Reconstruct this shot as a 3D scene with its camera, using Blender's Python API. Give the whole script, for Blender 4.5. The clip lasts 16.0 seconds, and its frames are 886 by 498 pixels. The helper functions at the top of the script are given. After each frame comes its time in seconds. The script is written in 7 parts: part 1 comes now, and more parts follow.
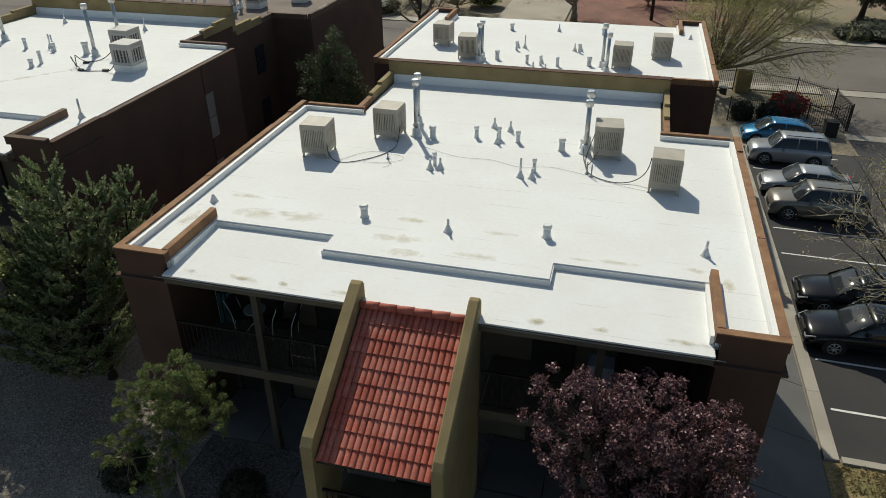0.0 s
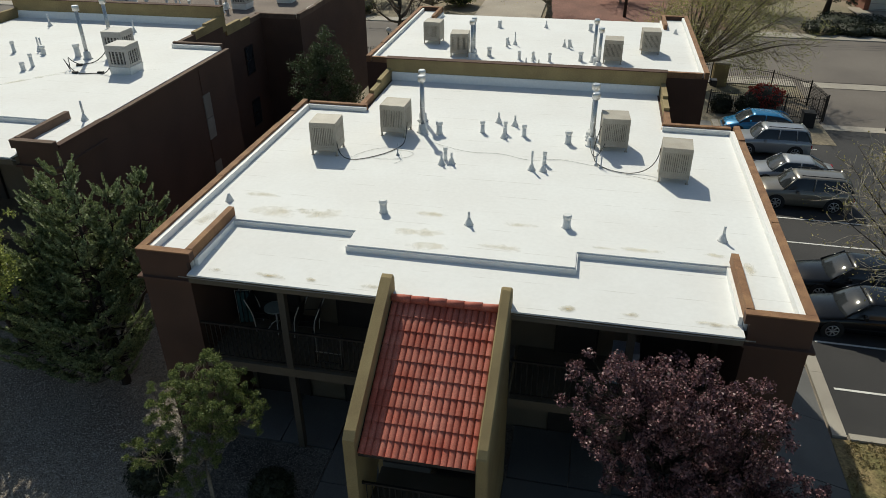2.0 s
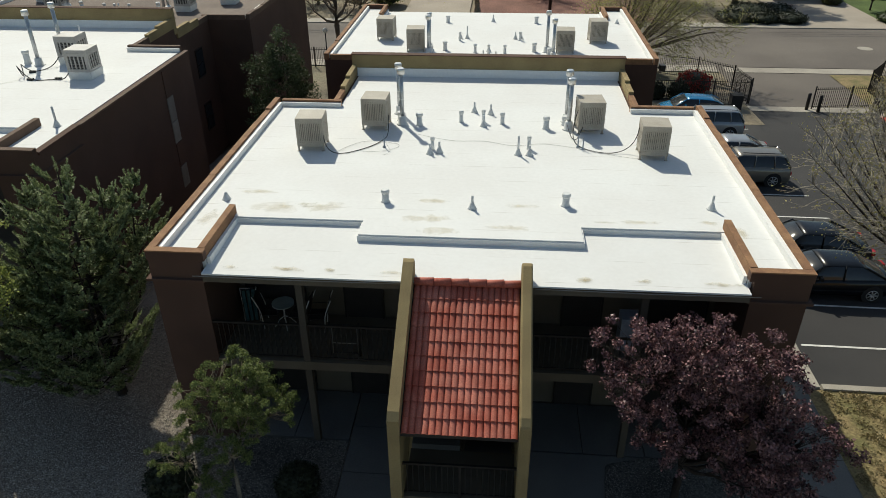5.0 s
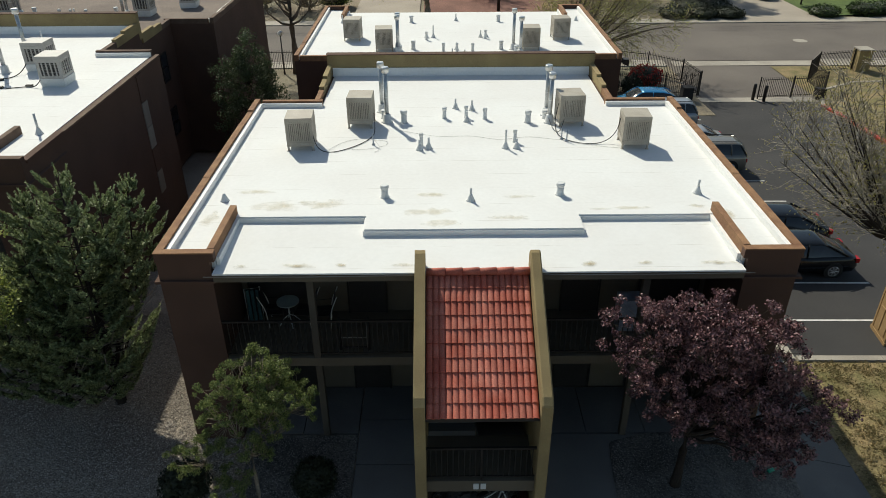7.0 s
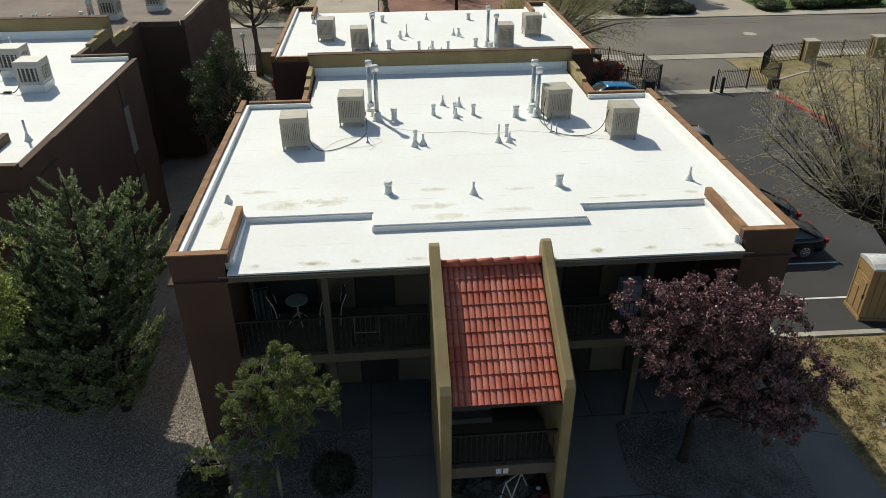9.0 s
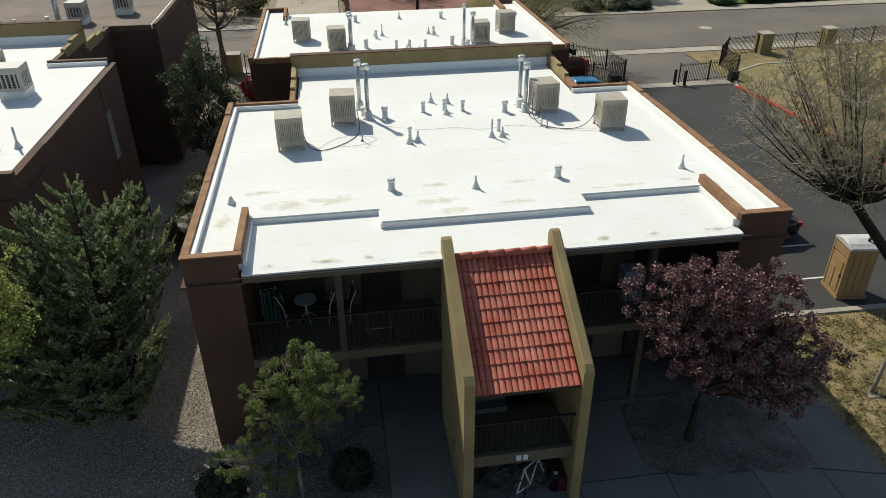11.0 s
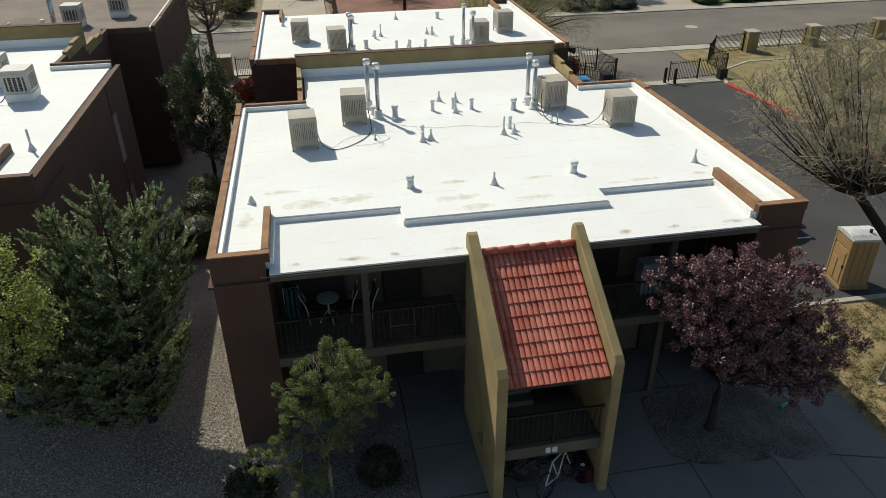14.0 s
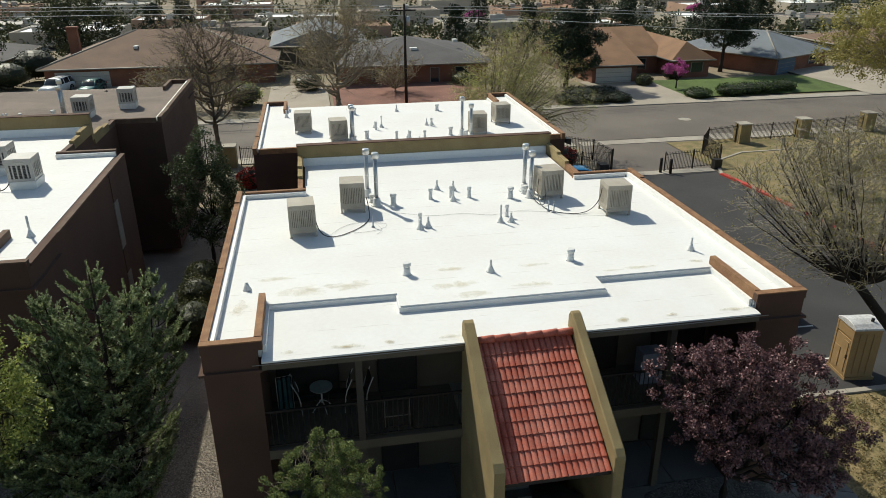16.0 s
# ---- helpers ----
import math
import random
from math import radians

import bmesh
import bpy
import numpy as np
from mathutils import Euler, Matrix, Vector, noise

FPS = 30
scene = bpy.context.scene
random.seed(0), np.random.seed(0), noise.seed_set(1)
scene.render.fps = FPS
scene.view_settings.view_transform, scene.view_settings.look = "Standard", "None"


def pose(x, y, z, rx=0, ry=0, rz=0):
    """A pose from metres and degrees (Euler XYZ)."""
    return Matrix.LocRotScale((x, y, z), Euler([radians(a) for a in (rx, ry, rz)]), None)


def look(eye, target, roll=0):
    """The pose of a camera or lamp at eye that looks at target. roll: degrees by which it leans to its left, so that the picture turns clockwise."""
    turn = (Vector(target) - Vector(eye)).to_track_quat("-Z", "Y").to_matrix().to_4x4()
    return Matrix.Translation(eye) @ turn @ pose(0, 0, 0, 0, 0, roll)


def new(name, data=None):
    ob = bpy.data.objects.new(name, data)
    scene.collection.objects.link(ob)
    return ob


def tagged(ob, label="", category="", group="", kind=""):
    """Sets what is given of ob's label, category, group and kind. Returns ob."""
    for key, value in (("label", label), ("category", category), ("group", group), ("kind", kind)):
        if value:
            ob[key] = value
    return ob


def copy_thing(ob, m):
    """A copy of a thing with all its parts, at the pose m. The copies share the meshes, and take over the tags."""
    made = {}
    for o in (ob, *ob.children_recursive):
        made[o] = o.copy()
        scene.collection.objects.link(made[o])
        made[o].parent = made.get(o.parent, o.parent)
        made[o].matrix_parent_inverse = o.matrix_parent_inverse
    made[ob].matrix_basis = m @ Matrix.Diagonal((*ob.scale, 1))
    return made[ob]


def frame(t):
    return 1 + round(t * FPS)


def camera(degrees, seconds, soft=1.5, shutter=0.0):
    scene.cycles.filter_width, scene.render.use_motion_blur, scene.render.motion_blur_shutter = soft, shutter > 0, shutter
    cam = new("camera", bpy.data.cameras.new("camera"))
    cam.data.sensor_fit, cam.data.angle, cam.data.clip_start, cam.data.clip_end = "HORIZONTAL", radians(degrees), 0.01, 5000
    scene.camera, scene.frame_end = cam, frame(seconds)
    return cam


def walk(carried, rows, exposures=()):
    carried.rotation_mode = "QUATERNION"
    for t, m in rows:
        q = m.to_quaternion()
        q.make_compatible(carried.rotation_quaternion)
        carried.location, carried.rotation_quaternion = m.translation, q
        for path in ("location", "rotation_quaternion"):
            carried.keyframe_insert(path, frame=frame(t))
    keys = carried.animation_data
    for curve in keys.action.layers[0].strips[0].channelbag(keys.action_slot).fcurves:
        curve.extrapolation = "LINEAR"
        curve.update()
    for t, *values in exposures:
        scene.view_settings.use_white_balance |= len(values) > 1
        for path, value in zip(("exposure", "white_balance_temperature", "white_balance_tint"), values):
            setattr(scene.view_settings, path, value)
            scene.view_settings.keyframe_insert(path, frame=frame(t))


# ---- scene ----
cam = camera(63.5, 16.0, soft=0.5)
PATH = [
    (0, (3.750, -12.079, 15.696), (3.226, -10.080, 14.477), -0.3),
    (0.5, (3.442, -12.176, 15.685), (2.942, -10.172, 14.464), -0.4),
    (1, (3.118, -12.322, 15.667), (2.645, -10.309, 14.447), -0.4),
    (1.5, (2.857, -12.482, 15.643), (2.407, -10.464, 14.425), -0.4),
    (2, (2.532, -12.606, 15.622), (2.108, -10.582, 14.404), -0.4),
    (2.5, (2.186, -12.755, 15.587), (1.793, -10.724, 14.369), -0.4),
    (3, (1.848, -12.907, 15.566), (1.486, -10.870, 14.351), -0.4),
    (3.5, (1.544, -13.050, 15.540), (1.225, -11.005, 14.326), -0.5),
    (4, (1.205, -13.178, 15.516), (0.937, -11.125, 14.300), -0.4),
    (4.5, (0.860, -13.337, 15.508), (0.643, -11.279, 14.293), -0.4),
    (5, (0.526, -13.478, 15.485), (0.356, -11.416, 14.270), -0.4),
    (7.5, (-1.254, -14.129, 15.497), (-1.201, -12.059, 14.286), -0.3),
    (8, (-1.601, -14.219, 15.499), (-1.508, -12.149, 14.287), -0.3),
    (8.5, (-1.939, -14.284, 15.512), (-1.812, -12.217, 14.300), -0.3),
    (9, (-2.281, -14.330, 15.505), (-2.117, -12.265, 14.293), -0.3),
    (11.5, (-3.894, -14.467, 15.473), (-3.554, -12.424, 14.260), -0.4),
    (12, (-4.205, -14.468, 15.460), (-3.839, -12.431, 14.246), -0.4),
    (12.5, (-4.469, -14.464, 15.451), (-4.103, -12.426, 14.236), -0.5),
    (13, (-4.565, -14.474, 15.438), (-4.200, -12.444, 14.212), -0.6),
    (13.5, (-4.613, -14.474, 15.426), (-4.250, -12.454, 14.183), -0.6),
    (14, (-4.649, -14.443, 15.412), (-4.282, -12.401, 14.206), -0.5),
    (14.5, (-4.661, -14.422, 15.408), (-4.288, -12.343, 14.268), -0.4),
    (15, (-4.644, -14.406, 15.401), (-4.264, -12.293, 14.329), -0.4),
    (15.5, (-4.583, -14.372, 15.374), (-4.199, -12.226, 14.371), -0.4),
    (16, (-4.511, -14.358, 15.386), (-4.122, -12.187, 14.438), -0.3),
]
walk(cam, [(t, look(eye, target, roll)) for t, eye, target, roll in PATH],
     exposures=((0.0, -0.23, 7000, 2), (5.0, -0.1, 7000, 2), (9.0, 0.03, 7000, 2), (12.5, 0.07, 7000, 2), (16.0, 0.05, 7000, 2)))

# ---- light ----
SUN = Vector((-0.342, 0.634, 0.695))
world = bpy.data.worlds.new("sky")
scene.world = world
world.use_nodes = True
wn = world.node_tree.nodes
sky = wn.new("ShaderNodeTexSky")
sky.sky_type = "NISHITA"
sky.sun_disc = False
sky.sun_elevation = radians(44.4)
sky.sun_rotation = math.atan2(SUN.x, SUN.y)
world.node_tree.links.new(sky.outputs[0], wn["Background"].inputs[0])
wn["Background"].inputs[1].default_value = 0.1
sun_data = bpy.data.lights.new("sun", "SUN")
sun_data.energy, sun_data.angle, sun_data.color = 4.3, radians(0.53), (1.0, 0.955, 0.89)
sun = new("sun", sun_data)
sun.matrix_world = look(SUN * 60, (0, 0, 0))


# ---- materials ----
def mat(name, color, rough=0.8, var=0.25, scale=1.5, fine=25.0, bump=0.15, metal=0.0, tint=None, rnd=0.0, spec=0.4):
    """Two scales of noise over a base colour, with fine relief; tint is the second colour of the large patches."""
    m = bpy.data.materials.new(name)
    m.use_nodes = True
    nt = m.node_tree
    n, l = nt.nodes, nt.links
    b = n["Principled BSDF"]
    b.inputs["Roughness"].default_value = rough
    b.inputs["Metallic"].default_value = metal
    b.inputs["Specular IOR Level"].default_value = spec
    tc = n.new("ShaderNodeTexCoord")
    geo = n.new("ShaderNodeNewGeometry")
    n1, n2 = n.new("ShaderNodeTexNoise"), n.new("ShaderNodeTexNoise")
    n1.inputs["Scale"].default_value, n2.inputs["Scale"].default_value = scale, fine
    n1.inputs["Detail"].default_value, n2.inputs["Detail"].default_value = 5, 3
    l.new(geo.outputs["Position"], n1.inputs["Vector"])
    l.new(geo.outputs["Position"], n2.inputs["Vector"])
    c1 = Vector(color)
    c2 = Vector(tint) if tint else c1 * (1 - var)
    r1 = n.new("ShaderNodeValToRGB")
    r1.color_ramp.elements[0].position, r1.color_ramp.elements[1].position = 0.36, 0.66
    r1.color_ramp.elements[0].color, r1.color_ramp.elements[1].color = (*c2, 1), (*c1, 1)
    l.new(n1.outputs["Fac"], r1.inputs["Fac"])
    mr = n.new("ShaderNodeMapRange")
    mr.inputs["From Min"].default_value, mr.inputs["From Max"].default_value = 0.3, 0.7
    mr.inputs["To Min"].default_value, mr.inputs["To Max"].default_value = 1 - var, 1 + var * 0.6
    l.new(n2.outputs["Fac"], mr.inputs["Value"])
    hsv = n.new("ShaderNodeHueSaturation")
    l.new(r1.outputs["Color"], hsv.inputs["Color"])
    if rnd:
        oi = n.new("ShaderNodeObjectInfo")
        m2 = n.new("ShaderNodeMapRange")
        m2.inputs["To Min"].default_value, m2.inputs["To Max"].default_value = 1 - rnd, 1 + rnd
        l.new(oi.outputs["Random"], m2.inputs["Value"])
        mm = n.new("ShaderNodeMath")
        mm.operation = "MULTIPLY"
        l.new(mr.outputs["Result"], mm.inputs[0])
        l.new(m2.outputs["Result"], mm.inputs[1])
        l.new(mm.outputs[0], hsv.inputs["Value"])
    else:
        l.new(mr.outputs["Result"], hsv.inputs["Value"])
    l.new(hsv.outputs["Color"], b.inputs["Base Color"])
    if bump:
        bp = n.new("ShaderNodeBump")
        bp.inputs["Strength"].default_value = bump
        bp.inputs["Distance"].default_value = 0.02
        l.new(n2.outputs["Fac"], bp.inputs["Height"])
        l.new(bp.outputs["Normal"], b.inputs["Normal"])
    return m


def leaf_mat(name, c1, c2, trans=0.25, rough=0.55, spec=0.35):
    """Leaves that differ one by one, a little translucent."""
    m = bpy.data.materials.new(name)
    m.use_nodes = True
    n, l = m.node_tree.nodes, m.node_tree.links
    b = n["Principled BSDF"]
    b.inputs["Roughness"].default_value = rough
    b.inputs["Specular IOR Level"].default_value = spec
    geo = n.new("ShaderNodeNewGeometry")
    r = n.new("ShaderNodeValToRGB")
    r.color_ramp.elements[0].color, r.color_ramp.elements[1].color = (*c1, 1), (*c2, 1)
    l.new(geo.outputs["Random Per Island"], r.inputs["Fac"])
    l.new(r.outputs["Color"], b.inputs["Base Color"])
    tr = n.new("ShaderNodeBsdfTranslucent")
    l.new(r.outputs["Color"], tr.inputs["Color"])
    mx = n.new("ShaderNodeMixShader")
    mx.inputs[0].default_value = trans
    l.new(b.outputs[0], mx.inputs[1])
    l.new(tr.outputs[0], mx.inputs[2])
    l.new(mx.outputs[0], n["Material Output"].inputs[0])
    return m


def roof_mat():
    """White elastomeric membrane: faint seams, dust and brown ponding marks."""
    m = mat("white_membrane", (0.745, 0.752, 0.742), 0.8, 0.03, 0.5, 9, 0.04, tint=(0.712, 0.71, 0.695))
    n, l = m.node_tree.nodes, m.node_tree.links
    b = n["Principled BSDF"]
    src = b.inputs["Base Color"].links[0].from_socket
    tc = n.new("ShaderNodeTexCoord")
    sep = n.new("ShaderNodeSeparateXYZ")
    l.new(tc.outputs["Object"], sep.inputs[0])
    # lap seams every 0.95 m across the roof, broken by noise
    wob = n.new("ShaderNodeTexNoise")
    wob.inputs["Scale"].default_value = 0.9
    l.new(tc.outputs["Object"], wob.inputs["Vector"])
    add = n.new("ShaderNodeMath")
    add.operation = "MULTIPLY_ADD"
    l.new(wob.outputs["Fac"], add.inputs[0])
    add.inputs[1].default_value = 0.05
    l.new(sep.outputs["Y"], add.inputs[2])
    mod = n.new("ShaderNodeMath")
    mod.operation = "PINGPONG"
    mod.inputs[1].default_value = 0.475
    l.new(add.outputs[0], mod.inputs[0])
    line = n.new("ShaderNodeMath")
    line.operation = "LESS_THAN"
    line.inputs[1].default_value = 0.012
    l.new(mod.outputs[0], line.inputs[0])
    brk = n.new("ShaderNodeTexNoise")
    brk.inputs["Scale"].default_value = 1.3
    l.new(tc.outputs["Object"], brk.inputs["Vector"])
    gt = n.new("ShaderNodeMapRange")
    gt.inputs["From Min"].default_value, gt.inputs["From Max"].default_value = 0.46, 0.62
    gt.inputs["To Max"].default_value = 0.6
    l.new(brk.outputs["Fac"], gt.inputs["Value"])
    seam = n.new("ShaderNodeMath")
    seam.operation = "MULTIPLY"
    l.new(line.outputs[0], seam.inputs[0])
    l.new(gt.outputs["Result"], seam.inputs[1])
    mix = n.new("ShaderNodeMixRGB")
    mix.inputs[2].default_value = (0.5, 0.49, 0.46, 1)
    l.new(seam.outputs[0], mix.inputs[0])
    l.new(src, mix.inputs[1])
    l.new(mix.outputs[0], b.inputs["Base Color"])
    return m


M = {}
M["membrane"] = roof_mat()
M["pocket"] = mat("white_coating", (0.84, 0.84, 0.82), 0.6, 0.04, 0.8, 12, 0.1)
M["stain"] = mat("dried_mud_stain", (0.55, 0.45, 0.30), 0.9, 0.3, 3.0, 30, 0.0, tint=(0.70, 0.66, 0.55))
M["brown"] = mat("brown_stucco", (0.104, 0.056, 0.039), 0.9, 0.2, 0.7, 60, 0.35)
M["coping"] = mat("orange_brown_coping", (0.31, 0.17, 0.085), 0.85, 0.25, 2.5, 40, 0.3, tint=(0.21, 0.105, 0.055))
M["dullcoping"] = mat("weathered_brown_coping", (0.155, 0.10, 0.07), 0.88, 0.25, 2.5, 40, 0.3, tint=(0.11, 0.068, 0.048))
M["ochre"] = mat("ochre_stucco", (0.34, 0.262, 0.128), 0.9, 0.2, 1.2, 60, 0.4, tint=(0.265, 0.198, 0.098))
M["tan"] = mat("tan_stucco", (0.145, 0.12, 0.088), 0.9, 0.2, 1.0, 60, 0.3)
M["post"] = mat("brown_grey_post_paint", (0.095, 0.08, 0.062), 0.85, 0.2, 1.0, 40, 0.2)
M["dark"] = mat("dark_door", (0.035, 0.03, 0.028), 0.6, 0.3, 2, 30, 0.05)
M["trim"] = mat("grey_trim_paint", (0.27, 0.25, 0.22), 0.6, 0.2, 2, 30, 0.1)
M["iron"] = mat("dark_iron", (0.05, 0.045, 0.042), 0.5, 0.3, 5, 60, 0.1, 0.6)
M["gravelroof"] = mat("brown_gravel_roof", (0.23, 0.185, 0.155), 0.95, 0.35, 0.6, 45, 0.6, tint=(0.17, 0.135, 0.115))
M["tile"] = mat("red_clay_tile", (0.52, 0.18, 0.13), 0.75, 0.22, 2.0, 30, 0.12, rnd=0.14, tint=(0.42, 0.10, 0.065))
M["cooler"] = mat("beige_cooler_paint", (0.44, 0.40, 0.335), 0.55, 0.12, 2, 35, 0.06, tint=(0.37, 0.33, 0.27))
# pad and padw are darkened for the shade between the louvres
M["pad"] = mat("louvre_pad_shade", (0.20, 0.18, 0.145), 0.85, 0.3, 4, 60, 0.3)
M["coolerw"] = mat("pale_cooler_paint", (0.46, 0.44, 0.41), 0.45, 0.1, 2, 35, 0.05)
M["padw"] = mat("grey_louvre_pad_shade", (0.07, 0.066, 0.063), 0.85, 0.3, 4, 60, 0.3)
M["galv"] = mat("galvanised_steel", (0.55, 0.57, 0.58), 0.38, 0.2, 3, 30, 0.05, 0.85)
M["cap"] = mat("bright_flue_cap", (0.72, 0.72, 0.71), 0.3, 0.15, 6, 40, 0.05, 0.9)
M["ventw"] = mat("white_coated_vent", (0.70, 0.71, 0.70), 0.6, 0.1, 4, 40, 0.1)
M["cable"] = mat("black_cable", (0.03, 0.03, 0.03), 0.6, 0.2, 5, 50, 0.0)
M["cablew"] = mat("grey_wire", (0.58, 0.58, 0.56), 0.6, 0.2, 5, 50, 0.0)
M["gravel"] = mat("tan_gravel", (0.36, 0.31, 0.255), 0.95, 0.65, 0.5, 26, 1.0, tint=(0.25, 0.21, 0.175))
M["earth"] = mat("dry_earth", (0.30, 0.235, 0.17), 0.95, 0.35, 0.12, 8, 0.4, tint=(0.20, 0.18, 0.12))
M["asphalt"] = mat("worn_asphalt", (0.052, 0.050, 0.050), 0.9, 0.25, 0.25, 50, 0.3, tint=(0.036, 0.035, 0.036))
M["street"] = mat("grey_street_asphalt", (0.17, 0.148, 0.128), 0.9, 0.2, 0.15, 30, 0.3, tint=(0.125, 0.108, 0.095))
M["concrete"] = mat("concrete", (0.40, 0.365, 0.31), 0.88, 0.2, 0.6, 40, 0.25, tint=(0.31, 0.28, 0.24))
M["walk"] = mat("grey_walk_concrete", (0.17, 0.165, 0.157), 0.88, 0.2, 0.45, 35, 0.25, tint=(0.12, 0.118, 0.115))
M["drive"] = mat("pale_driveway_concrete", (0.39, 0.34, 0.28), 0.9, 0.15, 0.3, 25, 0.2)
M["white"] = mat("white_road_paint", (0.72, 0.71, 0.68), 0.7, 0.2, 2, 30, 0.1)
M["red"] = mat("red_kerb_paint", (0.55, 0.055, 0.04), 0.7, 0.25, 1.5, 30, 0.1)
M["lawn"] = mat("dry_lawn", (0.29, 0.215, 0.11), 0.95, 0.45, 1.1, 14, 0.8, tint=(0.16, 0.145, 0.06))
M["green"] = mat("green_lawn", (0.10, 0.15, 0.04), 0.95, 0.35, 0.5, 14, 0.8)
M["bark"] = mat("dark_bark", (0.045, 0.033, 0.026), 0.95, 0.35, 3, 30, 0.8)
M["twig"] = mat("grey_twig", (0.40, 0.33, 0.24), 0.95, 0.35, 3, 30, 0.3)
M["ashtwig"] = mat("ash_grey_twig", (0.40, 0.36, 0.29), 0.95, 0.35, 3, 30, 0.3, tint=(0.24, 0.21, 0.165))
M["darktwig"] = mat("grey_brown_twig", (0.17, 0.135, 0.105), 0.95, 0.35, 3, 30, 0.3)
M["greybark"] = mat("grey_brown_bark", (0.30, 0.25, 0.19), 0.95, 0.35, 3, 30, 0.4)
M["palebark"] = mat("pale_branch", (0.30, 0.265, 0.21), 0.9, 0.3, 3, 30, 0.3)
M["spruce"] = leaf_mat("blue_green_needles", (0.055, 0.09, 0.04), (0.43, 0.49, 0.24), 0.3, 0.5, 0.4)
M["olive"] = leaf_mat("olive_green_leaves", (0.04, 0.07, 0.02), (0.27, 0.31, 0.10), 0.25)
M["lime"] = leaf_mat("fresh_yellow_green_leaves", (0.11, 0.155, 0.035), (0.50, 0.53, 0.16), 0.38)
# the pale pink end of the plum range paints glints on the leaves
M["plum"] = leaf_mat("purple_leaves_with_glints", (0.016, 0.007, 0.009), (0.35, 0.185, 0.19), 0.14, 0.45, 0.4)
M["hedge"] = leaf_mat("hedge_leaves", (0.035, 0.05, 0.015), (0.13, 0.13, 0.05), 0.15)
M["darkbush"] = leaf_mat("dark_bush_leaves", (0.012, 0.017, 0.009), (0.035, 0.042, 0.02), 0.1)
M["bud"] = leaf_mat("spring_buds", (0.24, 0.23, 0.06), (0.44, 0.38, 0.14), 0.35)
M["budgreen"] = leaf_mat("yellow_green_buds", (0.28, 0.30, 0.07), (0.56, 0.54, 0.20), 0.35)
M["pink"] = leaf_mat("pink_blossom", (0.42, 0.07, 0.26), (0.60, 0.16, 0.42), 0.2)
M["redleaf"] = leaf_mat("red_leaves", (0.30, 0.02, 0.02), (0.42, 0.06, 0.04), 0.2)
M["farleaf"] = leaf_mat("far_tree_leaves", (0.035, 0.05, 0.022), (0.10, 0.105, 0.045), 0.15)
M["conifer"] = leaf_mat("dark_conifer_needles", (0.014, 0.026, 0.014), (0.045, 0.062, 0.03), 0.1)
M["box"] = leaf_mat("clipped_box_leaves", (0.03, 0.055, 0.016), (0.085, 0.125, 0.035), 0.15)
M["alleyleaf"] = leaf_mat("mid_green_leaves", (0.03, 0.05, 0.02), (0.11, 0.14, 0.06), 0.2)
M["grass"] = leaf_mat("straw_grass_blades", (0.34, 0.26, 0.14), (0.18, 0.16, 0.07), 0.2)
M["shingle"] = mat("brown_shingle", (0.21, 0.135, 0.095), 0.9, 0.2, 0.4, 12, 0.4, tint=(0.165, 0.105, 0.075))
M["shingleo"] = mat("orange_brown_shingle", (0.27, 0.155, 0.09), 0.9, 0.2, 0.4, 12, 0.4)
M["shingleg"] = mat("grey_shingle", (0.115, 0.11, 0.112), 0.9, 0.2, 0.4, 12, 0.4)
M["shingleb"] = mat("blue_grey_shingle", (0.20, 0.225, 0.25), 0.9, 0.15, 0.4, 12, 0.4)
M["brick"] = mat("red_brown_brick", (0.26, 0.115, 0.075), 0.9, 0.25, 0.8, 20, 0.4)
M["garage"] = mat("cream_garage_door", (0.58, 0.55, 0.50), 0.7, 0.08, 1, 10, 0.05)
M["glassd"] = mat("dark_window_glass", (0.03, 0.035, 0.04), 0.08, 0.1, 1, 5, 0.0, spec=0.6)
M["toilet"] = mat("tan_plastic", (0.36, 0.235, 0.115), 0.5, 0.12, 1.5, 25, 0.05)
M["toiletw"] = mat("white_translucent_roof", (0.62, 0.62, 0.63), 0.5, 0.25, 3, 14, 0.1)
M["rubber"] = mat("tyre_rubber", (0.022, 0.022, 0.023), 0.85, 0.2, 6, 40, 0.1)
M["rim"] = mat("alloy_rim", (0.55, 0.56, 0.58), 0.3, 0.1, 5, 30, 0.0, 0.9)
M["steelw"] = mat("white_metal_furniture", (0.62, 0.62, 0.60), 0.45, 0.1, 3, 30, 0.0)


def paint(name, color, rough=0.25, metal=0.3):
    m = mat(name, color, rough, 0.06, 2, 30, 0.0, metal, spec=0.6)
    m.node_tree.nodes["Principled BSDF"].inputs["Coat Weight"].default_value = 0.6
    m.node_tree.nodes["Principled BSDF"].inputs["Coat Roughness"].default_value = 0.08
    return m


M["car_black"] = paint("black_car_paint", (0.006, 0.007, 0.009), 0.2, 0.0)
M["car_black"].node_tree.nodes["Principled BSDF"].inputs["Coat Weight"].default_value = 0.2
M["car_black"].node_tree.nodes["Principled BSDF"].inputs["Specular IOR Level"].default_value = 0.3
M["car_blue"] = paint("bright_blue_car_paint", (0.015, 0.20, 0.42))
M["car_silver"] = paint("silver_car_paint", (0.33, 0.345, 0.365), 0.3, 0.4)
M["car_tan"] = paint("champagne_car_paint", (0.215, 0.195, 0.165), 0.3, 0.4)
M["car_white"] = paint("white_car_paint", (0.72, 0.73, 0.74), 0.3, 0.0)
M["car_green"] = paint("green_car_paint", (0.05, 0.16, 0.15))
M["lamp"] = mat("headlight_glass", (0.34, 0.36, 0.38), 0.1, 0.1, 5, 30, 0.0, 0.3)
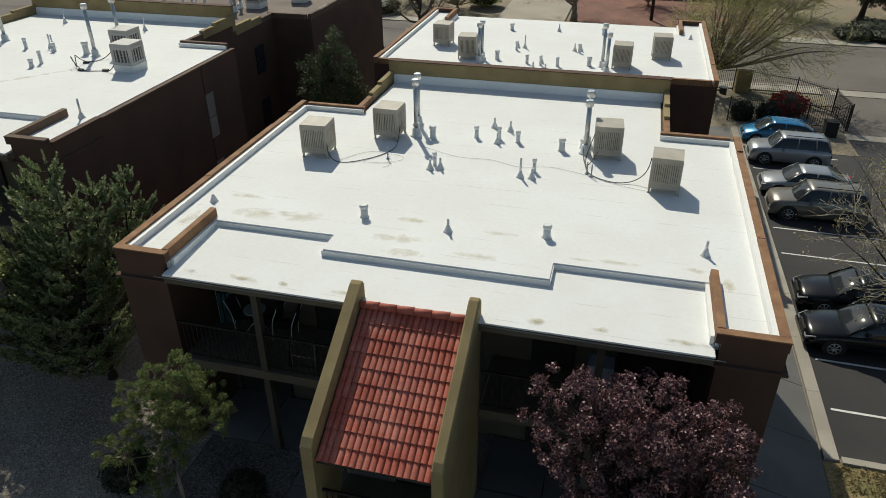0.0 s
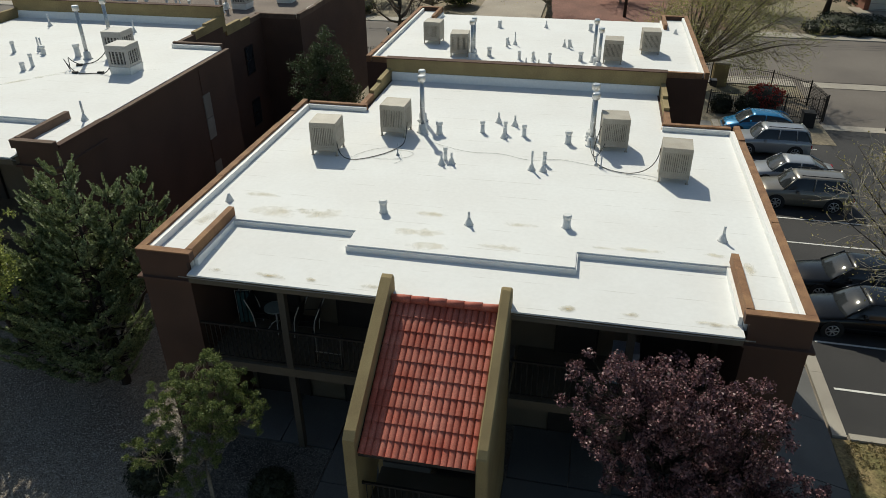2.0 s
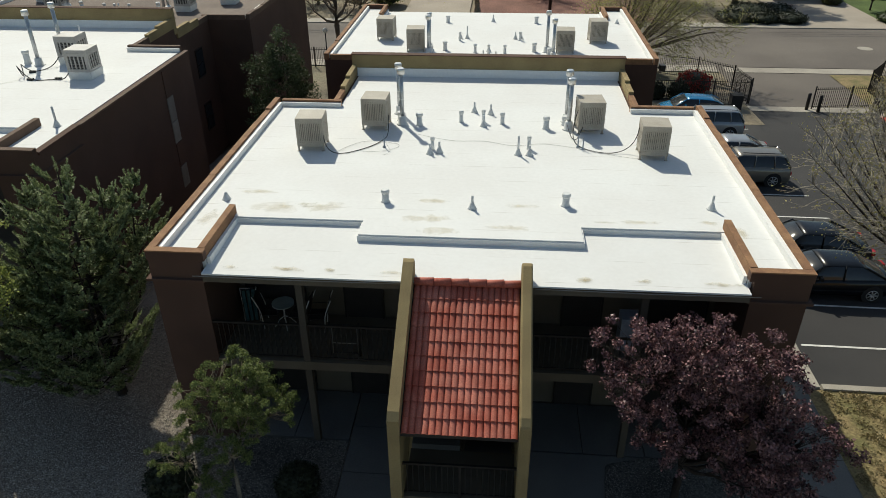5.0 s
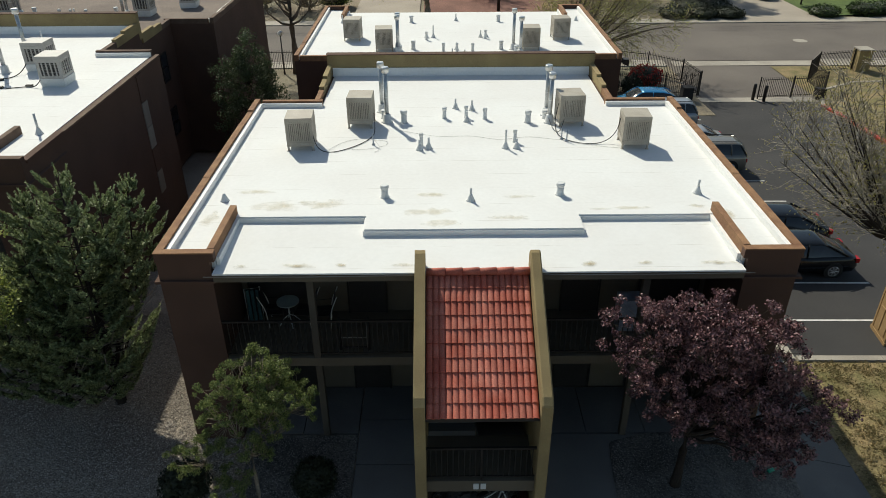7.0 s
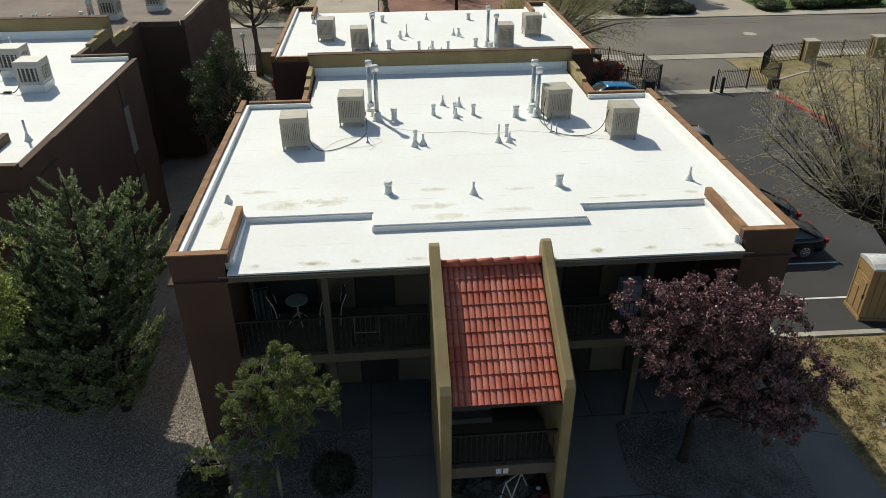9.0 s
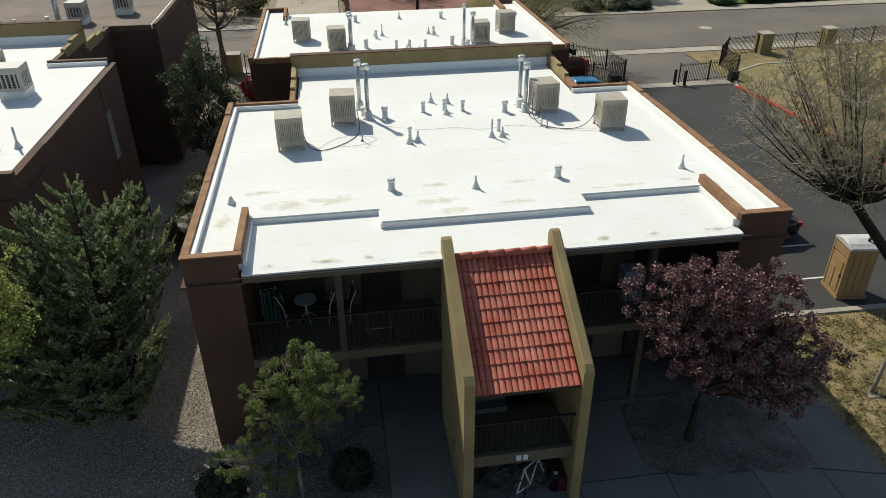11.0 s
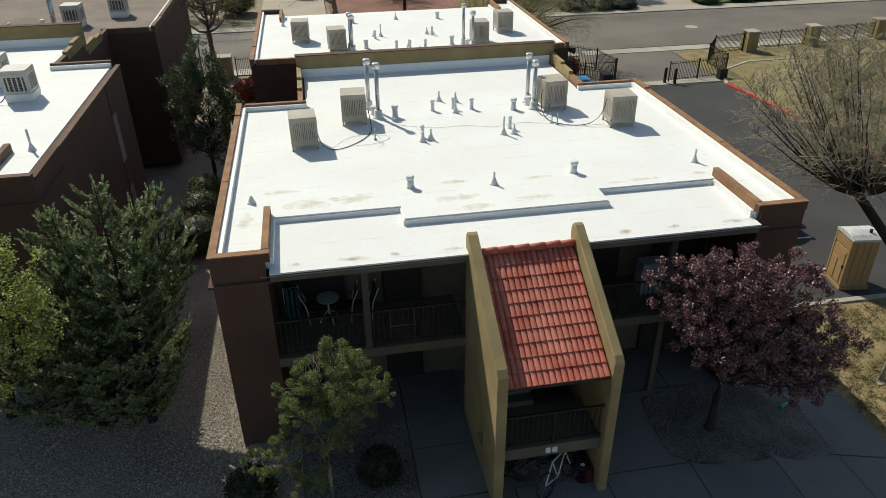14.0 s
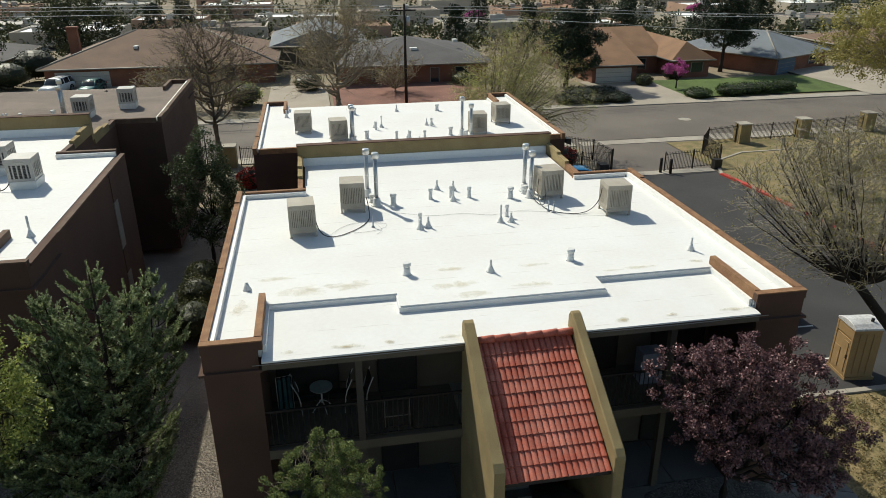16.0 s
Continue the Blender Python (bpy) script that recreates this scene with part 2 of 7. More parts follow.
M["tail"] = mat("red_tail_light", (0.35, 0.01, 0.01), 0.2, 0.1, 5, 30, 0.0)


# ---- mesh helpers ----
def box(bm, x0, x1, y0, y1, z0, z1, mi=0):
    v = [bm.verts.new(p) for p in ((x0, y0, z0), (x1, y0, z0), (x1, y1, z0), (x0, y1, z0), (x0, y0, z1), (x1, y0, z1), (x1, y1, z1), (x0, y1, z1))]
    for f in ((0, 3, 2, 1), (4, 5, 6, 7), (0, 1, 5, 4), (1, 2, 6, 5), (2, 3, 7, 6), (3, 0, 4, 7)):
        bm.faces.new([v[i] for i in f]).material_index = mi
    return v


def prism(bm, pts, axis, a, b, mi=0):
    """Extrude a closed outline from a to b along axis 0, 1 or 2; the outline gives the other two coordinates in order."""
    def put(p, k):
        q = list(p)
        q.insert(axis, k)
        return bm.verts.new(q)
    va, vb = [put(p, a) for p in pts], [put(p, b) for p in pts]
    n = len(pts)
    fs = [bm.faces.new(va), bm.faces.new(vb[::-1])]
    for i in range(n):
        fs.append(bm.faces.new((va[i], va[(i + 1) % n], vb[(i + 1) % n], vb[i])))
    for f in fs:
        f.material_index = mi
    bmesh.ops.recalc_face_normals(bm, faces=fs)
    return va + vb


def ring_tube(bm, pts, radii, seg=6, mi=0):
    """A tube along points with a radius at each, capped."""
    rows = []
    for i, p in enumerate(pts):
        p = Vector(p)
        d = Vector(pts[min(i + 1, len(pts) - 1)]) - Vector(pts[max(i - 1, 0)])
        q = d.to_track_quat("Z", "Y")
        rows.append([bm.verts.new(p + q @ Vector((radii[i] * math.cos(a), radii[i] * math.sin(a), 0))) for a in (math.tau * k / seg for k in range(seg))])
    for r0, r1 in zip(rows, rows[1:]):
        for k in range(seg):
            f = bm.faces.new((r0[k], r0[(k + 1) % seg], r1[(k + 1) % seg], r1[k]))
            f.smooth, f.material_index = True, mi
    for r, flip in ((rows[0], True), (rows[-1], False)):
        f = bm.faces.new(r[::-1] if flip else r)
        f.material_index = mi


def soften(bm, w=0.02, seg=1):
    bmesh.ops.bevel(bm, geom=[e for e in bm.edges if len(e.link_faces) == 2 and e.calc_face_angle(0) > 0.6], offset=w, segments=seg, affect="EDGES", profile=0.6)


def mesh_of(bm, name, *mats):
    me = bpy.data.meshes.new(name)
    bm.to_mesh(me)
    bm.free()
    for m in mats:
        me.materials.append(m)
    return me


def part(name, bm, material, parent=None, label="", bevel=0.0):
    if bevel:
        soften(bm, bevel)
    ob = new(name, mesh_of(bm, name, *(material if isinstance(material, (list, tuple)) else (material,))))
    ob.parent = parent
    return tagged(ob, label)


def thing(name, m, label, category, group="", kind=""):
    ob = new(name)
    ob.matrix_world = m
    return tagged(ob, label, category, group, kind)


def BM():
    return bmesh.new()


# ---- terrain ----
def lerp_table(x, table):
    for (x0, z0), (x1, z1) in zip(table, table[1:]):
        if x <= x1:
            return z0 + (z1 - z0) * max(0, min(1, (x - x0) / (x1 - x0)))
    return table[-1][1]


def G(x, y):
    """Height of the ground: it falls from the buildings to the car park and to the street."""
    a = lerp_table(x, ((-22, 2.4), (-7.4, 1.5), (6.0, 1.4), (10.4, 0.22), (30, 0.0)))
    s = max(0, min(1, (y - 4) / 38))
    s = s * s * (3 - 2 * s)
    return a * (1 - s) - 0.9 * s


def sheet(name, outline_x, outline_y, material, up, label, category, step=1.5, kind="structure", hem=0.0):
    """A patch of ground that follows the terrain, between x and y limits."""
    nx = max(1, int((outline_x[1] - outline_x[0]) / step))
    ny = max(1, int((outline_y[1] - outline_y[0]) / step))
    bm = BM()
    g = [[bm.verts.new((x, y, G(x, y) + up)) for x in np.linspace(*outline_x, nx + 1)] for y in np.linspace(*outline_y, ny + 1)]
    for j in range(ny):
        for i in range(nx):
            bm.faces.new((g[j][i], g[j][i + 1], g[j + 1][i + 1], g[j + 1][i]))
    if hem:
        r = bmesh.ops.extrude_edge_only(bm, edges=[e for e in bm.edges if e.is_boundary])
        for v in r["geom"]:
            if isinstance(v, bmesh.types.BMVert):
                v.co.z -= hem
    ob = part(name, bm, material)
    return tagged(ob, label, category, "", kind)


def ground():
    xs = [-900, -300, -120, -60] + sorted(list(np.arange(-40, 60.1, 2.0)) + [-7.4, 10.4, 10.9]) + [80, 140, 320, 900]
    ys = [-300, -80, -40, -25] + list(np.arange(-16, 62.1, 2.0)) + [80, 130, 260, 600, 1500]
    bm = BM()
    def far(x, y):
        d = max(0.0, y - 75)
        return G(x, y) - 0.03 - min(3.0, d * 0.02)
    g = [[bm.verts.new((x, y, far(x, y))) for x in xs] for y in ys]
    for j in range(len(ys) - 1):
        for i in range(len(xs) - 1):
            f = bm.faces.new((g[j][i], g[j][i + 1], g[j + 1][i + 1], g[j + 1][i]))
            f.material_index = 1 if ys[j] >= 40 or xs[i] > 40 or xs[i] < -40 else 0
    tagged(part("ground", bm, (M["gravel"], M["earth"])), "tan gravel and dry earth around the buildings", "ground", kind="structure")


ground()
sheet("parking_lot", (10.9, 25.2), (4.75, 33.6), M["asphalt"], 0.0, "dark worn asphalt of the car park", "car park")
sheet("parking_lot", (10.9, 17.3), (33.6, 35.1), M["asphalt"], 0.0, "dark worn asphalt beside the iron fence", "car park")
sheet("road", (-140, 140), (44.2, 57.2), M["street"], 0.02, "grey asphalt of the street behind the fence", "street", 4)
sheet("driveway", (17.5, 30.0), (33.4, 44.3), M["street"], 0.0, "grey asphalt entrance from street to car park", "driveway")


# ---- apartment buildings ----
ROOF, STRIP, TOP = 7.02, 6.88, 7.25


def apartment(m, label, roof="membrane", full=True, edge_parapets=True, drop=6.6):
    """One block: a wide body with a recessed balcony front, a narrow neck behind and a tall parapet at its end."""
    a = thing("apartment_building", m, label, "building", "apartment blocks")
    z0 = ROOF - drop
    cop = "coping" if edge_parapets and roof == "membrane" else "dullcoping"
    rm = M[roof]
    # body walls
    wall = None
    for s in (-1, 1):
        for xa, xb, ya, yb in ((7.4, 7.12, 2.3, 10.7), (7.4, 6.18, 0.0, 2.3), (7.12, 5.3, 10.42, 10.7), (5.3, 5.02, 10.7, 14.5)):
            x0, x1 = sorted((s * xa, s * xb))
            bm = BM()
            box(bm, x0, x1, ya, yb, z0, ROOF - 0.02)
            wall = part("wall", bm, M["brown"], a, "dark brown stucco wall", 0.02)
        x0, x1 = sorted((s * 7.5, s * 6.1))
        bm = BM()
        box(bm, x0, x1, -0.09, 2.2, 6.46, 6.52)
        part("ledge", bm, M["brown"], a, "thin projecting stucco ledge", 0.01)
        for za in (4.75, 2.1):
            bm = BM()
            x0, x1 = sorted((s * 5.27, s * 5.32))
            box(bm, x0, x1, 12.1, 12.85, za, za + 1.25)
            wi = part("window", bm, M["glassd"], a, "narrow dark window")
            for ya, yb, zc, zd in ((12.05, 12.1, za, za + 1.25), (12.85, 12.9, za, za + 1.25), (12.05, 12.9, za - 0.05, za), (12.05, 12.9, za + 1.25, za + 1.3), (12.1, 12.85, za + 0.6, za + 0.64)):
                bm = BM()
                x0, x1 = sorted((s * 5.26, s * 5.345))
                box(bm, x0, x1, ya, yb, zc, zd)
                part("frame", bm, M["iron"], wi)
    # recessed apartment front
    bm = BM()
    box(bm, -6.18, 6.18, 2.0, 2.2, z0, ROOF - 0.25)
    part("back_wall", bm, M["tan"], a, "tan stucco wall of the balconies")
    # roof: main deck with the step line towards the eave
    bm = BM()
    pts = [(-6.1, 2.13), (-2.8, 2.13), (-2.8, 1.42), (2.68, 1.42), (2.68, 2.13), (6.1, 2.13), (6.1, 0.15), (7.15, 0.15), (7.15, 10.45), (5.1, 10.45), (5.1, 14.4),
           (-5.1, 14.4), (-5.1, 10.45), (-7.15, 10.45), (-7.15, 0.15), (-6.1, 0.15)]
    prism(bm, pts, 2, ROOF - 0.3, ROOF)
    bmesh.ops.bevel(bm, geom=[e for e in bm.edges if min(v.co.z for v in e.verts) > ROOF - 0.01], offset=0.035, segments=2, affect="EDGES")
    part("roof_deck", bm, rm, a)
    bm = BM()
    v = box(bm, -6.1, 6.1, -0.2, 2.3, 6.6, STRIP - 0.01)
    for k in (4, 5):
        v[k].co.z = STRIP - 0.09
    for k in (0, 1):
        v[k].co.z = STRIP - 0.13
    part("front_roof_strip", bm, rm, a)
    # fascia and drip edge under the eave
    bm = BM()
    box(bm, -6.1, 6.1, -0.17, -0.05, 6.55, STRIP - 0.135)
    part("fascia", bm, M["tan"], a)
    bm = BM()
    ring_tube(bm, [(-6.3, -0.23, 6.735), (-4, -0.235, 6.72), (-1.5, -0.235, 6.74)], [0.012] * 3, 5)
    part("eave_cable", bm, M["trim"], a, "thin grey cable along the eave")
    bm = BM()
    ring_tube(bm, [(1.45, -0.235, 6.735), (4, -0.235, 6.72), (6.3, -0.23, 6.74)], [0.012] * 3, 5)
    part("eave_cable", bm, M["trim"], a, "thin grey cable along the eave")
    # parapets with coping
    def parapet(x0, x1, y0, y1, top, mtl=cop, zb=ROOF - 0.02):
        bm = BM()
        box(bm, x0, x1, y0, y1, zb, top)
        ob = part("parapet", bm, M[mtl], wall, "weathered stucco parapet with brown coping", 0.025)
        return ob
    def flashing(x0, x1, y0, y1, h=0.17):
        bm = BM()
        dx, dy = x1 - x0, y1 - y0
        box(bm, x0, x1, y0, y1, ROOF - 0.05, ROOF + h)
        part("flashing", bm, M["pocket"], wall, "white membrane turned up the parapet", 0.03)
    for s in (-1, 1):
        side = edge_parapets or s < 0
        if side:
            rnd = random.Random(3)
            for y0, y1, dz in ((0.17, 4.1, 0), (4.1, 8.3, 0.012), (8.3, 9.5, -0.01), (9.5, 10.7, 0.03)):
                x0, x1 = sorted((s * 7.42, s * (7.24 + rnd.uniform(-0.012, 0.012))))
                parapet(x0, x1, y0, y1, TOP + dz)
            x0, x1 = sorted((s * 7.24, s * 7.12))
            flashing(x0, x1, 0.26, 10.44)
        else:
            x0, x1 = sorted((s * 7.42, s * 7.26))
            parapet(x0, x1, 2.4, 10.7, ROOF + 0.035)
            x0, x1 = sorted((s * 7.42, s * 7.2))
            parapet(x0, x1, 0.26, 2.4, ROOF + 0.06, "brown")
        x0, x1 = sorted((s * 7.42, s * 6.06))
        parapet(x0, x1, -0.02, 0.17, TOP - 0.034, "brown")
        bm = BM()
        box(bm, x0 - 0.004, x1 + 0.004, -0.026, 0.172, TOP - 0.034, TOP - 0.003)
        part("coping", bm, M[cop], wall, "orange-brown coping", 0.008)
        x0, x1 = sorted((s * 6.24, s * 6.08))
        parapet(x0, x1, 0.17, 2.36, TOP + 0.01)
        x0, x1 = sorted((s * 6.08, s * 6.0))
        bm = BM()
        box(bm, x0, x1, 0.2, 2.3, STRIP - 0.1, STRIP + 0.12)
        part("flashing", bm, M["pocket"], wall, "white membrane turned up the parapet", 0.02)
        x0, x1 = sorted((s * 7.15, s * 5.03))
        parapet(x0, x1, 10.56, 10.72, TOP - 0.01)
        flashing(x0, x1, 10.46, 10.56, 0.15)
        for y0, y1, dz in ((10.72, 11.9, 0.0), (11.9, 12.9, 0.1), (12.9, 14.34, 0.2)):
            x0, x1 = sorted((s * 5.32, s * 5.14))
            parapet(x0, x1, y0, y1, TOP - 0.02 + dz, cop if y0 < 11.9 else "ochre")
    if m.translation.y < 10:
        bm = BM()
        box(bm, -5.32, 5.32, 14.34, 14.62, ROOF - 0.3, 7.83)
        part("fire_wall_parapet", bm, M["ochre"], a, "tall ochre stucco dividing parapet", 0.02)
        bm = BM()
        v = box(bm, -5.12, 5.12, 14.22, 14.345, ROOF - 0.05, ROOF + 0.3)
        for k in (4, 5):
            v[k].co.y += 0.07
        part("flashing", bm, M["pocket"], a, "white membrane turned up the dividing parapet", 0.02)
        bm = BM()
        box(bm, -5.35, 5.35, 14.31, 14.65, 7.83, 7.86)
        part("parapet_cap", bm, M["brown"], a, "thin brown metal cap", 0.008)
    # balconies
    for s in (-1, 1):
        x0, x1 = sorted((s * 6.18, s * 1.43))
        bm = BM()
        box(bm, x0, x1, -0.02, 2.0, 3.95, 4.2)
        part("balcony_slab", bm, M["tan"], a, "grey painted balcony slab edge")
        xp = s * 3.95
        for za, zb in ((z0, 3.95), (4.2, 6.6)):
            bm = BM()
            box(bm, xp - 0.08, xp + 0.08, 0.0, 0.18, za, zb)
            part("post", bm, M["post"], a, "", 0.01)
        # back wall openings
        for za, cx, w, h in ((4.2, s * 5.2, 1.5, 2.05), (4.2, s * 2.85, 0.95, 2.05), (1.5, s * 5.2, 1.5, 2.05), (1.5, s * 2.85, 0.95, 2.05)):
            bm = BM()
            box(bm, cx - w / 2, cx + w / 2, 1.93, 2.02, za, za + h)
            d = part("door", bm, M["dark"], a, "dark glazed balcony door")
            bm = BM()
            box(bm, cx - w / 2 - 0.05, cx - w / 2, 1.9, 1.99, za, za + h)
            box(bm, cx + w / 2, cx + w / 2 + 0.05, 1.9, 1.99, za, za + h)
            box(bm, cx - w / 2 - 0.05, cx + w / 2 + 0.05, 1.9, 1.99, za + h, za + h + 0.05)
            part("door_frame", bm, M["iron"], d)
        bm = BM()
        box(bm, s * 2.0 - 0.45, s * 2.0 + 0.45, 1.92, 2.02, 6.05, 6.45)
        part("window", bm, M["glassd"], a, "small high window")
        if full:
            rail = BM()
            box(rail, x0, x1, 0.03, 0.08, 5.24, 5.29)
            box(rail, x0, x1, 0.04, 0.07, 4.28, 4.31)
            rl = part("railing", rail, M["iron"], a, "dark iron balcony railing")
            bm = BM()
            box(bm, -0.009, 0.009, -0.009, 0.009, 0, 0.94)
            me = mesh_of(bm, "baluster", M["iron"])
            k = x0 + 0.12
            while k < x1:
                b = new("baluster", me)
                b.parent = rl
                b.location = (k, 0.055, 4.3)
                k += 0.125
    return a


def stair_tower(m):
    """Entrance stair tower: two ochre walls with sloping tops and a clay tile roof between them."""
    a = thing("stair_tower", m, "ochre stucco stair tower with red clay tile roof", "stair tower")
    for s in (-1, 1):
        xc = s * 1.31 - 0.04
        out = [(0.12, 0.4), (0.12, 7.12), (0.02, 7.26), (-0.1, 7.24), (-3.02, 5.56), (-3.16, 5.42), (-3.16, 0.4)]
        if s < 0:
            bm = BM()
            hole = [(-2.05, 2.35), (-2.05, 3.1), (-1.9, 3.42), (-1.6, 3.5), (-1.3, 3.42), (-1.15, 3.1), (-1.15, 2.35), (-1.4, 2.2), (-1.8, 2.2)]
            # split round the opening: below, above, before and behind
            prism(bm, [(0.12, 0.4), (0.12, 7.12), (0.02, 7.26), (-0.1, 7.24), (-1.15, 6.636), (-1.15, 0.4)], 0, xc - 0.12, xc + 0.12)
            prism(bm, [(-2.05, 0.4), (-2.05, 6.118), (-3.02, 5.56), (-3.16, 5.42), (-3.16, 0.4)], 0, xc - 0.12, xc + 0.12)
            prism(bm, [(-1.15, 0.4), (-1.15, 2.35), (-1.4, 2.2), (-1.8, 2.2), (-2.05, 2.35), (-2.05, 0.4)], 0, xc - 0.12, xc + 0.12)
            prism(bm, [(-1.15, 3.1), (-1.15, 6.636), (-2.05, 6.118), (-2.05, 3.1), (-1.9, 3.42), (-1.6, 3.5), (-1.3, 3.42)], 0, xc - 0.12, xc + 0.12)
            part("side_wall", bm, M["ochre"], a, "ochre stucco wall with an arched opening")
        else:
            bm = BM()
            prism(bm, out, 0, xc - 0.12, xc + 0.12)
            part("side_wall", bm, M["ochre"], a, "ochre stucco wall", 0.03)
    # roof boarding
    sl = math.atan2(1.66, 2.85)
    y_top, z_top = -0.17, 6.74
    bm = BM()
    prism(bm, [(y_top + 0.1, z_top + 0.02), (-3.02, 5.05), (-3.02, 4.9), (y_top + 0.1, z_top - 0.15)], 0, -1.24, 1.16)
    base = part("tile_roof", bm, M["dark"], a, "red clay tile roof in ten courses")
    # one S-shaped tile
    w, ln = 2.34 / 17, 0.37
    bm = BM()
    prof = [(-0.5, -0.014), (-0.46, -0.014), (-0.42, 0.008), (-0.27, 0.025), (0.0, 0.031), (0.27, 0.025), (0.42, 0.008), (0.46, -0.014), (0.5, -0.014)]
    rows = []
    for k, (yy, up) in enumerate(((0, 0.0), (-ln, 0.03))):
        rows.append([bm.verts.new((px * w, yy, pz + up)) for px, pz in prof])
    lip = [bm.verts.new((px * w, -ln, pz + 0.03)) for px, pz in prof]
    low = [bm.verts.new((px * w, -ln + 0.004, pz - 0.01)) for px, pz in prof]
    for i in range(len(prof) - 1):
        f = bm.faces.new((rows[0][i], rows[1][i], rows[1][i + 1], rows[0][i + 1]))
        f.smooth = True
        bm.faces.new((lip[i], low[i], low[i + 1], lip[i + 1]))
    bmesh.ops.recalc_face_normals(bm, faces=bm.faces[:])
    me = mesh_of(bm, "roof_tile", M["tile"])
    rnd = random.Random(5)
    for r in range(10):
        d = 0.02 + r * 0.332
        for c in range(17):
            t = new("roof_tile", me)
            t.parent = base
            t.matrix_basis = pose(-1.21 + w * (c + 0.5), y_top - d * math.cos(sl), z_top - d * math.sin(sl) + rnd.uniform(-0.004, 0.004), math.degrees(sl), rnd.uniform(-1, 1), rnd.uniform(-0.8, 0.8))
    bm = BM()
    ring_tube(bm, [(0, 0, 0), (0.43, 0, 0.012)], [0.085, 0.095], 10)
    me = mesh_of(bm, "ridge_tile", M["tile"])
    for c in range(6):
        t = new("ridge_tile", me)
        t.parent = base
        t.matrix_basis = pose(-1.21 + 0.39 * c, y_top - 0.03, z_top + 0.07, rnd.uniform(-3, 3), 0, rnd.uniform(-1.5, 1.5))
    # landing, sign bars, railing, upper floor
    bm = BM()
    box(bm, -1.23, 1.15, -2.98, -1.6, 2.78, 3.1)
    lan = part("landing", bm, M["tan"], a, "tan painted stair landing", 0.01)
    bm = BM()
    box(bm, -0.2, -0.08, -2.998, -2.975, 2.86, 3.02)
    part("sign_bar", bm, M["ventw"], lan, "white bar in place of the house number")
    bm = BM()
    box(bm, -0.04, 0.08, -2.998, -2.975, 2.86, 3.02)
    part("sign_bar", bm, M["ventw"], lan, "white bar in place of the house number")
    bm = BM()
    box(bm, -1.23, 1.15, -2.95, -2.9, 4.02, 4.07)
    box(bm, -1.23, 1.15, -2.94, -2.91, 3.18, 3.21)
    box(bm, -0.05, 0.0, -2.95, -2.9, 3.1, 4.02)
    rl = part("railing", bm, M["iron"], a, "iron railing of the landing")
    bm = BM()
    box(bm, -0.009, 0.009, -0.009, 0.009, 0, 0.84)
    me = mesh_of(bm, "baluster", M["iron"])
    for k in range(19):
        b = new("baluster", me)
        b.parent = rl
        b.location = (-1.14 + 0.123 * k, -2.925, 3.2)
    # flights
    bm = BM()
    for k in range(7):
        for bx in ((-1.2, -0.1, -1.6 + 0.27 * k, -1.6 + 0.27 * (k + 1), 3.1 + 0.155 * k, 3.1 + 0.155 * (k + 1)), (0.0, 1.1, -1.6 + 0.27 * k, -1.6 + 0.27 * (k + 1), 2.8 - 0.17 * k, 2.96 - 0.17 * k)):
            bm = BM()
            box(bm, *bx)
            part("step", bm, M["walk"], a, "concrete stair step")
    bm = BM()
    box(bm, -1.43, 1.35, 0.3, 2.0, 3.95, 4.2)
    part("upper_landing", bm, M["trim"], a)
    return a


A0 = apartment(pose(0, 0, 0), "two-storey brown stucco apartment block with white membrane roof")
apartment(pose(0, 28.98, -0.5, 0, 0, 180), "brown stucco apartment block with white roof behind the dividing parapet", full=False)
LB = apartment(pose(-19.2, 3.3, 0.95), "neighbouring brown stucco apartment block with white roof", edge_parapets=False, full=False)
apartment(pose(-19.2, 32.28, 0.45, 0, 0, 180), "brown stucco apartment block with brown gravel roof", roof="gravelroof", full=False)
stair_tower(pose(0, 0, 0))
M["panelg"] = mat("grey_patch_panel", (0.24, 0.21, 0.18), 0.8, 0.15, 2, 30, 0.1)
for za, zb, k in ((5.95, 6.95, "brown"), (5.0, 5.92, "panelg"), (4.15, 4.97, "trim"), (3.2, 4.12, "brown"), (2.3, 3.17, "panelg")):
    bm = BM()
    box(bm, 7.38, 7.43, 8.1, 8.62, za, zb)
    part("wall_panel", bm, M[k], LB, "patched panel of a wall chase", 0.01)


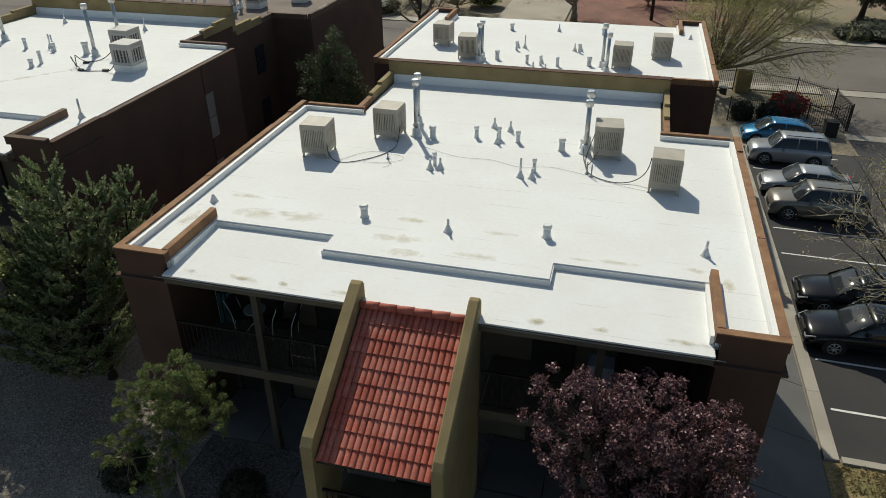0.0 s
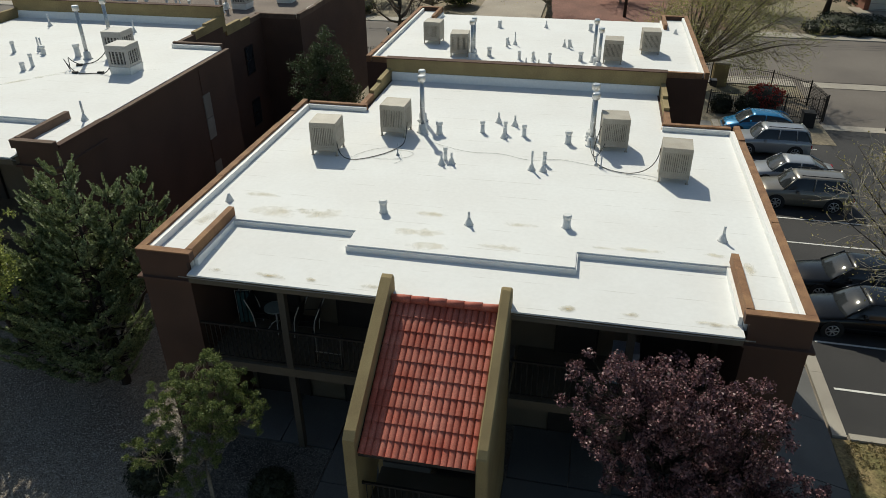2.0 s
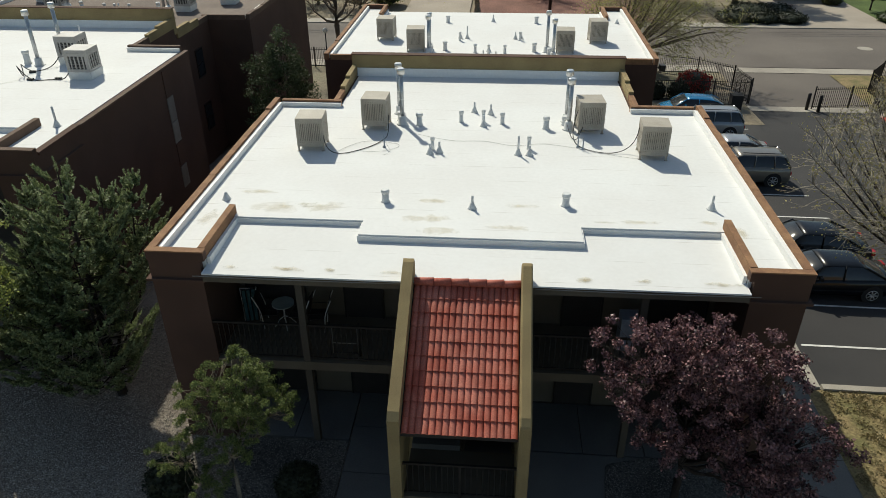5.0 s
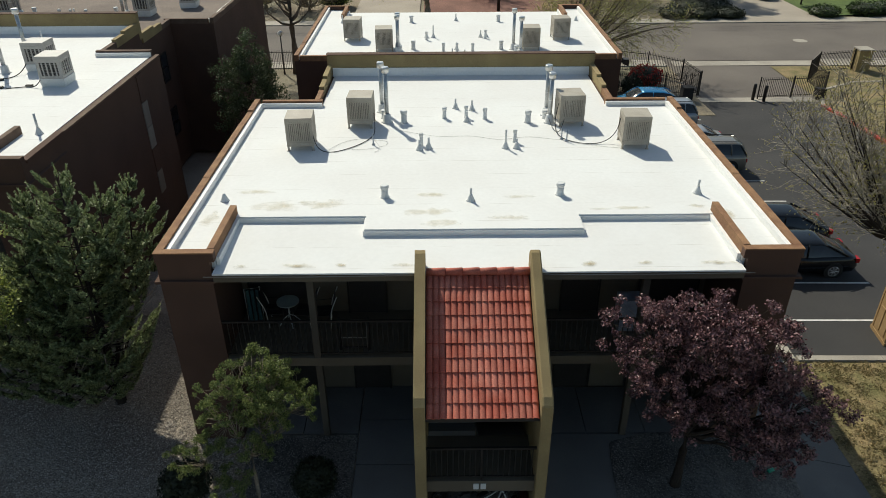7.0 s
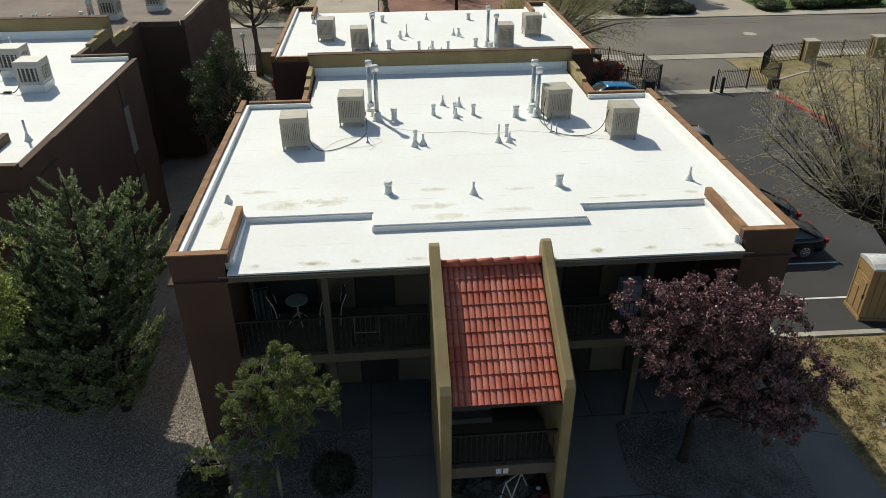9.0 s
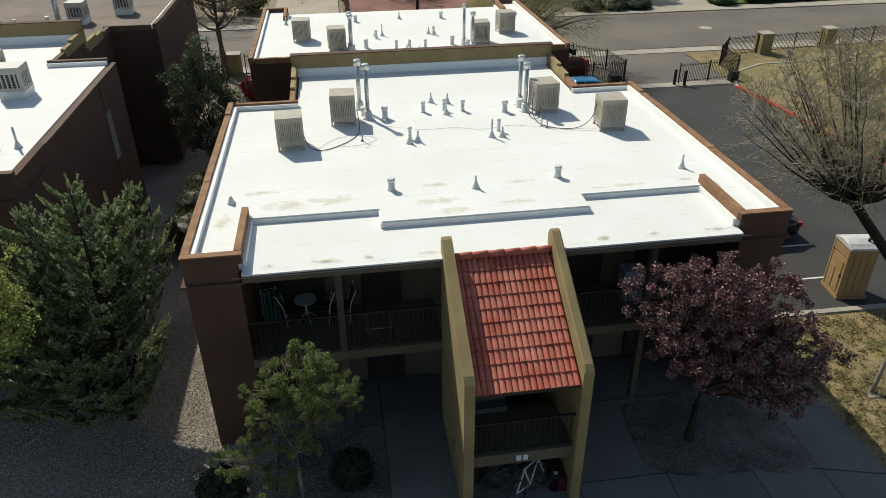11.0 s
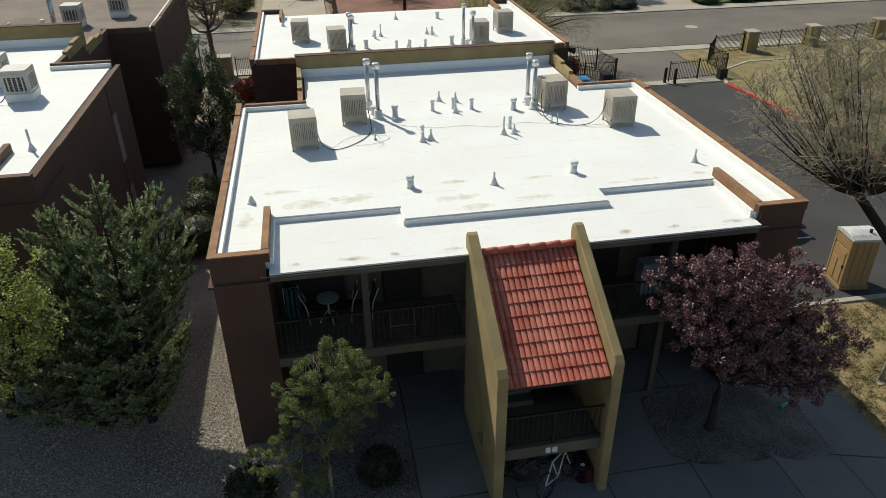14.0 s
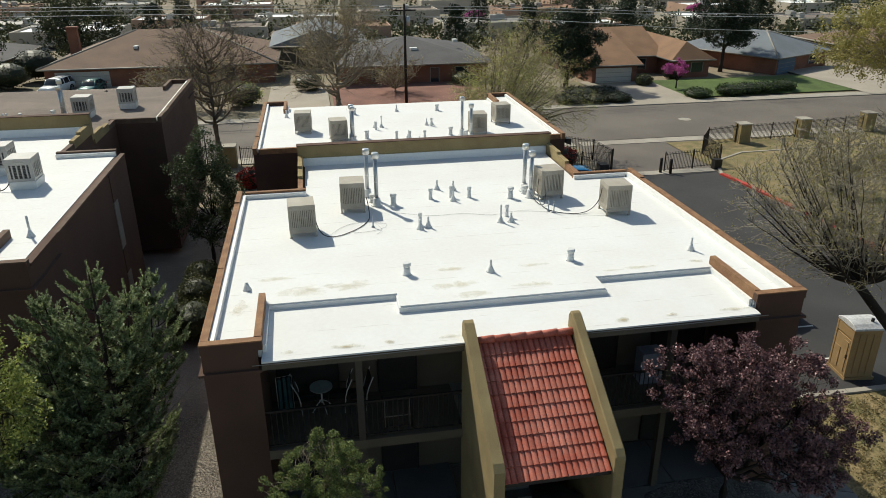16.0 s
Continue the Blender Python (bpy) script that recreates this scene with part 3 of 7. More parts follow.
# ---- things on the roofs ----
def cooler(pale=False):
    """Evaporative cooler: cap, four corner posts, louvred pad panels, pan and legs."""
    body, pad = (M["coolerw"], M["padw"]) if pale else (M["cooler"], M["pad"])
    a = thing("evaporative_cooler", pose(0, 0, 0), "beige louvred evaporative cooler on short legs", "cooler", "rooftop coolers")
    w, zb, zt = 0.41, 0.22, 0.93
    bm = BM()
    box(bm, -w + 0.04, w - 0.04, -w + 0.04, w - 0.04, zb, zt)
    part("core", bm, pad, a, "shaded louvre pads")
    bm = BM()
    v = box(bm, -w, w, -w, w, zt, zt + 0.11)
    for k in (4, 5, 6, 7):
        v[k].co.x *= 0.985
        v[k].co.y *= 0.985
    part("cap", bm, body, a, "beige sheet-metal top", 0.012)
    bm = BM()
    if pale:
        v = box(bm, -w - 0.02, w + 0.02, -w - 0.02, w + 0.02, 0.0, zb + 0.06)
        for k in (0, 1, 2, 3):
            v[k].co.x *= 0.93
            v[k].co.y *= 0.93
    else:
        box(bm, -w, w, -w, w, zb - 0.07, zb + 0.05)
    part("pan", bm, M["ventw"] if pale else body, a, "", 0.01)
    for sx in (-1, 1):
        for sy in (-1, 1):
            bm = BM()
            x0, x1 = sorted((sx * w, sx * (w - 0.05)))
            y0, y1 = sorted((sy * w, sy * (w - 0.05)))
            box(bm, x0, x1, y0, y1, zb, zt)
            part("corner_post", bm, body, a)
            bm = BM()
            x0, x1 = sorted((sx * (w - 0.01), sx * (w - 0.06)))
            y0, y1 = sorted((sy * (w - 0.01), sy * (w - 0.06)))
            box(bm, x0, x1, y0, y1, 0, zb - 0.06)
            box(bm, x0 - 0.02, x1 + 0.02, y0 - 0.02, y1 + 0.02, 0, 0.015)
            if pale:
                bm.free()
            else:
                part("leg", bm, body, a)
    for k in range(4):
        bm = BM()
        n = 5 if pale else 13
        for i in range(n):
            x = -w + 0.05 + (2 * w - 0.1) * (i + 0.5) / n
            if pale:
                x += 0.5 * (2 * w - 0.1) / n
                if i == n - 1:
                    continue
                box(bm, x - 0.022, x + 0.022, -w + 0.008, -w + 0.05, zb + 0.05, zt)
                continue
            hw = 0.022 if i in (0, 4, 8, 12) else 0.017
            box(bm, x - hw, x + hw, -w + 0.008, -w + 0.05, zb + 0.05, zt)
        if pale:
            for i in range(11):
                z = zb + 0.1 + i * 0.055
                box(bm, -w + 0.05, w - 0.05, -w + 0.034, -w + 0.05, z, z + 0.006)
            box(bm, -w + 0.05, -w + 0.11, -w + 0.006, -w + 0.046, zb + 0.06, zt)
            box(bm, w - 0.11, w - 0.05, -w + 0.006, -w + 0.046, zb + 0.06, zt)
        for z in (zb + 0.06, zt - (0.1 if pale else 0.05)):
            box(bm, -w + 0.05, w - 0.05, -w + 0.005, -w + 0.045, z, z + (0.09 if pale else 0.04))
        ob = part("louvre_panel", bm, body, a, "vertical louvres")
        ob.matrix_basis = pose(0, 0, 0, 0, 0, 90 * k)
    return a


def flue(h):
    """Galvanised flue with flashing cone, storm collar and bright cap."""
    a = thing("flue_pipe", pose(0, 0, 0), "galvanised flue pipe with bright metal cap", "flue pipe", "rooftop flues")
    bm = BM()
    ring_tube(bm, [(0, 0, 0.1), (0, 0, h - 0.16)], [0.07, 0.07], 14)
    part("pipe", bm, M["galv"], a)
    bm = BM()
    ring_tube(bm, [(0, 0, 0), (0, 0, 0.02), (0, 0, 0.26), (0, 0, 0.3)], [0.2, 0.15, 0.125, 0.08], 14)
    part("flashing", bm, M["ventw"], a, "white coated flashing collar")
    bm = BM()
    ring_tube(bm, [(0, 0, h - 0.2), (0, 0, h - 0.18), (0, 0, h - 0.03), (0, 0, h)], [0.1, 0.125, 0.125, 0.105], 16)
    part("cap", bm, M["cap"], a, "bright banded flue cap")
    bm = BM()
    ring_tube(bm, [(0, 0, h * 0.45), (0, 0, h * 0.45 + 0.04)], [0.076, 0.076], 14)
    part("band", bm, M["cap"], a)
    return a


def cone_vent(h):
    a = thing("plumbing_vent", pose(0, 0, 0), "small white-coated conical plumbing vent", "roof vent", "plumbing vents")
    bm = BM()
    ring_tube(bm, [(0, 0, 0), (0, 0, 0.03), (0, 0, 0.14), (0, 0, 0.2)], [0.125, 0.105, 0.058, 0.04], 12)
    part("flashing", bm, M["ventw"], a)
    bm = BM()
    ring_tube(bm, [(0, 0, 0.1), (0, 0, h)], [0.033, 0.033], 10)
    part("pipe", bm, M["ventw"], a)
    return a


def cap_vent(h, r=0.085):
    a = thing("capped_vent", pose(0, 0, 0), "short white capped roof vent", "roof vent", "capped vents")
    bm = BM()
    ring_tube(bm, [(0, 0, 0), (0, 0, 0.02), (0, 0, 0.1), (0, 0, h - 0.08)], [r * 1.5, r * 1.25, r * 1.12, r * 1.1], 14)
    part("body", bm, M["ventw"], a)
    bm = BM()
    ring_tube(bm, [(0, 0, h - 0.12), (0, 0, h - 0.09), (0, 0, h - 0.03), (0, 0, h)], [r * 1.12, r * 1.35, r * 1.35, r * 1.1], 14)
    part("hood", bm, M["ventw"], a)
    return a


def cable(pts, r, mtl, label):
    """A sagging cable that lies on the roof, through the points given."""
    cu = bpy.data.curves.new("cable", "CURVE")
    cu.dimensions, cu.bevel_depth, cu.bevel_resolution, cu.resolution_u = "3D", r, 1, 6
    sp = cu.splines.new("NURBS")
    sp.points.add(len(pts) - 1)
    for p, q in zip(sp.points, pts):
        p.co = (*q, 1)
    sp.order_u, sp.use_endpoint_u = 4, True
    cu.materials.append(mtl)
    return tagged(new("cable", cu), label, "cable", "roof cables")


ROOFS = ((pose(0, 0, ROOF), "a"), (pose(0, 28.98, ROOF - 0.5, 0, 0, 180), "b"), (pose(-19.2, 3.3, ROOF + 0.95), "c"), (pose(-19.2, 32.28, ROOF + 0.45, 0, 0, 180), "d"))
COOLERS = ((-5.15, 6.9, 3), (-3.47, 8.78, -2), (3.45, 8.85, 4), (5.12, 6.85, -3))
kit = []
master = cooler()
kit += [(master, x, y, r) for x, y, r in COOLERS]
for h, x, y in ((1.75, -2.87, 10.0), (1.88, -2.64, 8.97), (1.75, 2.78, 9.55), (1.7, 2.8, 8.82)):
    kit.append((flue(h), x, y, 0))
for h, x, y in ((0.36, -0.31, 10.3), (0.36, 0.04, 8.95), (0.36, 0.26, 10.1), (0.33, -1.5, 6.52), (0.36, -1.22, 6.63), (0.6, 1.15, 6.62), (0.32, 1.49, 6.6), (0.37, -0.07, 3.0), (0.4, 6.05, 3.35), (0.22, -6.6, 3.1)):
    kit.append((cone_vent(h), x, y, 0))
for h, x, y, r in ((0.42, -2.07, 8.92, 0.085), (0.4, -0.71, 9.3, 0.06), (0.4, 0.66, 9.2, 0.06), (0.42, 0.03, 9.35, 0.05), (0.42, 2.08, 8.85, 0.085), (0.42, -1.45, 6.85, 0.05), (0.42, 1.48, 7.1, 0.05), (0.36, -2.36, 3.25, 0.085), (0.36, 2.34, 3.32, 0.085), (0.3, -2.75, 9.35, 0.09), (0.3, 2.72, 9.25, 0.09)):
    kit.append((cap_vent(h, r), x, y, 0))
pale = cooler(True)
tagged(pale, "pale grey louvred evaporative cooler on short legs")
set_c = [(pale, 5.13, 7.15, 0), (pale, 3.75, 8.95, 0)]
for h, x, y in ((2.0, 2.62, 8.43), (2.0, 2.85, 9.75), (2.0, -2.7, 9.6)):
    set_c.append((flue(h), x, y, 0))
for h, x, y in ((0.5, -2.43, 12.92), (0.5, 2.04, 12.53), (0.62, 6.75, 2.32), (0.55, -0.03, 9.1), (0.55, 0.14, 9.05)):
    set_c.append((cone_vent(h), x, y, 0))
for h, x, y, r in ((0.5, 2.05, 8.63, 0.1), (0.45, -0.89, 8.72, 0.06), (0.35, 0.5, 8.66, 0.07), (0.5, 1.23, 7.08, 0.055), (0.32, 1.22, 6.59, 0.07), (0.4, -2.3, 8.8, 0.085)):
    set_c.append((cap_vent(h, r), x, y, 0))
placed = set()
for m, key in ROOFS:
    for ob, x, y, r in set_c if key == "c" else kit:
        src = pale if ob is master and key == "d" else ob
        if key == "d" and ob is not master and y < 8:
            continue
        at = m @ pose(x, y, 0, 0, 0, r)
        if src.name not in placed:
            src.matrix_world = at
            placed.add(src.name)
        else:
            copy_thing(src, at)


def on_roof(pts, lift=0.02):
    return [(x, y, ROOF + (z if z else lift)) for x, y, z in pts]


for pts, r, mtl, lab in (
    (((-4.75, 6.6, 0.6), (-4.7, 6.45, 0.3), (-4.55, 6.35, 0), (-4.1, 6.3, 0), (-3.7, 6.6, 0), (-3.3, 7.0, 0), (-3.0, 7.6, 0), (-2.95, 8.0, 0), (-3.02, 8.45, 0.5)), 0.013, "cable", "black power cable between two coolers"),
    (((-4.3, 6.5, 0), (-4.0, 7.1, 0), (-3.5, 7.5, 0), (-2.9, 7.3, 0), (-2.4, 7.2, 0), (-2.6, 6.7, 0), (-3.2, 6.5, 0), (-3.6, 6.55, 0)), 0.005, "cablew", "thin grey control wire on the roof"),
    (((-2.95, 6.93, 0.3), (-2.9, 6.8, 0.1), (-2.5, 6.6, 0), (-2.9, 6.3, 0)), 0.005, "cablew", "thin grey control wire on the roof"),
    (((-2.3, 8.2, 0), (-1.2, 7.6, 0), (-0.6, 7.5, 0), (0.2, 7.7, 0), (1.0, 7.1, 0), (1.8, 7.6, 0), (2.6, 7.3, 0), (3.0, 7.2, 0), (4.1, 6.6, 0), (4.7, 6.5, 0)), 0.005, "cablew", "thin grey control wire across the roof"),
    (((3.05, 8.7, 0.7), (2.9, 8.4, 0.3), (2.85, 7.9, 0), (3.0, 7.3, 0), (3.4, 6.95, 0), (3.9, 6.8, 0), (4.4, 7.0, 0.05), (4.68, 7.0, 0.4), (4.7, 7.0, 0.8)), 0.013, "cable", "black power cable between two coolers"),
    (((2.75, 8.7, 0.2), (2.8, 8.1, 0), (2.95, 7.7, 0), (3.05, 7.9, 0.1), (3.2, 8.3, 0.3)), 0.011, "cable", "black cable at a flue pipe"),
):
    cable(on_roof(pts), r, M[mtl], lab)
for pts, lab in ((((4.75, 6.7, 0.25), (4.6, 6.6, 0.02), (4.28, 6.79, 0.03), (3.7, 6.5, 0.02), (3.35, 6.62, 0.04), (3.0, 6.75, 0.25), (2.75, 6.9, 0.5), (2.7, 7.05, 0.3), (2.85, 7.0, 0.03)), "black power lead on the neighbouring roof"),
                 (((3.4, 8.5, 0.3), (3.3, 8.2, 0.02), (3.1, 7.7, 0.02), (2.9, 7.5, 0.04), (2.75, 7.3, 0.25), (2.8, 7.1, 0.5), (2.95, 6.95, 0.3), (2.95, 6.9, 0.03)), "black power lead on the neighbouring roof")):
    cable([(x - 19.2, y + 3.3, ROOF + 0.95 + z) for x, y, z in pts], 0.016, M["cable"], lab)
for x, y, r in ((2.9, 7.51, 20), (3.35, 6.62, -10), (4.28, 6.79, 0)):
    a = thing("junction_box", pose(x - 19.2, y + 3.3, ROOF + 0.95, 0, 0, r), "small black junction box on the white roof", "junction box", "junction boxes")
    bm = BM()
    box(bm, -0.11, 0.11, -0.06, 0.06, 0, 0.07)
    part("housing", bm, M["cable"], a, "", 0.01)
a = thing("floodlight", pose(7.42, 18.5, 6.3), "black floodlight on the wall corner of the rear block", "floodlight")
bm = BM()
box(bm, 0.0, 0.16, -0.03, 0.03, 0.0, 0.05)
part("bracket", bm, M["iron"], a)
bm = BM()
v = box(bm, 0.1, 0.36, -0.16, 0.16, -0.06, 0.16)
for k in (1, 2):
    v[k].co.z -= 0.08
part("lamp_head", bm, M["iron"], a, "", 0.015)
for x, y in ((-2.95, 6.95), (2.98, 7.3), (3.12, 7.15)):
    a = thing("conduit_stub", pose(x, y, ROOF), "small galvanised conduit stub on the roof", "conduit", "conduit stubs")
    bm = BM()
    ring_tube(bm, [(0, 0, 0), (0, 0, 0.03), (0, 0, 0.06), (0, 0, 0.38)], [0.06, 0.05, 0.02, 0.018], 8)
    part("conduit", bm, M["galv"], a)


# ---- plants ----
def leaf_cloud(name, clumps, count, size, material, parent, seed, flat=0.0, label="", long=1.0):
    """Many small leaves round the clump centres (x, y, z, radius), in one mesh."""
    rs = np.random.RandomState(seed)
    c = np.array(clumps)
    wts = c[:, 3] ** 2
    k = rs.choice(len(c), count, p=wts / wts.sum())
    d = rs.normal(size=(count, 3))
    d /= np.linalg.norm(d, axis=1)[:, None]
    r = 1.1 * rs.uniform(0.02, 1.0, count) ** 0.75
    p = c[k, :3] + d * (r * c[k, 3])[:, None] * np.array((1, 1, 1 - flat))
    u = rs.normal(size=(count, 3))
    u /= np.linalg.norm(u, axis=1)[:, None]
    w = np.cross(u, rs.normal(size=(count, 3)))
    w /= np.linalg.norm(w, axis=1)[:, None] + 1e-9
    s = size * rs.uniform(0.6, 1.3, count)[:, None]
    quad = np.stack((p - u * s * 0.5 * long, p + w * s * 0.32, p + u * s * 0.5 * long, p - w * s * 0.32), 1).reshape(-1, 3)
    me = bpy.data.meshes.new(name)
    me.from_pydata(quad.tolist(), [], np.arange(4 * count).reshape(-1, 4).tolist())
    me.materials.append(material)
    ob = new(name, me)
    ob.parent = parent
    return tagged(ob, label, "", "", "stuff")


def limbs(bm, rnd, start, direction, length, radius, depth, tips, spread=0.6, split=3, up=0.15, seg=6, tw=0.004):
    """A tapered, bent limb with its branches; collects the tips."""
    pts, rad = [Vector(start)], [radius]
    d = Vector(direction).normalized()
    n = 4
    for i in range(n):
        d = (d + Vector((rnd.gauss(0, 0.13), rnd.gauss(0, 0.13), rnd.gauss(up * 0.4, 0.1)))).normalized()
        pts.append(pts[-1] + d * length / n)
        rad.append(max(tw * 0.8, radius * (1 - 0.5 * (i + 1) / n)))
    ring_tube(bm, pts, rad, seg)
    if depth == 0:
        tips.append(pts[-1].copy())
        return
    for k in range(split):
        q = pts[rnd.choice((2, 3, 4)) if k else 4]
        a = rnd.uniform(0, math.tau)
        side = d.orthogonal().normalized()
        side.rotate(Matrix.Rotation(a, 3, d))
        nd = (d + side * rnd.uniform(0.5, 1.2) * spread + Vector((0, 0, up))).normalized()
        limbs(bm, rnd, q, nd, length * rnd.uniform(0.55, 0.82), max(tw, radius * 0.5), depth - 1, tips, spread, split, up, max(3, seg - 1), tw)


def tree(name, x, y, h, trunk_r, crown_r, label, leaf, leaves, size, seed, trunk_h=0.3, bark="bark", depth=3, split=3, spread=0.75, up=0.12, z=None, clump=0.45, flat=0.2, lean=(0, 0), category="tree", tw=0.004, pct=100):
    rnd = random.Random(seed)
    zg = G(x, y) if z is None else z
    a = thing(name, pose(x, y, zg - 0.05), label, category)
    bm = BM()
    th = h * trunk_h
    ring_tube(bm, [(0, 0, 0), (lean[0] * 0.3, lean[1] * 0.3, th * 0.3), (lean[0], lean[1], th)], [trunk_r * 1.35, trunk_r, trunk_r * 0.85], 9)
    tips = []
    nb = 4 if depth > 2 else 3
    for k in range(nb):
        an = math.tau * (k + rnd.uniform(-0.2, 0.2)) / nb
        limbs(bm, rnd, (lean[0], lean[1], th * rnd.uniform(0.85, 1.0)), (math.cos(an) * spread, math.sin(an) * spread, 0.75), (h - th) * 0.42, trunk_r * 0.6, depth - 1, tips, spread, split, up, 6, tw)
    limbs(bm, rnd, (lean[0], lean[1], th), (0, 0, 1), (h - th) * 0.5, trunk_r * 0.7, depth - 1, tips, spread, split, up, 6, tw)
    # fit the crown to its size
    mx = np.percentile([math.hypot(t.x - lean[0], t.y - lean[1]) for t in tips], pct)
    mz = np.percentile([t.z for t in tips], 50 + pct / 2)
    kx, kz = crown_r * 0.9 / mx, (h * 0.95 - th) / (mz - th)
    for v in bm.verts:
        f = max(0, min(1, (v.co.z - th * 0.8) / (th * 0.4 + 1e-6)))
        if f > 0:
            v.co.x = lean[0] + (v.co.x - lean[0]) * (1 + (kx - 1) * f)
            v.co.y = lean[1] + (v.co.y - lean[1]) * (1 + (kx - 1) * f)
            if v.co.z > th:
                v.co.z = th + (v.co.z - th) * kz
    cl = [(lean[0] + (t.x - lean[0]) * kx, lean[1] + (t.y - lean[1]) * kx, th + (t.z - th) * kz if t.z > th else t.z, clump * rnd.uniform(0.6, 1.2)) for t in tips]
    part("trunk", bm, M[bark], a, "branching trunk and limbs")
    if leaves:
        leaf_cloud("crown", cl, leaves, size, M[leaf], a, seed, flat)
    return a


def bent(p, q, rnd, k=0.12):
    """Three points from p to q with a bend between them."""
    p, q = Vector(p), Vector(q)
    ln = (q - p).length
    m = p.lerp(q, 0.5) + Vector((rnd.gauss(0, k), rnd.gauss(0, k), rnd.gauss(0.02, k))) * ln
    return [p, m, q]


def crown_tree(name, base, fork, lobes, tips_n, label, leaf, leaves, size, seed, r=0.12, bark="bark", clump=0.3, flat=0.2, tw=0.006, group="", shell=0.45):
    """A trunk from base to fork, and limbs that divide towards tips spread through the lobes of the crown (centre, radii)."""
    rnd = random.Random(seed)
    rs = np.random.RandomState(seed)
    zg = G(base[0], base[1]) - 0.06
    org = Vector((base[0], base[1], zg))
    a = thing(name, pose(*org), label, "tree", group)
    vol = np.array([l[1][0] * l[1][1] * l[1][2] for l in lobes]) ** 0.8
    tips = []
    for k in rs.choice(len(lobes), tips_n, p=vol / vol.sum()):
        c, e = lobes[k]
        d = rs.normal(size=3)
        d /= np.linalg.norm(d)
        f = (shell + (1 - shell) * rs.rand() ** 0.5) * (1 + 0.12 * math.sin(5 * d[0] + 3 * d[1] + seed) + 0.1 * math.sin(7 * d[2] + 2 * d[0]))
        tips.append(Vector((c[0] + d[0] * e[0] * f, c[1] + d[1] * e[1] * f, c[2] + d[2] * e[2] * f)) - org)
    fk = Vector(fork) - org
    bm = BM()
    ring_tube(bm, [(0, 0, 0), *[tuple(fk * s + Vector((0.03 * math.sin(9 * s), 0.03 * math.cos(7 * s), 0))) for s in (0.35, 0.7)], tuple(fk)], [r * 1.4, r, r * 0.9, r * 0.8], 9)
    n2, n1 = max(8, tips_n // 7), max(4, tips_n // 45)
    mid = [t.lerp(fk, 0.34) for t in rnd.sample(tips, n2)]
    prim = [t.lerp(fk, 0.5) for t in rnd.sample(mid, n1)]
    for p in prim:
        ring_tube(bm, bent(fk, p, rnd), [r * 0.6, r * 0.45, r * 0.32], 6)
    for q in mid:
        p = min(prim, key=lambda c: (c - q).length + 0.4 * (c - fk).length)
        ring_tube(bm, bent(p, q, rnd), [max(tw, r * 0.3), max(tw, r * 0.2), max(tw, r * 0.12)], 5)
    for t in tips:
        q = min(mid, key=lambda c: (c - t).length)
        ring_tube(bm, bent(q, t, rnd), [max(tw, r * 0.1), tw, tw * 0.6], 3)
    part("trunk", bm, M[bark], a, "branching trunk and limbs")
    if leaves:
        leaf_cloud("crown", [(*t, clump * rnd.uniform(0.6, 1.25)) for t in tips], leaves, size, M[leaf], a, seed, flat)
    return a


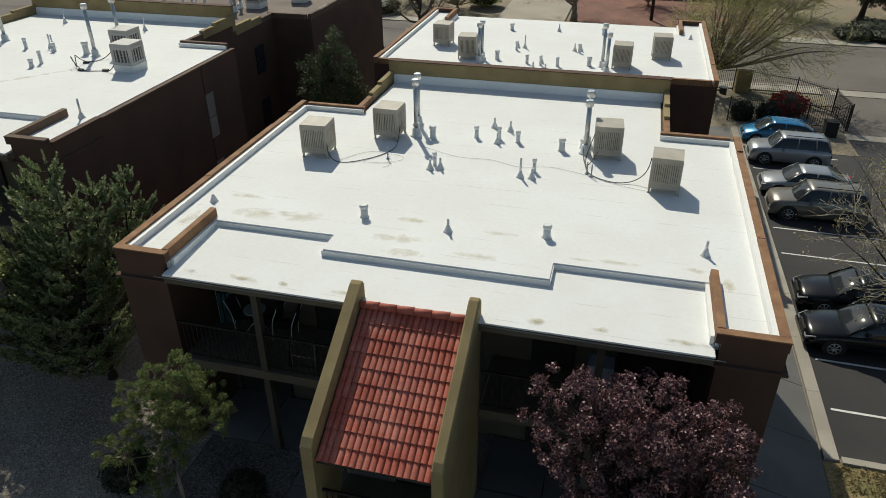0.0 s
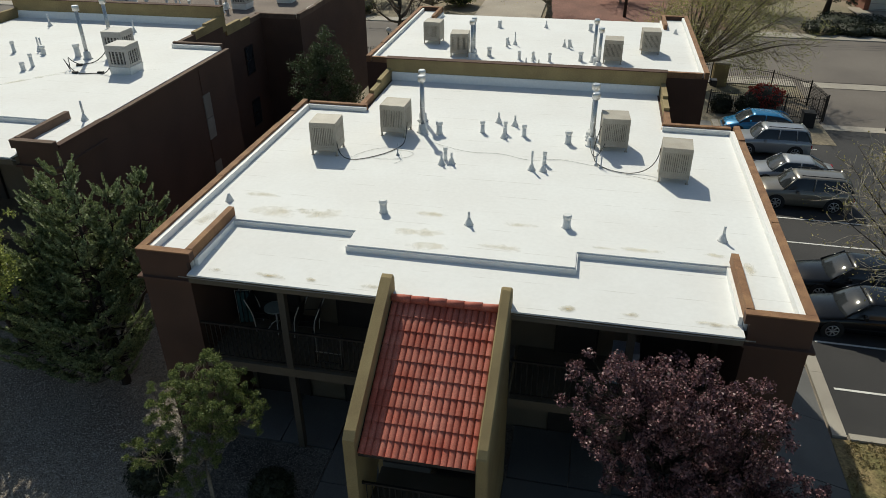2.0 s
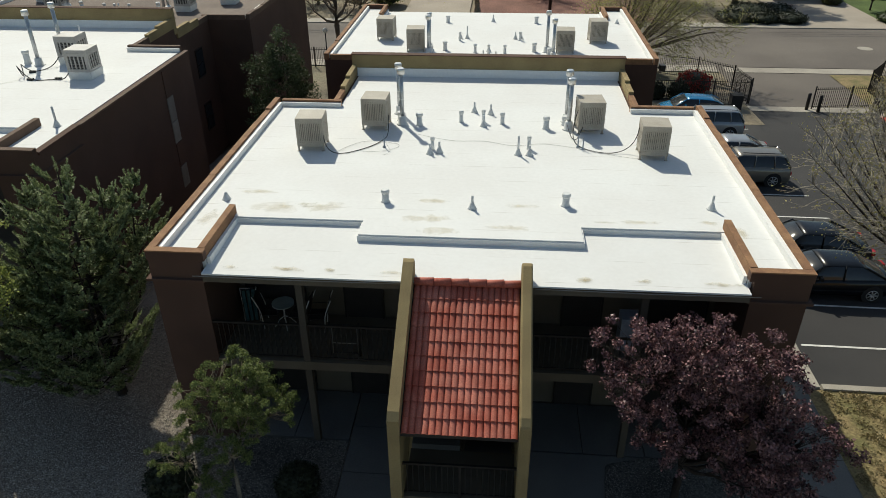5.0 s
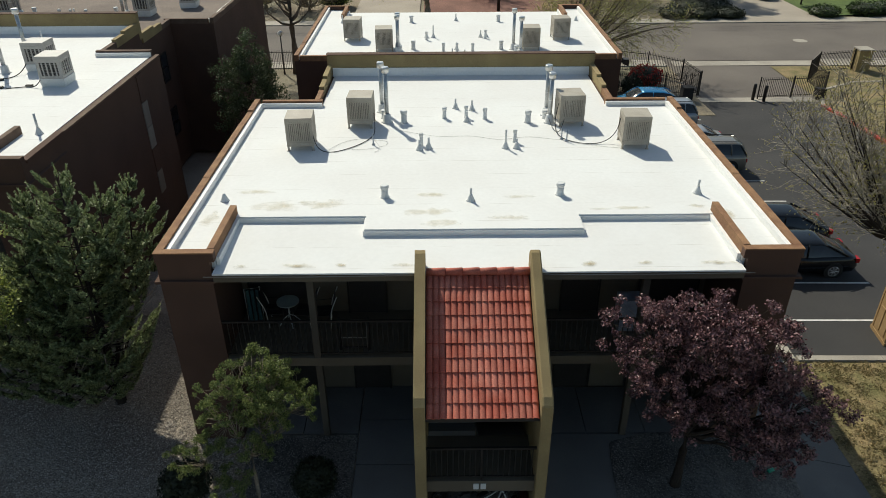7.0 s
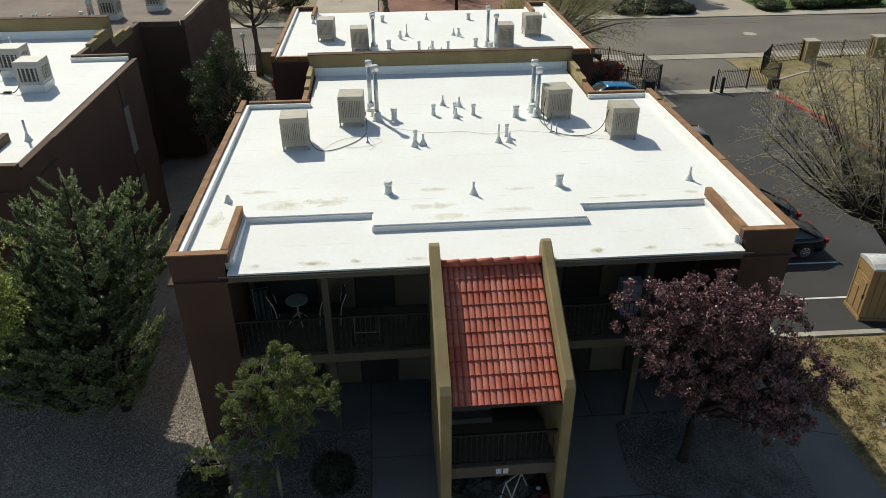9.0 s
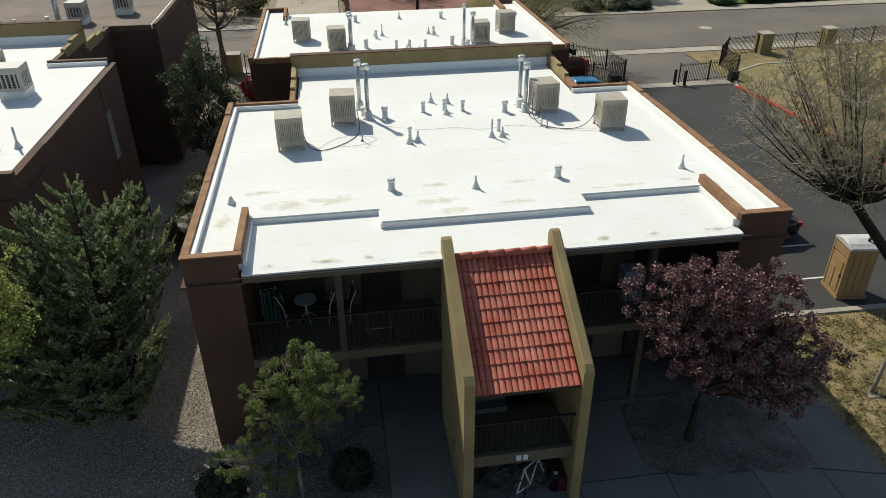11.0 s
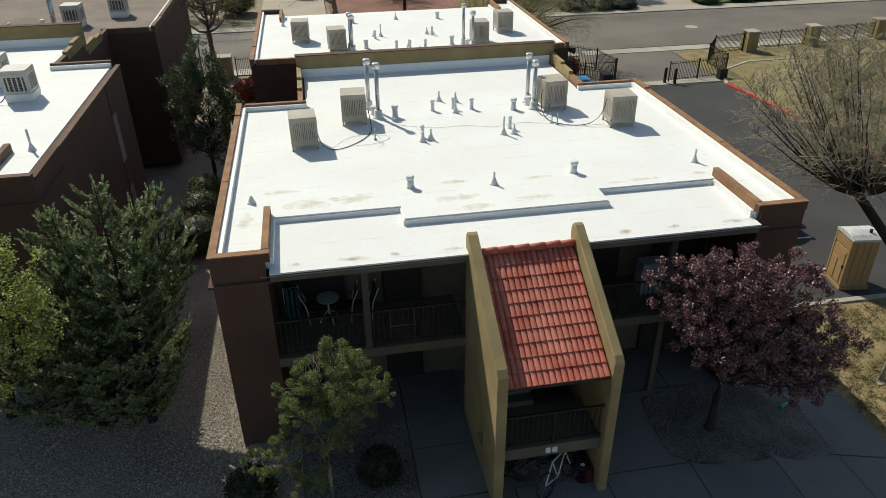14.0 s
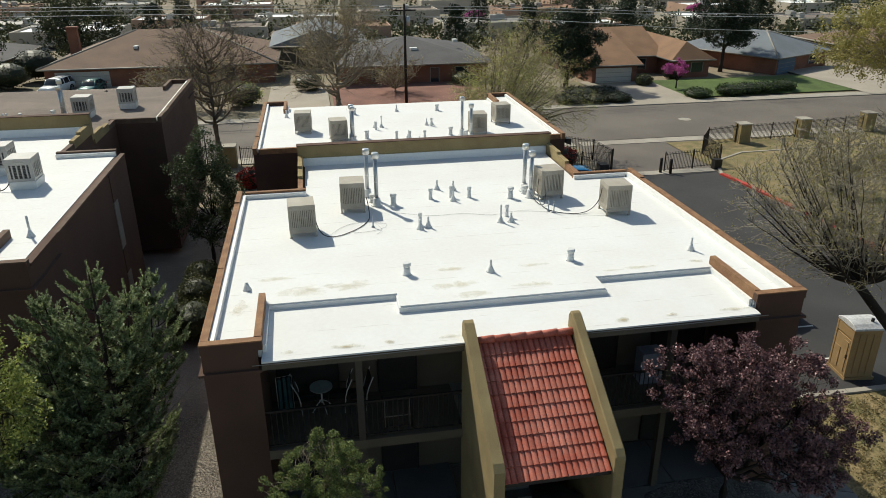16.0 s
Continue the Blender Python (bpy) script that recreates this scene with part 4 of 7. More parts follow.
def vase_tree(name, x, y, h, spread, stems, label, leaf, leaves, size, seed, r=0.3, bark="twig", tw=0.02, low=0.12, group="bare trees", trunk=None, skew=(0, 0), tall=0.0, droop=0.0, twigs=16, limb=""):
    """Many stems fanning up and out from a low fork, each set with upswept side twigs."""
    rnd = random.Random(seed)
    a = thing(name, pose(x, y, G(x, y) - 0.06), label, "tree", group)
    bm = BM()
    th = h * low
    fk = Vector(trunk) if trunk else Vector((0, 0, th * 0.9))
    ring_tube(bm, [(0, 0, 0), tuple(fk * 0.55 + Vector((0.05, 0.04, 0))), tuple(fk), tuple(fk + Vector((0, 0, th * 0.2)))], [r * 1.3, r, r * 0.9, r * 0.7], 9)
    cl = []
    if tall:
        lead = [fk + Vector((rnd.gauss(0, 0.02 * h * i / 5), rnd.gauss(0, 0.02 * h * i / 5), (h - th) * 0.92 * i / 5)) for i in range(6)]
        ring_tube(bm, lead, [r * 0.8, r * 0.6, r * 0.44, r * 0.3, r * 0.16, tw], 7)
    for k in range(stems):
        an = math.tau * (k + rnd.uniform(-0.4, 0.4)) / stems * 2.0 if not tall else rnd.uniform(0, math.tau)
        rise = tall * rnd.random()
        out = spread * math.sqrt((k + 0.6) / stems) * rnd.uniform(0.85, 1.1)
        top = h * (1.0 - 0.42 * (out / spread) ** 1.6) * rnd.uniform(0.86, 1.04)
        if tall:
            out = spread * rnd.uniform(0.45, 1.05) * (1 - 0.55 * rise)
            top = th + (h - th) * min(1.0, rise + rnd.uniform(0.18, 0.42))
        pts, rad = [], []
        n = 7
        for i in range(n + 1):
            s = i / n
            o = out * (s ** 0.75)
            pts.append(fk + Vector((o * math.cos(an) + skew[0] * s + rnd.gauss(0, 0.03 * h * s * (1 - s)), o * math.sin(an) + skew[1] * s + rnd.gauss(0, 0.03 * h * s * (1 - s)), (top - th) * ((rise + (1 - rise) * s ** 1.15) if not tall else (rise * (h - th) + (top - th - rise * (h - th)) * s ** 1.3) / (top - th)) - droop * (out / spread) * s ** 2.6)))
            rad.append(max(tw, r * (0.42 - 0.3 * rise) * (1 - s) ** 1.2))
        ring_tube(bm, pts, rad, 5)
        for m in range(twigs):
            s = rnd.uniform(0.22, 0.98)
            i = min(n - 1, int(s * n))
            p = pts[i].lerp(pts[i + 1], s * n - i)
            ax = (pts[i + 1] - pts[i]).normalized()
            sd = ax.orthogonal()
            sd.rotate(Matrix.Rotation(rnd.uniform(0, math.tau), 3, ax))
            ln = h * 0.2 * rnd.uniform(0.5, 1.2) * (1.1 - 0.5 * s)
            q = p + (ax * 0.7 + sd * 0.9 + Vector((0, 0, 0.15 - 0.16 * droop))).normalized() * ln
            ring_tube(bm, bent(p, q, rnd, 0.08), [tw * 1.3, tw, tw * 0.7], 3, 1)
            for c in range(4):
                s2 = rnd.uniform(0.3, 1.0)
                p2 = p.lerp(q, s2)
                d2 = ((q - p).normalized() + Vector((rnd.gauss(0, 0.6), rnd.gauss(0, 0.6), rnd.gauss(0.25, 0.4)))).normalized()
                q2 = p2 + d2 * ln * rnd.uniform(0.3, 0.6)
                ring_tube(bm, [p2, q2], [tw * 0.75, tw * 0.5], 3, 1)
                cl.append((*q2, ln * 0.25))
    part("trunk", bm, (M[limb or bark], M[bark]), a, "fan of fine grey branches")
    if leaves:
        leaf_cloud("crown", cl, leaves, size, M[leaf], a, seed)
    return a


def spruce(x, y, leaders, seed, count, label):
    """Conifer with several leaders: boughs with upturned tips that carry separate bristly shoots, thin and twiggy low down."""
    rnd = random.Random(seed)
    a = thing("spruce_tree", pose(x, y, G(x, y) - 0.05), label, "tree")
    bm, dead = BM(), BM()
    shoots = []
    for i, (lx, ly, h, r, low) in enumerate(leaders):
        if i == 0:
            ring_tube(bm, [(0, 0, 0), (lx * 0.7, ly * 0.7, h * 0.4), (lx, ly, h * 0.98)], [0.14, 0.08, 0.012], 7)
        else:
            ring_tube(bm, [(0.1, -0.1, 0.9), (lx * 0.7, ly * 0.7, h * 0.45), (lx, ly, h * 0.98)], [0.05, 0.04, 0.01], 6)
        z = low
        while z < h * 0.97:
            f = z / h
            rr = r * (1 - (max(0, f - 0.35) / 0.65) ** 1.7) * (0.75 + 0.25 * min(1, f / 0.25)) + 0.1
            for k in range(7 if rr > 0.9 else 5):
                an = rnd.uniform(0, math.tau)
                ln = rr * rnd.uniform(0.55, 1.12) * (1 + 0.2 * math.sin(3 * an + 2.3 * z + lx))
                c = min(1.0, 0.4 + f * 1.2)
                p0 = Vector((lx * c, ly * c, z))
                d = Vector((math.cos(an), math.sin(an), 0))
                tip = p0 + d * ln + Vector((0, 0, 0.45 * ln + 0.08))
                mid = p0 + d * ln * 0.55
                bare = f < 0.5 and rnd.random() < 0.42
                ring_tube(dead if bare else bm, [p0, mid, tip], [0.028 * (1 - f) + 0.008, 0.013, 0.005], 4)
                side = Vector((-d.y, d.x, 0))
                fwd = (tip - mid).normalized()
                if bare:
                    for i in range(5):
                        q = p0.lerp(mid, rnd.uniform(0.4, 1.0))
                        e = q + (d * rnd.uniform(0.2, 0.8) + side * rnd.uniform(-1, 1) + Vector((0, 0, rnd.uniform(-0.3, 0.5)))).normalized() * rnd.uniform(0.15, 0.4)
                        ring_tube(dead, [q, e], [0.006, 0.003], 3)
                    continue
                n = 4 + int(ln * 3.6)
                shoots.append((*(tip - fwd * 0.05), *(fwd + Vector((0, 0, 0.35))).normalized(), rnd.uniform(0.22, 0.32)))
                for i in range(n):
                    t = 0.42 + 0.55 * (i + rnd.random() * 0.6) / n
                    q = mid.lerp(tip, (t - 0.55) / 0.45) if t > 0.55 else p0.lerp(mid, t / 0.55)
                    for sgn in (-1, 1):
                        dr = (fwd * 0.8 + side * sgn * rnd.uniform(0.5, 1.0) + Vector((0, 0, rnd.uniform(0.0, 0.5)))).normalized()
                        w = (0.14 + 0.26 * ln * (1.05 - t)) * rnd.uniform(0.8, 1.2)
                        shoots.append((*q, *dr, w))
                        if w > 0.26:
                            for s2 in (-1, 1):
                                d2 = (dr + (side * s2 + d) * 0.45 + Vector((0, 0, 0.3))).normalized()
                                shoots.append((*(q + dr * w * 0.5), *d2, w * 0.55))
            z += rnd.uniform(0.26, 0.42)
        shoots.append((lx, ly, h * 0.96, 0, 0, 1, 0.38))
    part("trunk", bm, M["bark"], a)
    part("dead_branch", dead, M["palebark"], a, "bare grey twigs among the lower boughs")
    rs = np.random.RandomState(seed)
    s = np.array(shoots)
    k = rs.choice(len(s), count, p=s[:, 6] / s[:, 6].sum())
    ax = s[k, 3:6]
    nz = rs.normal(size=(count, 3))
    perp = nz - (nz * ax).sum(1)[:, None] * ax
    perp /= np.linalg.norm(perp, axis=1)[:, None]
    along = rs.uniform(0, 1, count)[:, None]
    p = s[k, :3] + ax * along * s[k, 6][:, None] + perp * 0.004
    u = ax * 0.8 + perp * 0.8
    u /= np.linalg.norm(u, axis=1)[:, None]
    w = np.cross(u, ax)
    w /= np.linalg.norm(w, axis=1)[:, None] + 1e-9
    le = (0.062 - 0.026 * along) * rs.uniform(0.8, 1.2, count)[:, None]
    quad = np.stack((p - w * 0.011, p + w * 0.011, p + u * le + w * 0.008, p + u * le - w * 0.008), 1).reshape(-1, 3)
    me = bpy.data.meshes.new("crown")
    me.from_pydata(quad.tolist(), [], np.arange(4 * count).reshape(-1, 4).tolist())
    me.materials.append(M["spruce"])
    ob = new("crown", me)
    ob.parent = a
    tagged(ob, kind="stuff")
    return a


def round_bush(name, x, y, r, h, leaf, label, seed, count, z=None, size=0.07):
    """Clipped bush: a lumpy solid core in the dark leaf colour under a shell of small leaves."""
    a = thing(name, pose(x, y, (G(x, y) if z is None else z) - 0.03), label, "bush")
    bm = BM()
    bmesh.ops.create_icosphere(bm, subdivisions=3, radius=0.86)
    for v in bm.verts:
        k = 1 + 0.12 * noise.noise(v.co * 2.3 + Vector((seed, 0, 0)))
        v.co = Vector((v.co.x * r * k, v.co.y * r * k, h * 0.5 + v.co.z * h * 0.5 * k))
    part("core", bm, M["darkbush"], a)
    rs = np.random.RandomState(seed)
    d = rs.normal(size=(240, 3))
    d /= np.linalg.norm(d, axis=1)[:, None]
    cl = [(p[0] * r * 0.86, p[1] * r * 0.86, h * 0.5 + p[2] * h * 0.43, 0.16 * r + 0.04) for p in d]
    leaf_cloud("leaves", cl, count, size, M[leaf], a, seed)
    return a


spruce(-9.9, 1.3, ((0.24, -0.27, 7.35, 1.4, 1.2), (1.1, 1.2, 6.35, 1.0, 3.9), (0.7, 0.45, 6.5, 1.1, 3.2), (-1.0, 0.2, 6.4, 1.35, 1.4), (0.35, -0.8, 5.6, 1.2, 0.8), (-0.9, -0.7, 5.4, 1.3, 0.8), (-2.1, -0.5, 4.3, 1.2, 0.7), (-0.3, -1.1, 4.6, 0.9, 0.9)), 11, 420000, "blue-green spruce with bare lower twigs beside the apartment block")
crown_tree("deciduous_tree", (-13.6, 2.0), (-12.6, 0.6, 4.4), (((-11.6, -0.3, 7.3), (0.9, 0.9, 1.1)), ((-11.5, -0.6, 6.1), (0.9, 0.9, 0.8)), ((-12.5, -0.2, 6.4), (1.1, 1.1, 1.2)), ((-12.4, -0.4, 5.1), (0.7, 0.8, 0.6))), 220, "small tree with fresh yellow-green spring leaves", "lime", 13000, 0.075, 21, clump=0.2)
crown_tree("juniper_tree", (-5.2, -2.35), (-5.2, -2.35, 3.3), (((-4.85, -2.2, 5.3), (0.95, 0.9, 0.8)), ((-4.15, -2.2, 4.85), (0.65, 0.7, 0.45)), ((-5.65, -2.3, 5.0), (0.55, 0.6, 0.5)), ((-6.05, -2.4, 4.55), (0.4, 0.4, 0.28)), ((-6.55, -2.5, 3.5), (0.6, 0.5, 0.36)), ((-6.0, -2.5, 3.85), (0.4, 0.4, 0.28)), ((-5.55, -2.6, 2.75), (0.6, 0.5, 0.3)), ((-5.1, -2.6, 3.7), (0.55, 0.45, 0.35)), ((-4.9, -2.3, 4.3), (0.75, 0.6, 0.35))), 360, "small open juniper with olive foliage and pale branches", "olive", 72000, 0.036, 31, 0.05, "greybark", 0.105, 0.25, 0.006, shell=0.3)
crown_tree("plum_tree", (4.87, -1.7), (4.88, -1.72, 3.2), (((3.6, -1.7, 6.05), (1.15, 1.1, 1.05)), ((4.8, -1.6, 6.05), (1.2, 1.2, 0.95)), ((5.95, -1.9, 5.9), (0.95, 1.0, 1.05)), ((4.5, -2.0, 4.75), (1.2, 1.1, 0.95)), ((5.9, -2.2, 4.6), (1.2, 1.1, 1.0)), ((6.95, -2.3, 4.3), (1.05, 0.9, 0.9)), ((6.4, -2.4, 3.5), (0.9, 0.8, 0.55))), 620, "purple-leaf plum tree in front of the balconies", "plum", 66000, 0.066, 47, 0.11, "bark", 0.15, 0.1, 0.006, shell=0.35)
round_bush("round_bush", -7.1, -1.9, 0.62, 0.95, "darkbush", "dark clipped ball bush on the gravel", 5, 5000)
round_bush("round_bush", -4.0, -1.75, 0.55, 0.9, "darkbush", "dark clipped ball bush on the gravel", 6, 5000)
for i, (x, y, r) in enumerate(((-9.7, 11.1, 1.0), (-9.85, 13.7, 0.85), (-9.9, 15.7, 0.8))):
    round_bush("clipped_hedge_bush", x, y, r, 1.5, "hedge", "clipped hedge bush in the passage between blocks", 50 + i, 6000)


# ---- walks, kerbs and markings ----
def slabs(name, xs, ys, material, up, label, thick=0.14, gap=0.012):
    """Concrete walk of separate slabs with open joints."""
    a = thing(name, pose(0, 0, 0), label, "walkway", kind="structure")
    rnd = random.Random(len(xs) * 7 + len(ys))
    for x0, x1 in zip(xs, xs[1:]):
        for y0, y1 in zip(ys, ys[1:]):
            bm = BM()
            v = box(bm, x0 + gap, x1 - gap, y0 + gap, y1 - gap, 0, 0)
            d = rnd.uniform(-0.004, 0.004)
            for k, p in enumerate(v):
                p.co.z = G(p.co.x, p.co.y) + (up + d if k > 3 else up - thick)
            part("slab", bm, material, a)
    return a


def kerb(pts, w, h, material, label, name="kerb", step=2.0):
    """Kerbstones end to end along a line."""
    a = thing(name, pose(0, 0, 0), label, "kerb", kind="structure")
    for p, q in zip(pts, pts[1:]):
        p, q = Vector((*p, 0)), Vector((*q, 0))
        n = max(1, int((q - p).length / step))
        d = (q - p) / n
        s = Vector((-d.y, d.x, 0)).normalized() * w / 2
        for k in range(n):
            bm = BM()
            a0, a1 = p + d * k + d.normalized() * 0.006, p + d * (k + 1) - d.normalized() * 0.006
            lo = [bm.verts.new((c.x, c.y, G(c.x, c.y) - 0.15)) for c in (a0 - s, a1 - s, a1 + s, a0 + s)]
            hi = [bm.verts.new((c.x, c.y, G(c.x, c.y) + h)) for c in (a0 - s, a1 - s, a1 + s, a0 + s)]
            bm.faces.new(hi)
            for i in range(4):
                bm.faces.new((lo[i], lo[(i + 1) % 4], hi[(i + 1) % 4], hi[i]))
            bmesh.ops.recalc_face_normals(bm, faces=bm.faces[:])
            part("kerbstone", bm, material, a)
    return a


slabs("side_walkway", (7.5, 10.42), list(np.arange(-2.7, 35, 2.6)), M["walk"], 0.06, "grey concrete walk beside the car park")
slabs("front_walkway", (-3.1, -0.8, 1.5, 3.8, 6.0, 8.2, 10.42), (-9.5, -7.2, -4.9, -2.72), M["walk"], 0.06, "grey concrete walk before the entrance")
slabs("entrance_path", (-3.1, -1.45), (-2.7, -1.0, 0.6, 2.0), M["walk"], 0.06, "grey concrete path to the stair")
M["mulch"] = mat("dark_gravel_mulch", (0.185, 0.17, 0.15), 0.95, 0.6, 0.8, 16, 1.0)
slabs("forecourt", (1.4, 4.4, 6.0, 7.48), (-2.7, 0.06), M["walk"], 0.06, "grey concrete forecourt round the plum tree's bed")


def gravel_bed(cx, cy, rx, ry, up, label):
    """A gravel bed with rounded corners."""
    bm = BM()
    vs = []
    for k in range(48):
        an = math.tau * k / 48
        c, s = math.cos(an), math.sin(an)
        x = cx + rx * math.copysign(abs(c) ** 0.45, c) + 0.06 * math.sin(7 * an)
        y = cy + ry * math.copysign(abs(s) ** 0.45, s) + 0.05 * math.sin(5 * an)
        vs.append(bm.verts.new((x, y, G(x, y) + up)))
    for f in (0.82, 0.64, 0.46, 0.28, 0.1):
        nx = []
        for v in vs:
            x, y = cx + (v.co.x - cx) * f, cy + (v.co.y - cy) * f
            nx.append((x, y, G(x, y) + up + 0.006))
        nx = [bm.verts.new(p) for p in nx]
        if f == 0.82:
            rings = [vs]
        rings.append(nx)
    for a, b in zip(rings, rings[1:]):
        for k in range(48):
            bm.faces.new((a[k], a[(k + 1) % 48], b[(k + 1) % 48], b[k]))
    bm.faces.new(rings[-1])
    return tagged(part("gravel_bed", bm, M["mulch"]), label, "gravel bed", "", "structure")


gravel_bed(5.85, -1.45, 2.45, 1.5, 0.075, "dark gravel bed under the plum tree")
sheet("gravel_bed", (-5.9, -3.12), (-3.6, 0.05), M["mulch"], 0.05, "dark gravel bed beside the entrance path", "gravel bed", 0.8)
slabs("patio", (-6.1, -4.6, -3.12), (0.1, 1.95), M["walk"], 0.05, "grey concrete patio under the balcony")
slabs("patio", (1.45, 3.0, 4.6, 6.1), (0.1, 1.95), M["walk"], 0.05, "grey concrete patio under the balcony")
kerb(((10.68, 4.55), (10.68, 34)), 0.4, 0.1, M["concrete"], "pale concrete kerb along the car park", step=2.9)
kerb(((10.95, 4.6), (25.2, 4.6)), 0.24, 0.1, M["concrete"], "pale concrete kerb before the lawn", step=2.4)
kerb(((25.3, 4.9), (25.3, 29.5), (25.1, 32.5)), 0.3, 0.13, M["red"], "red painted fire-lane kerb", step=2.4)
kerb(((25.1, 32.5), (26.6, 36.0), (30.0, 38.0), (48.0, 38.6)), 0.22, 0.1, M["concrete"], "pale concrete kerb at the entrance", step=2.4)
kerb(((-140, 44.05), (17.4, 44.05)), 0.3, 0.1, M["concrete"], "concrete street kerb", step=12)
kerb(((30.2, 44.05), (140, 44.05)), 0.3, 0.1, M["concrete"], "concrete street kerb", step=12)
kerb(((-140, 57.35), (140, 57.35)), 0.3, 0.1, M["concrete"], "concrete street kerb", step=14)
sheet("sidewalk", (-140, 17.4), (42.6, 43.9), M["concrete"], 0.08, "pale concrete pavement along the street", "pavement", 4, hem=0.1)
sheet("sidewalk", (30.2, 140), (42.4, 43.9), M["concrete"], 0.08, "pale concrete pavement along the street", "pavement", 4, hem=0.1)
sheet("sidewalk", (18.0, 29.8), (42.7, 44.0), M["concrete"], 0.03, "pale concrete crossing at the entrance", "pavement", 4)
sheet("sidewalk", (17.2, 25.2), (33.5, 34.5), M["concrete"], 0.02, "pale concrete gutter at the gate", "pavement", 2)
sheet("sidewalk", (-140, 140), (57.6, 59.0), M["concrete"], 0.08, "pale concrete pavement across the street", "pavement", 6, hem=0.1)
sheet("lawn", (10.44, 60), (-30, 4.5), M["lawn"], 0.03, "patchy dry straw-coloured lawn", "lawn", 1.5)
sheet("lawn", (25.5, 75), (4.6, 42.3), M["lawn"], 0.05, "patchy dry lawn beyond the red kerb", "lawn", 2)
sheet("lawn", (-14.8, 17.2), (30.6, 42.5), M["earth"], 0.02, "thin grass verge inside the fence", "lawn", 2)
sheet("lawn", (36.5, 62), (60.0, 70.5), M["green"], 0.1, "watered green front lawn", "lawn", 3)
sheet("driveway", (28.2, 37.0), (57.3, 71.5), M["drive"], 0.11, "pale concrete driveway of a house", "driveway", 3)
sheet("driveway", (-9.5, -2.8), (57.3, 76.0), M["drive"], 0.11, "pale concrete driveway of a house", "driveway", 3)
sheet("driveway", (-37, -26), (57.3, 80.0), M["drive"], 0.11, "pale concrete driveway of a house", "driveway", 3)
sheet("driveway", (58, 70), (57.3, 76.0), M["drive"], 0.12, "pale concrete driveway of a house", "driveway", 3)
M["redgravel"] = mat("red_gravel", (0.26, 0.13, 0.10), 0.95, 0.3, 0.4, 6, 0.5)
sheet("front_yard", (-2.4, 15.5), (59.2, 75.5), M["redgravel"], 0.06, "red gravel front yard", "yard", 3)
marks = thing("parking_marking", pose(0, 0, 0), "white painted stall lines on the asphalt", "road marking", kind="structure")
for k in range(11):
    y = 6.85 + 2.54 * k
    bm = BM()
    pts = [(11.1, y - 0.05), (15.9, y - 0.05), (15.9, y + 0.05), (11.1, y + 0.05)]
    bm.faces.new([bm.verts.new((px, py, G(px, py) + 0.012)) for px, py in pts])
    part("stall_line", bm, M["white"], marks)
bm = BM()
bmesh.ops.create_circle(bm, cap_ends=True, segments=24, radius=0.62)
ob = part("manhole_cover", bm, M["concrete"])
ob.matrix_world = pose(31.4, 50.3, G(31.4, 50.3) + 0.035)
tagged(ob, "round pale manhole cover in the street", "manhole")
M["patch"] = mat("asphalt_stain", (0.03, 0.03, 0.03), 0.9, 0.2, 3, 30, 0.1)


def blob(name, x, y, z, rx, ry, material, label, category, seed, lift=0.006):
    """A thin stain with an uneven outline."""
    rnd = random.Random(seed)
    bm = BM()
    n = 22
    ph = [rnd.uniform(0, 6.28) for _ in range(4)]
    vs = []
    for k in range(n):
        a = math.tau * k / n
        r = 1 + 0.22 * math.sin(2 * a + ph[0]) + 0.16 * math.sin(3 * a + ph[1]) + 0.12 * math.sin(5 * a + ph[2]) + 0.08 * math.sin(9 * a + ph[3])
        vs.append(bm.verts.new((rx * r * math.cos(a), ry * r * math.sin(a), 0)))
    bm.faces.new(vs)
    ob = part(name, bm, material)
    ob.matrix_world = pose(x, y, z + lift)
    return tagged(ob, label, category, "stains", "structure")


